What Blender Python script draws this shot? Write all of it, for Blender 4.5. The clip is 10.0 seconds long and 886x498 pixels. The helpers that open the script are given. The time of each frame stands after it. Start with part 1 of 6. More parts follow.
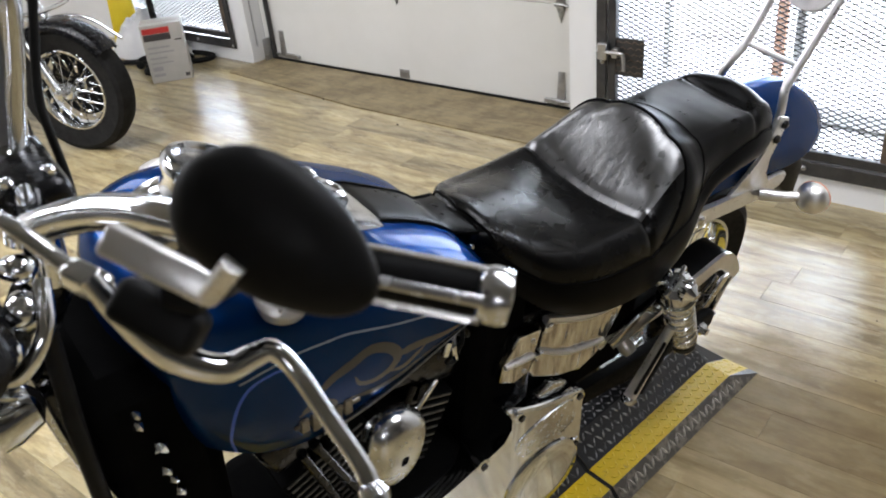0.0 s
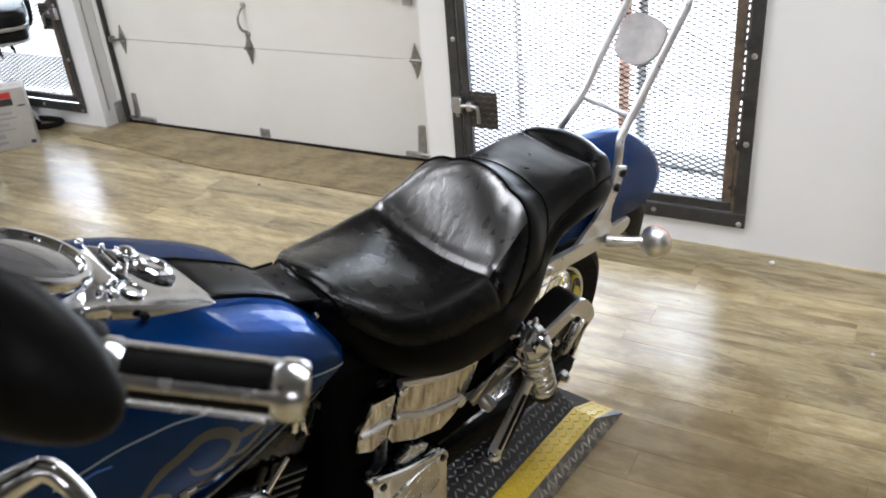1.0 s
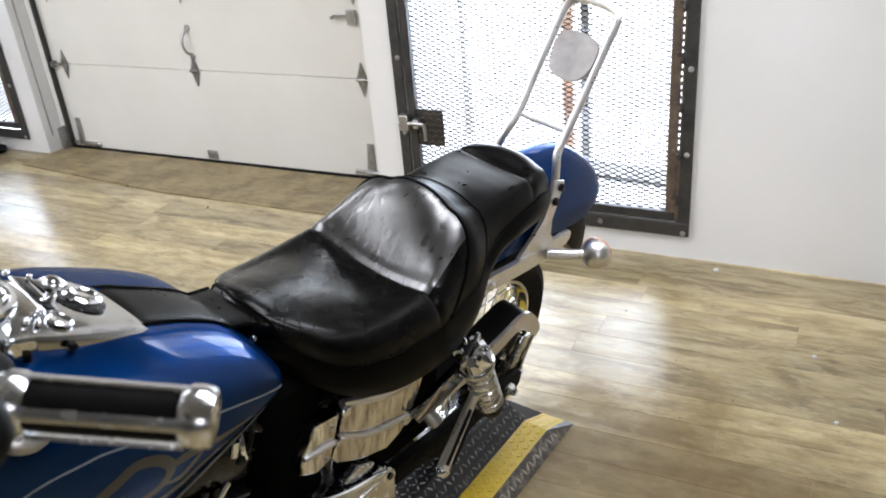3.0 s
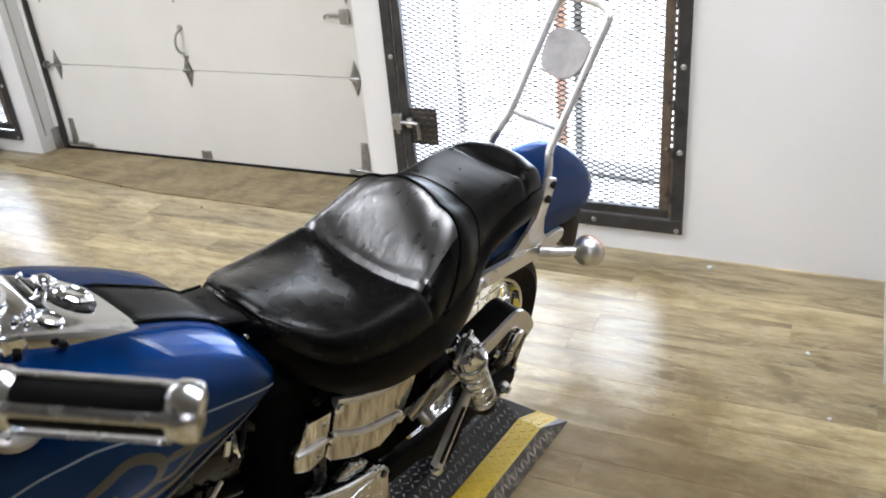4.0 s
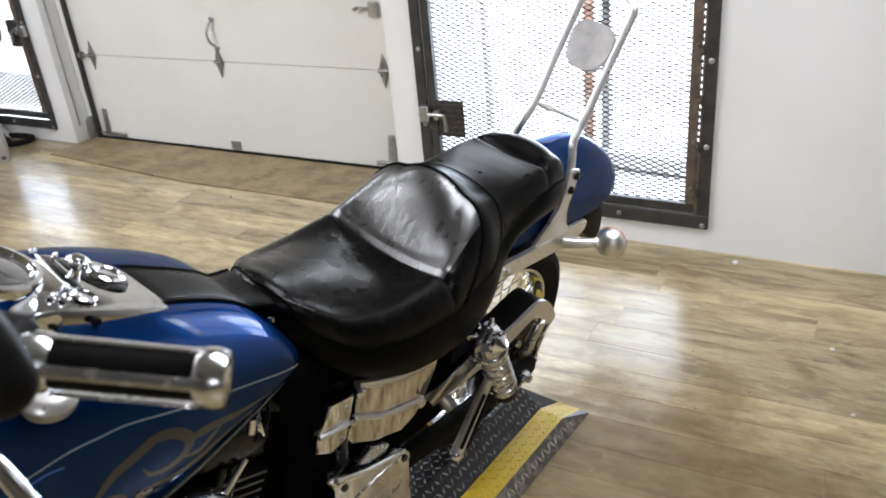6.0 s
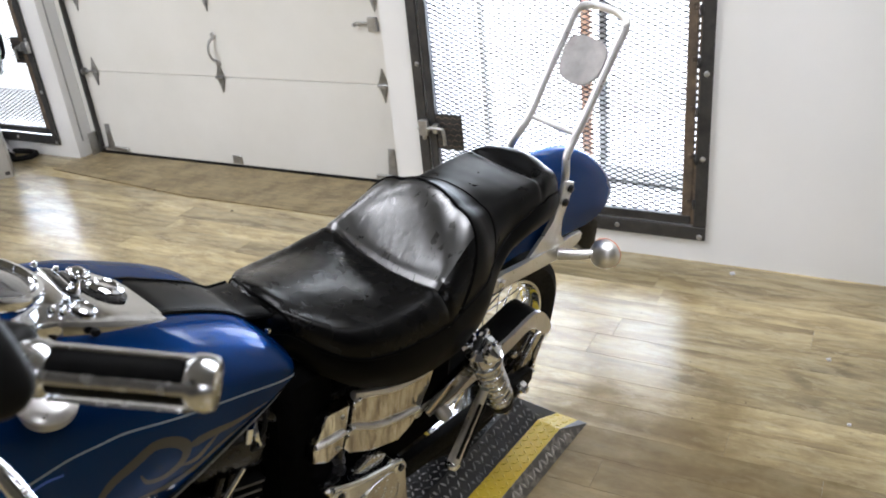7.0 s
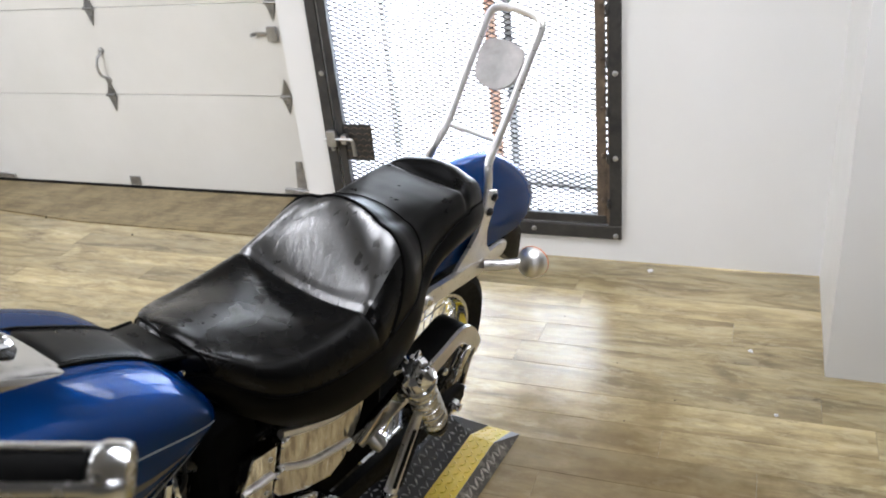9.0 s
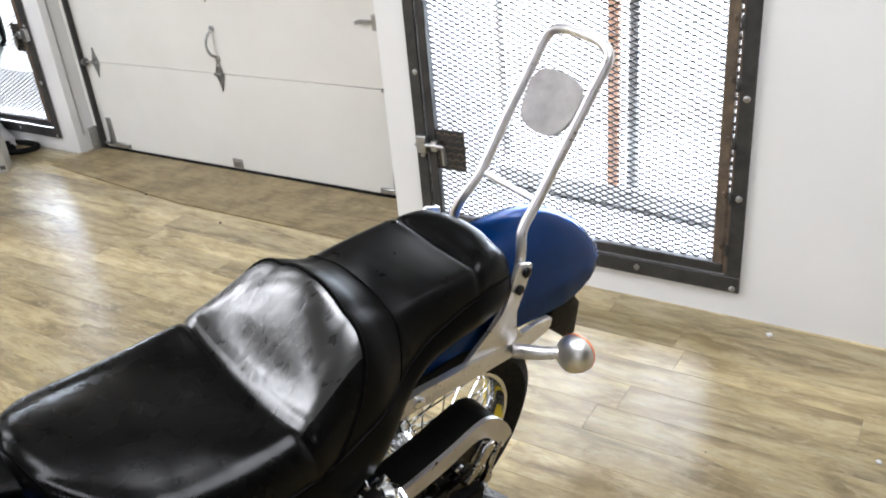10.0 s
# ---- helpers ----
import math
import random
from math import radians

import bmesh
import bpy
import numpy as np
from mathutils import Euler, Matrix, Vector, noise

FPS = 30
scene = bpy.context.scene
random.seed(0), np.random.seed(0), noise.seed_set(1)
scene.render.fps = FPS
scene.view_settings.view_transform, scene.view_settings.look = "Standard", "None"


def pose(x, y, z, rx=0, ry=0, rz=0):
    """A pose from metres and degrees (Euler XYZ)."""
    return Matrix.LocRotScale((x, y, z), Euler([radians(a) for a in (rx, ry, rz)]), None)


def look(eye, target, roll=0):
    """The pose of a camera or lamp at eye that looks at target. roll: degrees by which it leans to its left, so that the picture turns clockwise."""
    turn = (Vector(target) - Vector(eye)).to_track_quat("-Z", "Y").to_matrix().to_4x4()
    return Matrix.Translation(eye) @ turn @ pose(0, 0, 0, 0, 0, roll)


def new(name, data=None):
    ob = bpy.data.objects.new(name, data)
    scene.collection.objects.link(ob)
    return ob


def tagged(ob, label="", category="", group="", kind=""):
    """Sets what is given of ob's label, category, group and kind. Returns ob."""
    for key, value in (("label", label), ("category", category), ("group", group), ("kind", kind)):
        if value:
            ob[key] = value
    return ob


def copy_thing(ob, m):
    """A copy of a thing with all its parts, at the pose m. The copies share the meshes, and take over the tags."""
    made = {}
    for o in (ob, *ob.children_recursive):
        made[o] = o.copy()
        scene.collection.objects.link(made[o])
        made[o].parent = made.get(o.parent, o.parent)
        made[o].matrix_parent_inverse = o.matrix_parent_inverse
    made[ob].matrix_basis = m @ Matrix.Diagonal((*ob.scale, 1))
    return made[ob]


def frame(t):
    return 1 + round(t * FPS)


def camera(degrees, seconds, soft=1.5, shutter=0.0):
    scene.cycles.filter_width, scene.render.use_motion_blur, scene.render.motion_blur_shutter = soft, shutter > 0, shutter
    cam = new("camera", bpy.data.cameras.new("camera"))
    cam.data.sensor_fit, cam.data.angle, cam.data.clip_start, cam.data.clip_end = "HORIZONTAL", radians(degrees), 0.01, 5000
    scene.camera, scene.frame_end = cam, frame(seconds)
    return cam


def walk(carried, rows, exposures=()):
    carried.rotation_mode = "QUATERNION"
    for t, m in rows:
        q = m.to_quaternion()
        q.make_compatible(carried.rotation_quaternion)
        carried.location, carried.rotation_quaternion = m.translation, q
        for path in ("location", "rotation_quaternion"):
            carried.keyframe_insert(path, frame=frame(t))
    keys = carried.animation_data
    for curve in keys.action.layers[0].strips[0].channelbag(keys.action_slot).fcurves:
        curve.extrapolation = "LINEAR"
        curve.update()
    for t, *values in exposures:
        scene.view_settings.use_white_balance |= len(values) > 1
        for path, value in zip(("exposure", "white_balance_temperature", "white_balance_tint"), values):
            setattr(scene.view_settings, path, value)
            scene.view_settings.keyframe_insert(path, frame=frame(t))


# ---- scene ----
cam = camera(55.6, 10.0, soft=1.9)
cam.data.dof.use_dof, cam.data.dof.focus_distance, cam.data.dof.aperture_fstop = True, 2.2, 9.0
PATH = [
    (0, (-0.045, 0.27, 1.603), (1.265, 1.398, 0.598), -6.0),
    (0.3, (-0.016, 0.264, 1.592), (1.386, 1.299, 0.624), -6.0),
    (0.5, (0.001, 0.26, 1.606), (1.437, 1.254, 0.631), -5.9),
    (1, (0.016, 0.242, 1.604), (1.534, 1.159, 0.68), -4.9),
    (1.5, (0.023, 0.221, 1.61), (1.582, 1.097, 0.714), -5.3),
    (2, (0.022, 0.212, 1.614), (1.593, 1.076, 0.729), -5.3),
    (2.5, (0.025, 0.209, 1.612), (1.601, 1.056, 0.718), -5.2),
    (4, (0.025, 0.2, 1.606), (1.609, 1.027, 0.706), -5.3),
    (4.5, (0.028, 0.198, 1.604), (1.607, 1.024, 0.696), -5.6),
    (5, (0.023, 0.2, 1.599), (1.584, 1.041, 0.677), -5.3),
    (6.5, (-0.002, 0.168, 1.611), (1.547, 1.062, 0.716), -5.7),
    (7, (-0.008, 0.157, 1.614), (1.551, 1.049, 0.736), -5.8),
    (7.5, (-0.019, 0.149, 1.615), (1.548, 1.041, 0.751), -6.1),
    (8, (-0.027, 0.154, 1.61), (1.566, 0.986, 0.732), -6.5),
    (8.5, (-0.038, 0.204, 1.611), (1.587, 0.982, 0.743), -6.6),
    (8.8, (0.001, 0.224, 1.601), (1.668, 0.912, 0.732), -6.4),
    (9, (0.06, 0.221, 1.597), (1.711, 0.92, 0.712), -6.1),
    (9.2, (0.161, 0.197, 1.607), (1.768, 1.031, 0.767), -6.0),
    (9.3, (0.214, 0.190, 1.601), (1.789, 1.082, 0.760), -5.4),
    (9.5, (0.312, 0.167, 1.576), (1.865, 1.084, 0.71), -3.7),
    (9.7, (0.403, 0.165, 1.579), (1.908, 1.090, 0.667), -7.0),
    (9.8, (0.437, 0.155, 1.577), (1.964, 1.077, 0.699), -6.5),
    (10, (0.533, 0.172, 1.569), (2.008, 1.18, 0.67), -5.4),
]
walk(cam, [(t, look(eye, target, roll)) for t, eye, target, roll in PATH], [(0, 0.58), (0.7, 0.61), (1.5, 0.69), (4.5, 0.76), (6.5, 0.66), (7.2, 0.66), (7.8, 0.70), (8.5, 0.72), (9.5, 0.79), (10, 0.75)])

# ---- world, sun, lamps ----
world = bpy.data.worlds.new("sky")
scene.world = world
world.use_nodes = True
wn, wl = world.node_tree.nodes, world.node_tree.links
sky = wn.new("ShaderNodeTexSky")
sky.sky_type = "NISHITA"
sky.sun_disc = False
sky.sun_elevation = radians(38)
sky.sun_rotation = radians(60)
wl.new(sky.outputs["Color"], wn["Background"].inputs["Color"])
wn["Background"].inputs["Strength"].default_value = 0.12

sun = new("sun", bpy.data.lights.new("sun", "SUN"))
sun.data.energy = 1.0
sun.data.angle = radians(12)
sun.data.color = (1.0, 0.97, 0.92)
sun.matrix_world = look((9, 2, 8), (3.6, 1.6, 0.0))



def area_lamp(name, place, target, sx, sy, watts, colour):
    lamp = new(name, bpy.data.lights.new(name, "AREA"))
    lamp.data.shape, lamp.data.size, lamp.data.size_y = "RECTANGLE", sx, sy
    lamp.data.energy, lamp.data.color = watts, colour
    lamp.matrix_world = look(place, target)
    return lamp


# daylight in the upper part of the two grilled doorways
COOL = (0.90, 0.945, 1.0)
area_lamp("daylight_gate", (4.40, 1.50, 2.62), (2.1, 1.0, 0.0), 2.0, 1.4, 120, COOL)
area_lamp("daylight_gate_low", (4.36, 1.42, 1.10), (0.0, 0.9, 0.9), 1.5, 1.6, 90, (0.72, 0.835, 1.0))
area_lamp("daylight_gate_far", (3.78, 5.45, 1.30), (0.0, 4.6, 0.3), 1.2, 1.3, 85, (0.74, 0.85, 1.0))
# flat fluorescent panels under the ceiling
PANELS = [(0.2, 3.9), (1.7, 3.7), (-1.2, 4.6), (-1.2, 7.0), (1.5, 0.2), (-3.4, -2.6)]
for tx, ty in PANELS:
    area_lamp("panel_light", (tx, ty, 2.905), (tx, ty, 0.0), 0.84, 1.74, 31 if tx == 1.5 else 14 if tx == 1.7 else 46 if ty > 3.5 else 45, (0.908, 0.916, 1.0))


# ---- materials ----
def mat(name, base=(0.8, 0.8, 0.8), rough=0.5, metal=0.0, coat=0.0, coat_rough=0.05, spec=0.5):
    m = bpy.data.materials.new(name)
    m.use_nodes = True
    b = m.node_tree.nodes["Principled BSDF"]
    b.inputs["Base Color"].default_value = (*base, 1)
    b.inputs["Roughness"].default_value = rough
    b.inputs["Metallic"].default_value = metal
    b.inputs["Coat Weight"].default_value = coat
    b.inputs["Coat Roughness"].default_value = coat_rough
    b.inputs["Specular IOR Level"].default_value = spec
    return m


def nd(m, kind, **values):
    n = m.node_tree.nodes.new(kind)
    for key, value in values.items():
        n.inputs[key].default_value = value
    return n


def lk(m, a, b):
    m.node_tree.links.new(a, b)


def bsdf(m):
    return m.node_tree.nodes["Principled BSDF"]


def coords(m, scale=(1, 1, 1), kind="Object"):
    tc = nd(m, "ShaderNodeTexCoord")
    mp = nd(m, "ShaderNodeMapping", Scale=scale)
    lk(m, tc.outputs[kind], mp.inputs["Vector"])
    return mp.outputs["Vector"]


def noise_tex(m, vec, scale, detail=4.0, rough=0.55, distort=0.0):
    n = nd(m, "ShaderNodeTexNoise", Scale=scale, Detail=detail, Roughness=rough, Distortion=distort)
    lk(m, vec, n.inputs["Vector"])
    return n.outputs["Fac"]


def ramp(m, fac, stops):
    r = nd(m, "ShaderNodeValToRGB")
    el = r.color_ramp.elements
    while len(el) < len(stops):
        el.new(0.5)
    for e, (p, c) in zip(el, stops):
        e.position = p
        e.color = (*c, 1) if len(c) == 3 else c
    lk(m, fac, r.inputs["Fac"])
    return r.outputs["Color"]


def mix(m, fac, a, b, mode="MIX"):
    n = nd(m, "ShaderNodeMix")
    n.data_type, n.blend_type = "RGBA", mode
    for sock, v in ((n.inputs[0], fac), (n.inputs[6], a), (n.inputs[7], b)):
        if isinstance(v, bpy.types.NodeSocket):
            lk(m, v, sock)
        elif isinstance(v, tuple):
            sock.default_value = (*v, 1)
        else:
            sock.default_value = v
    return n.outputs[2]


def calc(m, op, a, b=0.0, c=None):
    n = nd(m, "ShaderNodeMath")
    n.operation = op
    for k, v in enumerate((a, b) if c is None else (a, b, c)):
        if isinstance(v, bpy.types.NodeSocket):
            lk(m, v, n.inputs[k])
        else:
            n.inputs[k].default_value = v
    return n.outputs[0]


def bump(m, height, strength=0.2, distance=0.002, under=None):
    n = nd(m, "ShaderNodeBump", Strength=strength, Distance=distance)
    lk(m, height, n.inputs["Height"])
    if under is not None:
        lk(m, under, n.inputs["Normal"])
    lk(m, n.outputs["Normal"], bsdf(m).inputs["Normal"])
    return n.outputs["Normal"]


def varied(name, c0, c1, scale, rough=(0.4, 0.6), metal=0.0, bump_scale=200.0, bump_strength=0.1, dist=0.001, coat=0.0, spec=0.5):
    """A surface that drifts between two colours and two roughnesses, with fine relief."""
    m = mat(name, c0, rough[0], metal, coat, 0.05, spec)
    v = coords(m)
    big = noise_tex(m, v, scale, 5.0, 0.6)
    lk(m, ramp(m, big, [(0.3, c0), (0.7, c1)]), bsdf(m).inputs["Base Color"])
    fine = noise_tex(m, v, scale * 4.3, 4.0)
    mr = nd(m, "ShaderNodeMapRange")
    lk(m, fine, mr.inputs["Value"])
    mr.inputs["From Min"].default_value, mr.inputs["From Max"].default_value = 0.3, 0.7
    mr.inputs["To Min"].default_value, mr.inputs["To Max"].default_value = rough
    lk(m, mr.outputs[0], bsdf(m).inputs["Roughness"])
    bump(m, noise_tex(m, v, bump_scale, 3.0), bump_strength, dist)
    return m


CHROME = varied("chrome", (0.82, 0.84, 0.87), (0.73, 0.75, 0.78), 18, (0.05, 0.13), 1.0, 60, 0.03, 0.0006)
CHROME_SOFT = varied("satin_chrome", (0.74, 0.755, 0.77), (0.62, 0.63, 0.645), 22, (0.16, 0.30), 1.0, 140, 0.05, 0.0006)
SMOKED_CHROME = varied("smoked_chrome", (0.62, 0.625, 0.63), (0.54, 0.545, 0.55), 20, (0.06, 0.16), 1.0, 60, 0.04, 0.0006)
BAR_CHROME = varied("hazy_bright_chrome", (0.80, 0.79, 0.78), (0.70, 0.69, 0.68), 24, (0.26, 0.42), 0.85, 120, 0.06, 0.0006)
SIGNAL_CHROME = varied("hazy_signal_chrome", (0.90, 0.89, 0.88), (0.82, 0.81, 0.80), 14, (0.32, 0.40), 1.0, 60, 0.03, 0.0006)
STEEL = varied("galvanised_steel", (0.52, 0.52, 0.51), (0.36, 0.36, 0.36), 30, (0.32, 0.5), 1.0, 120, 0.15)
HINGE_STEEL = varied("grimy_zinc_steel", (0.42, 0.42, 0.41), (0.20, 0.20, 0.195), 40, (0.28, 0.5), 1.0, 120, 0.2)
IRON = varied("blackened_iron", (0.032, 0.032, 0.033), (0.065, 0.062, 0.058), 14, (0.38, 0.62), 0.35, 160, 0.25)
MESH_IRON = varied("black_painted_mesh", (0.010, 0.010, 0.010), (0.022, 0.020, 0.019), 14, (0.45, 0.65), 0.0, 160, 0.2, spec=0.2)
STRIP_GREY = varied("weathered_grey_rubber", (0.13, 0.13, 0.125), (0.22, 0.215, 0.205), 9, (0.6, 0.8), 0.0, 60, 0.2)
RUST = varied("rusty_iron", (0.17, 0.125, 0.085), (0.075, 0.060, 0.048), 26, (0.5, 0.75), 0.2, 180, 0.3)
BLACK_GLOSS = varied("black_enamel", (0.004, 0.004, 0.0045), (0.007, 0.007, 0.0075), 12, (0.18, 0.32), 0.0, 90, 0.03, spec=0.3)
BLACK_SATIN = varied("black_plastic", (0.006, 0.006, 0.006), (0.012, 0.012, 0.012), 20, (0.36, 0.52), 0.0, 300, 0.12, spec=0.10)
ENGINE_BLACK = varied("black_wrinkle_paint", (0.004, 0.004, 0.004), (0.008, 0.008, 0.008), 25, (0.5, 0.7), 0.0, 500, 0.3, spec=0.05)
FIN_EDGE = varied("bare_fin_metal", (0.16, 0.16, 0.16), (0.07, 0.07, 0.07), 60, (0.35, 0.5), 0.9, 200, 0.1)
BADGE = varied("tarnished_badge_metal", (0.26, 0.24, 0.21), (0.14, 0.13, 0.115), 60, (0.3, 0.5), 0.9, 200, 0.2)
RUBBER = varied("rubber", (0.008, 0.008, 0.008), (0.018, 0.0175, 0.017), 16, (0.62, 0.82), 0.0, 220, 0.15, spec=0.12)
WALL_PAINT = varied("white_wall_paint", (0.81, 0.81, 0.80), (0.77, 0.77, 0.76), 1.6, (0.42, 0.6), 0.0, 90, 0.10, 0.0012)
DOOR_PAINT = varied("off_white_door_paint", (0.74, 0.73, 0.69), (0.69, 0.68, 0.635), 2.5, (0.38, 0.52), 0.0, 160, 0.10, 0.001)
CEILING_PAINT = varied("grey_ceiling_paint", (0.22, 0.22, 0.218), (0.18, 0.18, 0.178), 1.2, (0.6, 0.8), 0.0, 60, 0.1)
# warm grey for walls out of view, darkened to dim bounce and reflections
DARK_WALL = varied("darkened_unseen_wall", (0.24, 0.232, 0.22), (0.20, 0.195, 0.185), 1.4, (0.5, 0.7), 0.0, 80, 0.1)
# almost no colour or gloss: deep shade among the bike's parts, put into the paint
SHADOW_BLACK = varied("deep_shade_black", (0.002, 0.002, 0.002), (0.004, 0.004, 0.004), 20, (0.8, 0.95), 0.0, 300, 0.1, spec=0.02)
CONCRETE = varied("concrete", (0.42, 0.41, 0.39), (0.30, 0.295, 0.28), 3.0, (0.5, 0.8), 0.0, 60, 0.3)
YELLOW_PLASTIC = varied("yellow_plastic", (0.72, 0.55, 0.02), (0.66, 0.48, 0.02), 10, (0.3, 0.45))
CARDBOARD = varied("printed_carton", (0.44, 0.42, 0.38), (0.37, 0.355, 0.32), 9, (0.45, 0.6))
CARTON_RED = mat("carton_red", (0.42, 0.03, 0.025), 0.5)
CARTON_DARK = mat("carton_dark", (0.035, 0.03, 0.03), 0.5)
CARTON_GREY = mat("carton_grey", (0.3, 0.29, 0.29), 0.5)
AMBER = mat("amber_lens", (0.75, 0.16, 0.02), 0.15, 0.0, 0.6)
DIAL = mat("dial_face", (0.30, 0.30, 0.29), 0.4)
ALLOY = varied("cast_alloy", (0.5, 0.49, 0.47), (0.4, 0.39, 0.37), 30, (0.3, 0.45), 1.0, 200, 0.1)
WOOD_POST = varied("orange_wood", (0.62, 0.34, 0.22), (0.50, 0.26, 0.16), 8, (0.5, 0.7))
SNOW = varied("bright_concrete_sill", (0.72, 0.72, 0.72), (0.6, 0.6, 0.6), 4, (0.6, 0.8))
RAGGED = varied("cloudy_grey_plastic", (0.20, 0.18, 0.165), (0.44, 0.41, 0.38), 15, (0.35, 0.55), 0.0, 50, 0.3)
bsdf(RAGGED).inputs["Transmission Weight"].default_value = 0.38
TAPE = varied("brown_tape", (0.30, 0.265, 0.22), (0.36, 0.32, 0.27), 14, (0.3, 0.45))


def streaky_chrome(name):
    """Old polished sheet with a wavy face; upright streaks of reflection are painted into its colour."""
    m = mat(name, (0.80, 0.775, 0.74), 0.1, 1.0)
    v = coords(m, (1.0, 1.0, 0.22))
    # dark and pale bands painted in for the mirrored floor and ramp
    tone = noise_tex(m, v, 60.0, 5.0, 0.6)
    lk(m, ramp(m, tone, [(0.36, (0.40, 0.37, 0.34)), (0.50, (0.73, 0.72, 0.71)), (0.64, (0.91, 0.91, 0.91))]), bsdf(m).inputs["Base Color"])
    mr = nd(m, "ShaderNodeMapRange")
    lk(m, noise_tex(m, coords(m), 45.0, 4.0), mr.inputs["Value"])
    mr.inputs["To Min"].default_value, mr.inputs["To Max"].default_value = 0.04, 0.20
    lk(m, mr.outputs[0], bsdf(m).inputs["Roughness"])
    bump(m, noise_tex(m, v, 26.0, 3.0, 0.5), 0.55, 0.010)
    return m


COVER_CHROME = streaky_chrome("painted_reflection_chrome")
GLASS_DIAL = mat("dial_glass", (0.08, 0.08, 0.08), 0.04, 0.0, 1.0)


def leather(name, rough, wrinkle, wrinkle_scale, depth=0.006, spec=0.4, tone=1.0, hair=0.0):
    m = mat(name, (0.006, 0.006, 0.006), rough[0], 0.0, 0.0, 0.1, spec)
    v = coords(m)
    grain = nd(m, "ShaderNodeTexVoronoi", Scale=420.0)
    lk(m, v, grain.inputs["Vector"])
    worn = noise_tex(m, v, 7.0, 5.0)
    lk(m, ramp(m, worn, [(0.35, (0.0045 * tone, 0.0045 * tone, 0.0045 * tone)), (0.75, (0.010 * tone, 0.0095 * tone, 0.009 * tone))]), bsdf(m).inputs["Base Color"])
    # creases run up the panel where it is worn
    fibres = noise_tex(m, coords(m, (0.40, 1.0, 0.40)), 85.0, 3.0, 0.55, 0.7)
    patches = noise_tex(m, v, 22.0, 3.0)
    mr = nd(m, "ShaderNodeMapRange")
    lk(m, calc(m, "MULTIPLY_ADD", fibres, 0.7, calc(m, "MULTIPLY", patches, 0.3)) if hair else patches, mr.inputs["Value"])
    mr.inputs["From Min"].default_value, mr.inputs["From Max"].default_value = (0.32, 0.68) if hair else (0.3, 0.7)
    mr.inputs["To Min"].default_value, mr.inputs["To Max"].default_value = rough
    lk(m, mr.outputs[0], bsdf(m).inputs["Roughness"])
    n1 = bump(m, grain.outputs["Distance"], 0.02, 0.0003)
    n2 = bump(m, noise_tex(m, coords(m, (1.0, 0.45, 1.0)), wrinkle_scale, 3.0, 0.5, 0.2), wrinkle, depth, n1)
    if hair:
        bump(m, fibres, hair, 0.0020, n2)
    return m


LEATHER = leather("black_leather", (0.22, 0.31), 0.04, 16.0, 0.006, 0.18, 0.40)
LEATHER_REAR = leather("dull_black_leather", (0.26, 0.38), 0.05, 18.0, 0.006, 0.10, 0.4)
LEATHER_SKIRT = leather("soft_black_leather", (0.30, 0.42), 0.06, 18.0, 0.006, 0.06, 0.40)
LEATHER_WORN = leather("polished_worn_leather", (0.22, 0.42), 0.06, 24.0, 0.004, 1.0, 1.5, 0.60)
bsdf(LEATHER_WORN).inputs["Coat Weight"].default_value, bsdf(LEATHER_WORN).inputs["Coat Roughness"].default_value = 0.6, 0.30
LEATHER_MATT = leather("matt_black_leather", (0.40, 0.55), 0.08, 25.0, 0.006, 0.03, 0.3)


def blue_paint(name):
    """Metallic blue lacquer: a dark blue ground, a soft blue flake gloss and a clear coat over both."""
    m = mat(name)
    tree = m.node_tree
    v = coords(m)
    flake = nd(m, "ShaderNodeTexVoronoi", Scale=1600.0)
    lk(m, v, flake.inputs["Vector"])
    drift = noise_tex(m, v, 5.0)
    ground = nd(m, "ShaderNodeBsdfDiffuse")
    lk(m, mix(m, drift, (0.0005, 0.0110, 0.050), (0.0007, 0.0150, 0.064)), ground.inputs["Color"])
    gloss = nd(m, "ShaderNodeBsdfGlossy", Roughness=0.30)
    lk(m, mix(m, calc(m, "MULTIPLY", flake.outputs["Distance"], 0.5), (0.0014, 0.027, 0.130), (0.0022, 0.044, 0.200)), gloss.inputs["Color"])
    body = nd(m, "ShaderNodeMixShader")
    body.inputs[0].default_value = 0.66
    lk(m, ground.outputs[0], body.inputs[1])
    lk(m, gloss.outputs[0], body.inputs[2])
    clear = nd(m, "ShaderNodeBsdfGlossy", Color=(0.95, 0.97, 1.0, 1.0), Roughness=0.03)
    coat = nd(m, "ShaderNodeMixShader")
    lk(m, calc(m, "MULTIPLY", nd(m, "ShaderNodeFresnel", IOR=1.42).outputs[0], 0.46), coat.inputs[0])
    lk(m, body.outputs[0], coat.inputs[1])
    lk(m, clear.outputs[0], coat.inputs[2])
    lk(m, coat.outputs[0], tree.nodes["Material Output"].inputs["Surface"])
    tree.nodes.remove(bsdf(m))
    return m


BLUE = blue_paint("blue_metallic_paint")
FLAME = varied("blue_grey_flame_paint", (0.020, 0.023, 0.030), (0.014, 0.017, 0.024), 30, (0.3, 0.42), 0.2, 200, 0.02, 0.0004, 0.5)
BLUE_LINE = mat("bright_blue_pinstripe", (0.01, 0.10, 0.62), 0.3, 0.0, 0.5)
PINSTRIPE = mat("silver_blue_pinstripe", (0.22, 0.29, 0.40), 0.35, 0.2)


STAIN_SHADE_AT = (1.66, 0.57, 0.0)


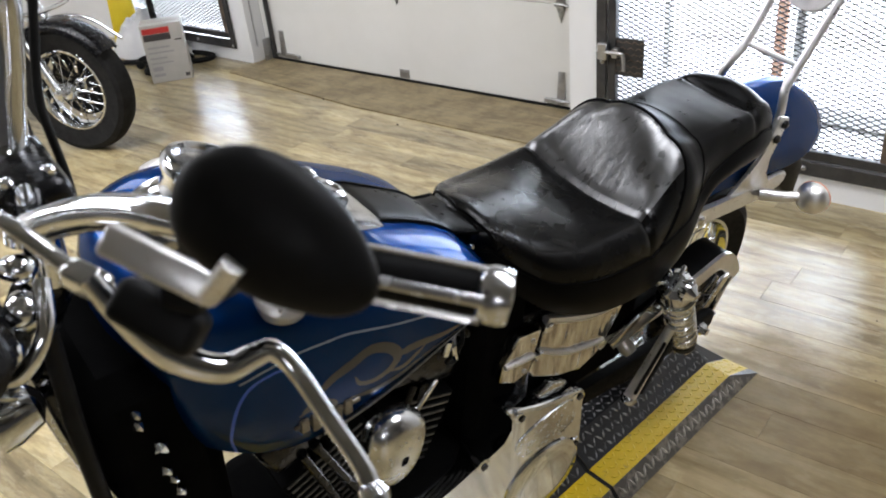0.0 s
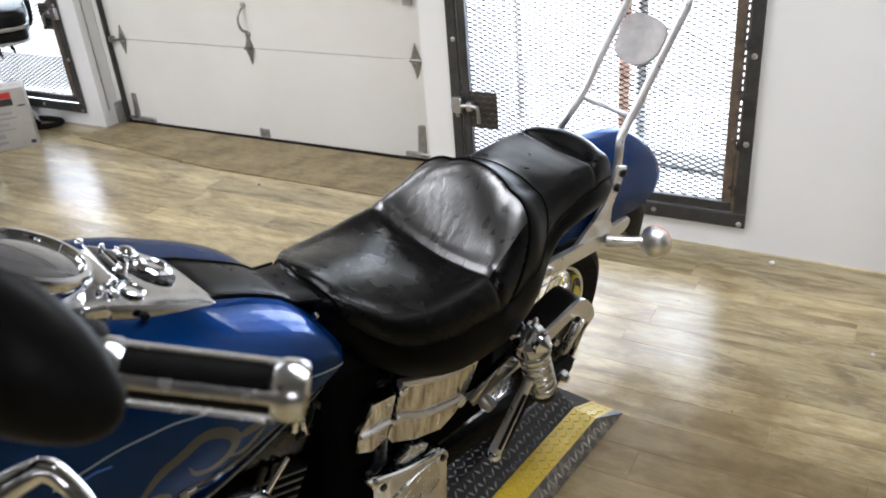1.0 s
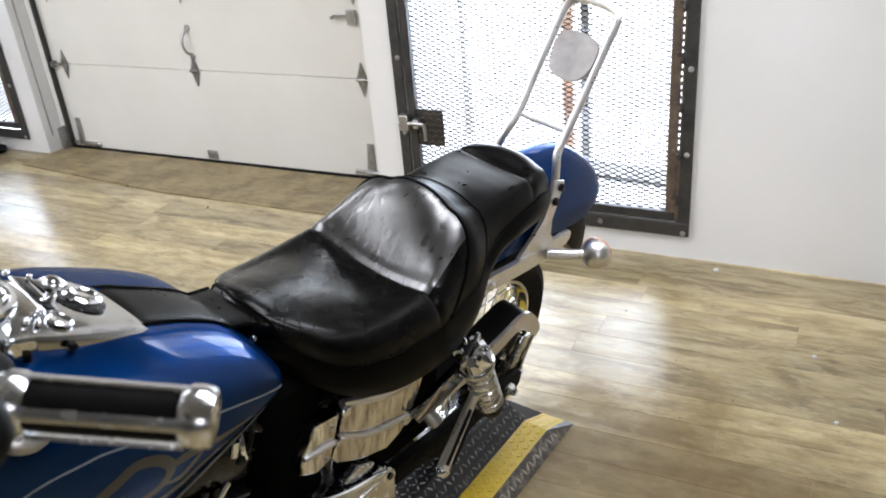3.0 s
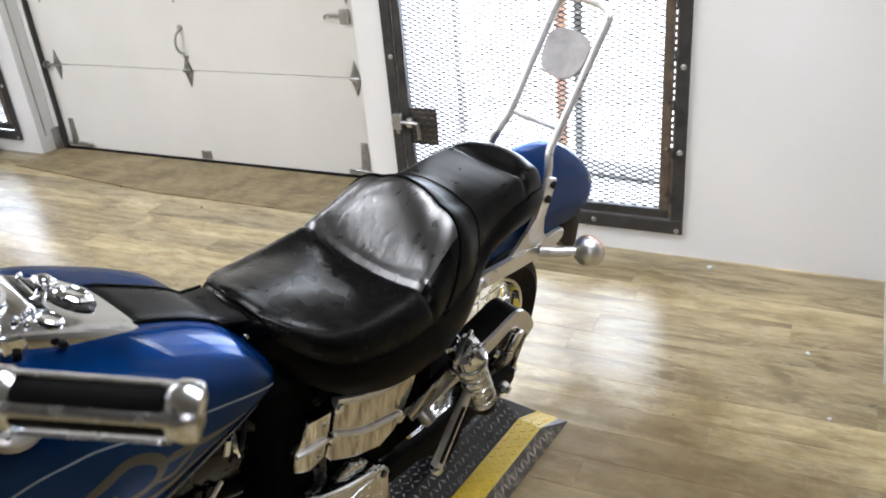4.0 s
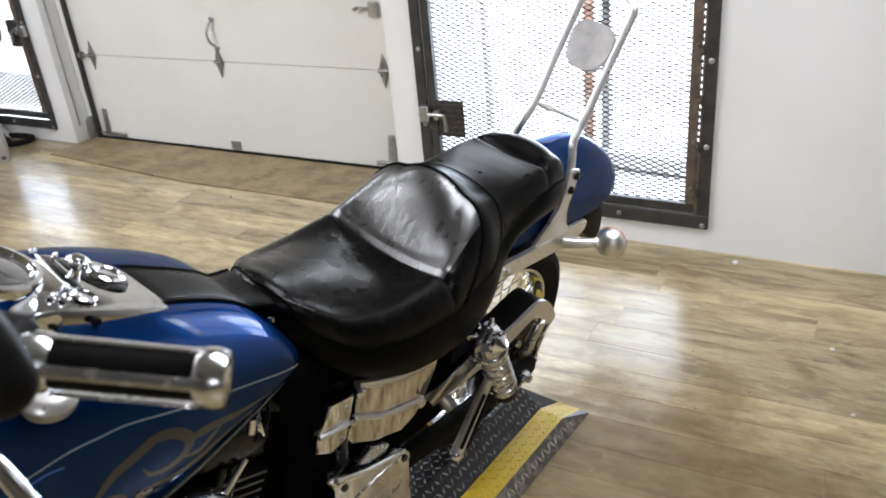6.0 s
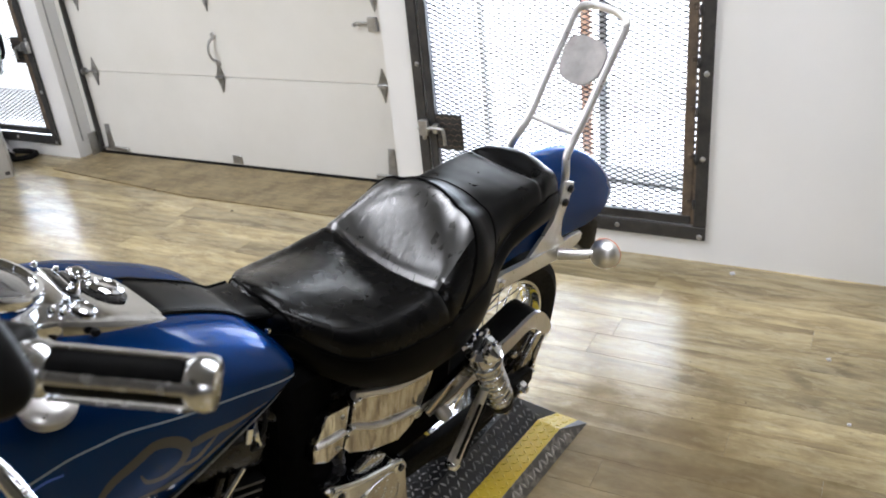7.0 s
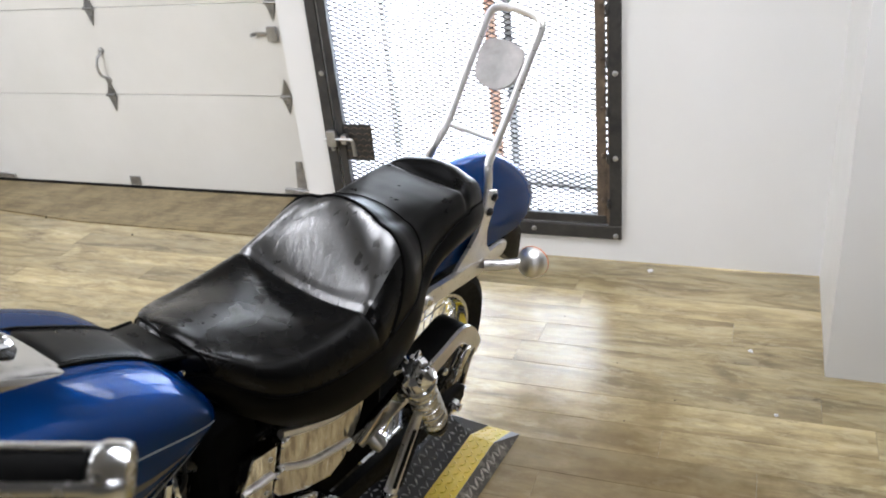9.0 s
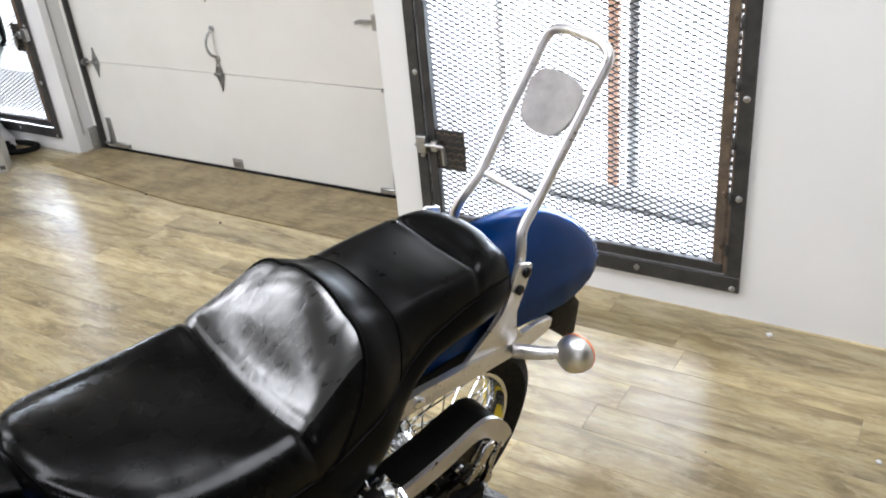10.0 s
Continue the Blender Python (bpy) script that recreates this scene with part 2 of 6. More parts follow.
def plank_material():
    m = mat("vinyl_plank", (0.4, 0.32, 0.2), 0.34, 0.0, 0.85, 0.24, 0.25)
    oi = nd(m, "ShaderNodeObjectInfo")
    tc = nd(m, "ShaderNodeTexCoord")
    shift = nd(m, "ShaderNodeVectorMath")
    shift.operation = "MULTIPLY_ADD"
    comb = nd(m, "ShaderNodeCombineXYZ")
    for k in range(3):
        lk(m, oi.outputs["Random"], comb.inputs[k])
    lk(m, comb.outputs[0], shift.inputs[0])
    shift.inputs[1].default_value = (37.0, 53.0, 11.0)
    lk(m, tc.outputs["Object"], shift.inputs[2])
    def streak(sx, sy, scale, detail, rough, dist):
        mp = nd(m, "ShaderNodeMapping", Scale=(sx, sy, 1.0))
        lk(m, shift.outputs[0], mp.inputs["Vector"])
        return noise_tex(m, mp.outputs["Vector"], scale, detail, rough, dist)
    broad = streak(7.0, 1.5, 1.6, 6.0, 0.58, 0.9)
    grain = streak(70.0, 3.0, 3.0, 6.0, 0.62, 0.4)
    worn = streak(15.0, 2.4, 2.0, 7.0, 0.68, 0.5)
    blotch = streak(9.0, 2.6, 3.0, 6.0, 0.66, 0.9)
    tan = ramp(m, broad, [(0.28, (0.150, 0.108, 0.048)), (0.42, (0.345, 0.264, 0.128)), (0.55, (0.510, 0.408, 0.212)), (0.70, (0.570, 0.475, 0.280))])
    grey = ramp(m, worn, [(0.47, (0.0, 0.0, 0.0)), (0.57, (1.0, 1.0, 1.0))])
    col = mix(m, calc(m, "MULTIPLY", grey, 0.36), tan, (0.235, 0.190, 0.108))
    pale = ramp(m, streak(11.0, 3.2, 2.6, 8.0, 0.72, 0.6), [(0.52, (0.0, 0.0, 0.0)), (0.58, (1.0, 1.0, 1.0))])
    col = mix(m, calc(m, "MULTIPLY", pale, 0.38), col, (0.60, 0.52, 0.330))
    mark = ramp(m, streak(26.0, 7.0, 3.0, 8.0, 0.74, 0.7), [(0.33, (1.0, 1.0, 1.0)), (0.39, (0.0, 0.0, 0.0))])
    col = mix(m, calc(m, "MULTIPLY", mark, 0.45), col, (0.105, 0.075, 0.042))
    col = mix(m, 0.20, col, ramp(m, grain, [(0.25, (0.45, 0.42, 0.38)), (0.7, (1.0, 1.0, 1.0))]), "MULTIPLY")
    col = mix(m, 0.38, col, ramp(m, blotch, [(0.34, (0.55, 0.51, 0.46)), (0.52, (1.0, 1.0, 1.0)), (0.72, (1.18, 1.17, 1.14))]), "MULTIPLY")
    shade = nd(m, "ShaderNodeMapRange")
    lk(m, oi.outputs["Random"], shade.inputs["Value"])
    shade.inputs["To Min"].default_value, shade.inputs["To Max"].default_value = 0.68, 1.20
    col = mix(m, 1.0, col, shade.outputs[0], "MULTIPLY")
    # a worn, brown-stained patch beside the ramp, darkened further for the bike's shade
    geo = nd(m, "ShaderNodeNewGeometry")
    gap = nd(m, "ShaderNodeVectorMath")
    gap.operation = "DISTANCE"
    lk(m, geo.outputs["Position"], gap.inputs[0])
    gap.inputs[1].default_value = STAIN_SHADE_AT
    ragged = calc(m, "ADD", gap.outputs["Value"], calc(m, "MULTIPLY", calc(m, "SUBTRACT", noise_tex(m, geo.outputs["Position"], 5.0, 6.0, 0.65), 0.5), 0.9))
    stain_shade = ramp(m, ragged, [(0.36, (1.0, 1.0, 1.0)), (0.66, (0.0, 0.0, 0.0))])
    col = mix(m, calc(m, "MULTIPLY", stain_shade, 0.70), col, mix(m, noise_tex(m, geo.outputs["Position"], 14.0, 5.0, 0.6), (0.085, 0.056, 0.026), (0.250, 0.180, 0.090)))
    lk(m, col, bsdf(m).inputs["Base Color"])
    lk(m, calc(m, "MULTIPLY_ADD", stain_shade, -0.90, 1.0), bsdf(m).inputs["Coat Weight"])
    lk(m, calc(m, "MULTIPLY_ADD", stain_shade, -0.18, 0.25), bsdf(m).inputs["Specular IOR Level"])
    rr = nd(m, "ShaderNodeMapRange")
    lk(m, worn, rr.inputs["Value"])
    rr.inputs["To Min"].default_value, rr.inputs["To Max"].default_value = 0.34, 0.52
    lk(m, rr.outputs[0], bsdf(m).inputs["Roughness"])
    bump(m, grain, 0.08, 0.0010)
    return m


PLANK = plank_material()


def plywood_material():
    m = mat("stained_plywood", (0.3, 0.2, 0.11), 0.5)
    figure = noise_tex(m, coords(m, (4.5, 0.55, 1.0)), 3.2, 5.0, 0.55, 2.2)
    grain = noise_tex(m, coords(m, (60.0, 2.0, 1.0)), 2.4, 5.0, 0.6, 0.3)
    col = ramp(m, figure, [(0.30, (0.20, 0.15, 0.08)), (0.43, (0.37, 0.29, 0.155)), (0.53, (0.27, 0.21, 0.115)), (0.70, (0.43, 0.35, 0.20))])
    col = mix(m, 0.6, col, ramp(m, grain, [(0.3, (0.72, 0.70, 0.67)), (0.7, (1.0, 1.0, 1.0))]), "MULTIPLY")
    dirt = ramp(m, noise_tex(m, coords(m), 5.5, 7.0, 0.68), [(0.36, (0.42, 0.39, 0.35)), (0.58, (1, 1, 1))])
    lk(m, mix(m, 0.8, col, dirt, "MULTIPLY"), bsdf(m).inputs["Base Color"])
    bump(m, grain, 0.12, 0.001)
    return m


PLYWOOD = plywood_material()


def worn_paint(name, paint, under, scale, amount, metal_under=0.6):
    m = mat(name, paint, 0.4)
    v = coords(m)
    scuff = ramp(m, noise_tex(m, v, scale, 8.0, 0.72), [(amount, (0, 0, 0)), (amount + 0.08, (1, 1, 1))])
    tone = mix(m, noise_tex(m, v, 12.0, 4.0), paint, tuple(c * 0.72 for c in paint))
    lk(m, mix(m, scuff, tone, under), bsdf(m).inputs["Base Color"])
    lk(m, calc(m, "MULTIPLY", scuff, metal_under), bsdf(m).inputs["Metallic"])
    bump(m, noise_tex(m, v, 90.0, 4.0), 0.15, 0.001)
    return m


TREAD_YELLOW = worn_paint("worn_yellow_paint", (0.58, 0.40, 0.010), (0.16, 0.13, 0.08), 26, 0.60, 0.2)
TREAD_BLACK = worn_paint("worn_black_tread_paint", (0.008, 0.0085, 0.010), (0.16, 0.16, 0.17), 30, 0.62)
TREAD_WORN = worn_paint("scuffed_black_treads", (0.09, 0.092, 0.10), (0.42, 0.42, 0.43), 40, 0.46)
TREAD_BRIGHT = worn_paint("bright_worn_treads", (0.50, 0.47, 0.41), (0.66, 0.63, 0.57), 40, 0.50)
TREAD_GOLD = worn_paint("rubbed_yellow_treads", (0.70, 0.52, 0.04), (0.60, 0.52, 0.30), 40, 0.62, 0.3)
TREAD_STEEL = worn_paint("dirty_tread_steel", (0.10, 0.092, 0.078), (0.26, 0.24, 0.21), 24, 0.50, 0.8)


def glow(name, colour, strength):
    m = mat(name, colour, 0.9)
    bsdf(m).inputs["Emission Color"].default_value = (*colour, 1)
    bsdf(m).inputs["Emission Strength"].default_value = strength
    return m


OUTDOORS = glow("overcast_daylight", (0.97, 0.985, 1.0), 0.74)
OUTDOORS_FAR = glow("open_overcast_sky", (0.93, 0.965, 1.0), 1.35)
TUBE_GLOW = glow("fluorescent_diffuser", (0.90, 0.945, 1.0), 2.0)


# ---- mesh helpers ----
def thing(name, label, category, matrix=None, group="", kind=""):
    ob = tagged(new(name), label, category, group, kind)
    if matrix is not None:
        ob.matrix_world = matrix
    return ob


def mesh_from(name, bm, material, smooth=True, angle=40):
    me = bpy.data.meshes.new(name)
    bmesh.ops.recalc_face_normals(bm, faces=bm.faces)
    bm.normal_update()
    if smooth:
        lim = radians(angle)
        for f in bm.faces:
            f.smooth = True
        for e in bm.edges:
            e.smooth = len(e.link_faces) == 2 and e.calc_face_angle(0.0) < lim
    bm.to_mesh(me)
    bm.free()
    me.materials.append(material)
    return me


def part(name, bm, material, parent=None, label="", smooth=True, angle=40):
    ob = new(name, mesh_from(name, bm, material, smooth, angle))
    if parent is not None:
        ob.parent = parent
    if label:
        tagged(ob, label)
    return ob


def solid(name, bm, material, label, category, kind="", group="", smooth=True):
    return tagged(part(name, bm, material, None, "", smooth), label, category, group, kind)


def add_box(bm, lo, hi, bevel=0.0, m=None, seg=1):
    r = bmesh.ops.create_cube(bm, size=1.0)
    c = [(a + b) / 2 for a, b in zip(lo, hi)]
    s = [abs(b - a) for a, b in zip(lo, hi)]
    vs = r["verts"]
    for v in vs:
        v.co = Vector((c[0] + v.co.x * s[0], c[1] + v.co.y * s[1], c[2] + v.co.z * s[2]))
    out = vs
    if bevel > 0:
        es = list({e for v in vs for e in v.link_edges})
        out = bmesh.ops.bevel(bm, geom=es, offset=bevel, segments=seg, profile=0.5, affect="EDGES")["verts"]
        out = list({v for v in out} | {v for v in vs if v.is_valid})
    if m is not None:
        bmesh.ops.transform(bm, matrix=m, verts=out)
    return bm


def box(lo, hi, bevel=0.0, m=None, seg=1):
    return add_box(bmesh.new(), lo, hi, bevel, m, seg)


def spline(pts, n):
    """Points evenly set along a Catmull-Rom curve through pts."""
    P = [Vector(p) for p in pts]
    if len(P) == 2:
        return [P[0].lerp(P[1], k / n) for k in range(n + 1)]
    P = [2 * P[0] - P[1]] + P + [2 * P[-1] - P[-2]]
    out = []
    spans = len(P) - 3
    for k in range(n + 1):
        u = k / n * spans
        i = min(int(u), spans - 1)
        t = u - i
        a, b, c, d = P[i : i + 4]
        out.append(0.5 * (2 * b + (c - a) * t + (2 * a - 5 * b + 4 * c - d) * t * t + (3 * b - a - 3 * c + d) * t ** 3))
    return out


def add_tube(bm, pts, r, sides=12, n=None, closed=False, straight=False):
    """A round rod along pts; r is one radius or one for each given point."""
    line = [Vector(p) for p in pts] if straight else spline(pts, n or max(2, 5 * (len(pts) - 1)))
    count = len(line)
    rings = []
    up = Vector((0, 0, 1))
    for k, p in enumerate(line):
        a = line[(k - 1) % count] if closed or k > 0 else p
        b = line[(k + 1) % count] if closed or k < count - 1 else p
        d = (b - a).normalized()
        side = d.cross(up)
        if side.length < 0.05:
            side = d.cross(Vector((1, 0, 0)))
        side.normalize()
        up = side.cross(d).normalized()
        if isinstance(r, (list, tuple)):
            u = k / (count - 1) * (len(r) - 1)
            i = min(int(u), len(r) - 2)
            rr = r[i] + (r[i + 1] - r[i]) * (u - i)
        else:
            rr = r
        rings.append([bm.verts.new(p + rr * (math.cos(2 * math.pi * j / sides) * side + math.sin(2 * math.pi * j / sides) * up)) for j in range(sides)])
    for k in range(count if closed else count - 1):
        a, b = rings[k], rings[(k + 1) % count]
        for j in range(sides):
            bm.faces.new((a[j], a[(j + 1) % sides], b[(j + 1) % sides], b[j]))
    if not closed:
        bm.faces.new(rings[0])
        bm.faces.new(rings[-1])
    return bm


def tube(pts, r, sides=12, n=None, closed=False, straight=False):
    return add_tube(bmesh.new(), pts, r, sides, n, closed, straight)


def add_lathe(bm, profile, m=None, seg=28, cap=True):
    """Turned shape: profile of (radius, height) about z, then laid by m."""
    rings = []
    m = m or Matrix()
    for r, h in profile:
        rings.append([bm.verts.new(m @ Vector((r * math.cos(2 * math.pi * j / seg), r * math.sin(2 * math.pi * j / seg), h))) for j in range(seg)])
    for a, b in zip(rings, rings[1:]):
        for j in range(seg):
            bm.faces.new((a[j], a[(j + 1) % seg], b[(j + 1) % seg], b[j]))
    if cap:
        bm.faces.new(rings[0])
        bm.faces.new(rings[-1])
    return bm


def lathe(profile, m=None, seg=28, cap=True):
    return add_lathe(bmesh.new(), profile, m, seg, cap)


def aim(place, direction):
    """A frame at place whose z runs along direction."""
    return Matrix.Translation(place) @ Vector(direction).to_track_quat("Z", "Y").to_matrix().to_4x4()


def add_plate(bm, outline, y0, y1, bevel=0.0, m=None, seg=2):
    """A flat piece cut to an outline of (x, z), from y0 to y1."""
    a = [bm.verts.new((x, y0, z)) for x, z in outline]
    b = [bm.verts.new((x, y1, z)) for x, z in outline]
    n = len(a)
    faces = [bm.faces.new(a), bm.faces.new(b[::-1])]
    for k in range(n):
        faces.append(bm.faces.new((a[k], a[(k + 1) % n], b[(k + 1) % n], b[k])))
    vs = a + b
    if bevel > 0:
        es = list({e for f in faces[:2] for e in f.edges})
        r = bmesh.ops.bevel(bm, geom=es, offset=bevel, segments=seg, profile=0.5, affect="EDGES")
        vs = list(set(r["verts"]) | {v for v in vs if v.is_valid})
    if m is not None:
        bmesh.ops.transform(bm, matrix=m, verts=vs)
    return bm


def plate(outline, y0, y1, bevel=0.0, m=None, seg=2):
    return add_plate(bmesh.new(), outline, y0, y1, bevel, m, seg)


def rounded(outline, n=4):
    """A closed outline made smooth."""
    P = [Vector((*p, 0)) for p in outline]
    k = len(P)
    out = []
    for i in range(k):
        a, b, c, d = P[i - 1], P[i], P[(i + 1) % k], P[(i + 2) % k]
        for s in range(n):
            t = s / n
            q = 0.5 * (2 * b + (c - a) * t + (2 * a - 5 * b + 4 * c - d) * t * t + (3 * b - a - 3 * c + d) * t ** 3)
            out.append((q.x, q.y))
    return out


def grid_mesh(rows, closed_u=False):
    """A sheet from rows of points."""
    bm = bmesh.new()
    V = [[bm.verts.new(p) for p in row] for row in rows]
    for a, b in zip(V, V[1:]):
        n = len(a)
        for j in range(n if closed_u else n - 1):
            bm.faces.new((a[j], a[(j + 1) % n], b[(j + 1) % n], b[j]))
    return bm


def curve_at(table, x):
    """A smooth reading of a table of (x, value, value, ...)."""
    if x <= table[0][0]:
        return table[0][1:]
    for k in range(len(table) - 1):
        if x <= table[k + 1][0]:
            break
    else:
        return table[-1][1:]
    p1, p2 = table[k], table[k + 1]
    p0 = table[k - 1] if k else p1
    p3 = table[k + 2] if k + 2 < len(table) else p2
    h = p2[0] - p1[0]
    t = (x - p1[0]) / h
    out = []
    for c in range(1, len(p1)):
        m1 = (p2[c] - p0[c]) / max(p2[0] - p0[0], 1e-6) * h
        m2 = (p3[c] - p1[c]) / max(p3[0] - p1[0], 1e-6) * h
        out.append((2 * t ** 3 - 3 * t * t + 1) * p1[c] + (t ** 3 - 2 * t * t + t) * m1 + (3 * t * t - 2 * t ** 3) * p2[c] + (t ** 3 - t * t) * m2)
    return out


# ---- the room ----
WX = 3.06          # face of the wall with the grilled doorway
LX = 3.34          # face of the wall beyond the garage door
GX = 3.465         # face of the garage door


def wall(name, lo, hi, label, paint=WALL_PAINT):
    return solid(name, box(lo, hi), paint, label, "wall", "structure", smooth=False)


wall("wall_east_right", (WX, 0.0, 0.0), (WX + 0.24, 0.752, 3.0), "white painted wall beside the grilled doorway")
wall("wall_east_sill", (WX, 0.752, 0.0), (WX + 0.24, 1.90, 0.17), "white painted sill below the grilled doorway")
# the heads over both doors are unseen; lack of light is put into their colour
wall("wall_east_head", (WX, 0.752, 2.06), (WX + 0.24, 1.90, 3.0), "unseen wall above the grilled doorway, darkened to dim its reflection", DARK_WALL)
wall("wall_pier", (WX, 1.90, 0.0), (3.56, 2.105, 3.0), "white painted pier between doorway and garage door")
wall("wall_over_garage", (WX + 0.1, 2.105, 2.25), (3.56, 4.63, 3.0), "unseen wall above the garage door, darkened to dim its reflection", DARK_WALL)
wall("wall_east_left", (LX, 4.63, 0.0), (LX + 0.24, 4.80, 3.0), "white painted pier beside the garage door")
wall("wall_far_sill", (LX, 4.80, 0.0), (LX + 0.24, 6.10, 0.12), "white painted sill below the far grille")
wall("wall_far_head", (LX, 4.80, 2.06), (LX + 0.24, 6.10, 3.0), "white painted wall above the far grille")
wall("wall_east_end", (LX, 6.10, 0.0), (LX + 0.24, 8.2, 3.0), "white painted wall beyond the far grille")
wall("wall_partition", (2.41, -8.2, 0.0), (3.30, 0.0, 3.0), "white painted projecting wall block")
wall("wall_north", (-9.2, 8.2, 0.0), (LX + 0.24, 8.4, 3.0), "white painted end wall")
wall("wall_south", (-9.2, -8.4, 0.0), (3.30, -8.2, 3.0), "warm grey painted end wall", DARK_WALL)
wall("wall_west", (-9.4, -8.4, 0.0), (-9.2, 8.4, 3.0), "warm grey painted long wall", DARK_WALL)
solid("ceiling", box((-9.4, -8.4, 3.0), (3.6, 8.4, 3.1)), CEILING_PAINT, "grey painted ceiling", "ceiling", "structure", smooth=False)

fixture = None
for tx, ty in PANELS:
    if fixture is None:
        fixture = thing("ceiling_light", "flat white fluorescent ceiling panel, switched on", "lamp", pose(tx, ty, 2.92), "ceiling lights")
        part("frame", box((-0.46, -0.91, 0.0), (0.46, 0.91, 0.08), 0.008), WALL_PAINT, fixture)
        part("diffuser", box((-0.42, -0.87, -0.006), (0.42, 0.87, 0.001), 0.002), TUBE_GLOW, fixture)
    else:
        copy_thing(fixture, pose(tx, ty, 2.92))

# ground outside and the bright distance
solid("ground", box((3.6, -30.0, -0.25), (60.0, 30.0, -0.012)), SNOW, "pale concrete ground outside the doorways", "ground", "structure", smooth=False)
solid("backdrop", box((4.6, 3.61, -0.2), (4.7, 12.0, 4.0)), OUTDOORS_FAR, "bright open daylight outside the far gate", "backdrop", "structure", smooth=False)
solid("backdrop", box((4.6, -4.0, -0.2), (4.7, 3.6, 4.0)), OUTDOORS, "overexposed white daylight outside", "backdrop", "structure", smooth=False)


# ---- garage door ----
def garage_door():
    door = thing("garage_door", "off-white sectional steel garage door, closed", "garage door", kind="structure")
    y0, y1 = 2.109, 4.626
    seams = [0.017, 0.535, 0.98, 1.425, 1.87, 2.28]
    for a, b in zip(seams, seams[1:]):
        bm = bmesh.new()
        add_box(bm, (GX, y0, a + 0.002), (GX + 0.045, y1, b - 0.002), 0.0015)
        part("panel", bm, DOOR_PAINT, door, smooth=False)
    part("bottom_seal", box((GX - 0.006, y0, 0.004), (GX + 0.05, y1, 0.017), 0.004), RUBBER, door, "black rubber bottom seal")

    def hinge(y, z, half):
        bm = bmesh.new()
        lens = [(0.0, 0.085), (0.018, 0.03), (0.026, 0.012), (0.026, -0.012), (0.018, -0.03), (0.0, -0.088), (-0.018, -0.03), (-0.026, -0.012), (-0.026, 0.012), (-0.018, 0.03)]
        add_plate(bm, lens, -0.0025, 0.0025, 0.0008, Matrix.Translation((GX - 0.006, y, z)) @ pose(0, 0, 0, 0, 0, 90))
        add_tube(bm, [(GX - 0.014, y - 0.028, z), (GX - 0.014, y + 0.028, z)], 0.008, 10)
        for dz in (-0.04, 0.042):
            add_lathe(bm, [(0.006, 0.0), (0.006, 0.004), (0.003, 0.006)], aim((GX - 0.008, y, z + dz), (-1, 0, 0)), 8)
        if half:
            add_tube(bm, [(GX - 0.014, y, z), (GX - 0.02, y + half * 0.07, z)], 0.006, 8)
            add_lathe(bm, [(0.022, -0.008), (0.024, 0.0), (0.022, 0.008)], aim((GX - 0.02, y + half * 0.075, z), (0, 1, 0)), 14)
        return part("hinge", bm, HINGE_STEEL, door, "galvanised hinge plate")

    for z in (0.535, 0.98, 1.425, 1.87):
        hinge(3.437, z, 0)
        hinge(2.385, z, -1)
        hinge(4.43, z, 1)
    # lift handle
    bm = bmesh.new()
    add_tube(bm, [(GX - 0.008, 3.432, 0.755), (GX - 0.035, 3.442, 0.735), (GX - 0.048, 3.447, 0.69), (GX - 0.036, 3.444, 0.645), (GX - 0.008, 3.438, 0.625)], 0.007, 10, 20)
    for z in (0.765, 0.612):
        add_lathe(bm, [(0.017, 0.0), (0.017, 0.006), (0.01, 0.009)], aim((GX, 3.435, z), (-1, 0, 0)), 14)
    part("lift_handle", bm, STEEL, door, "curved steel lift handle")
    # slide lock
    bm = bmesh.new()
    add_box(bm, (GX - 0.022, 2.375, 0.80), (GX, 2.425, 0.87), 0.004)
    add_box(bm, (GX - 0.018, 2.41, 0.832), (GX - 0.008, 2.50, 0.846), 0.002)
    add_tube(bm, [(GX - 0.013, 2.49, 0.838), (GX - 0.035, 2.50, 0.836)], 0.009, 10)
    part("slide_lock", bm, STEEL, door, "steel slide bolt")
    # foot brackets
    bm = bmesh.new()
    add_box(bm, (GX - 0.008, 3.405, 0.028), (GX, 3.475, 0.075), 0.002)
    for k in range(3):
        add_lathe(bm, [(0.006, 0.0), (0.006, 0.004)], aim((GX - 0.008, 3.42 + 0.02 * k, 0.06), (-1, 0, 0)), 8)
    part("foot_bracket", bm, STEEL, door)
    for y, s in ((4.44, 1), (2.37, -1)):
        bm = bmesh.new()
        add_plate(bm, [(0.0, 0.03), (0.05, 0.03), (0.05, 0.05), (0.036, 0.20), (0.0, 0.20)], -0.003, 0.003, 0.001, Matrix.Translation((GX - 0.004, y, 0.0)) @ pose(0, 0, 0, 0, 0, 90))
        add_box(bm, (GX - 0.02, y + (-0.13 if s > 0 else 0.02), 0.03), (GX - 0.002, y + (0.0 if s > 0 else 0.12), 0.055), 0.003)
        add_tube(bm, [(GX - 0.02, y + 0.03, 0.05), (GX - 0.02, y + 0.075 * s, 0.05)], 0.008, 8)
        part("corner_bracket", bm, STEEL, door)
    return door


garage_door()


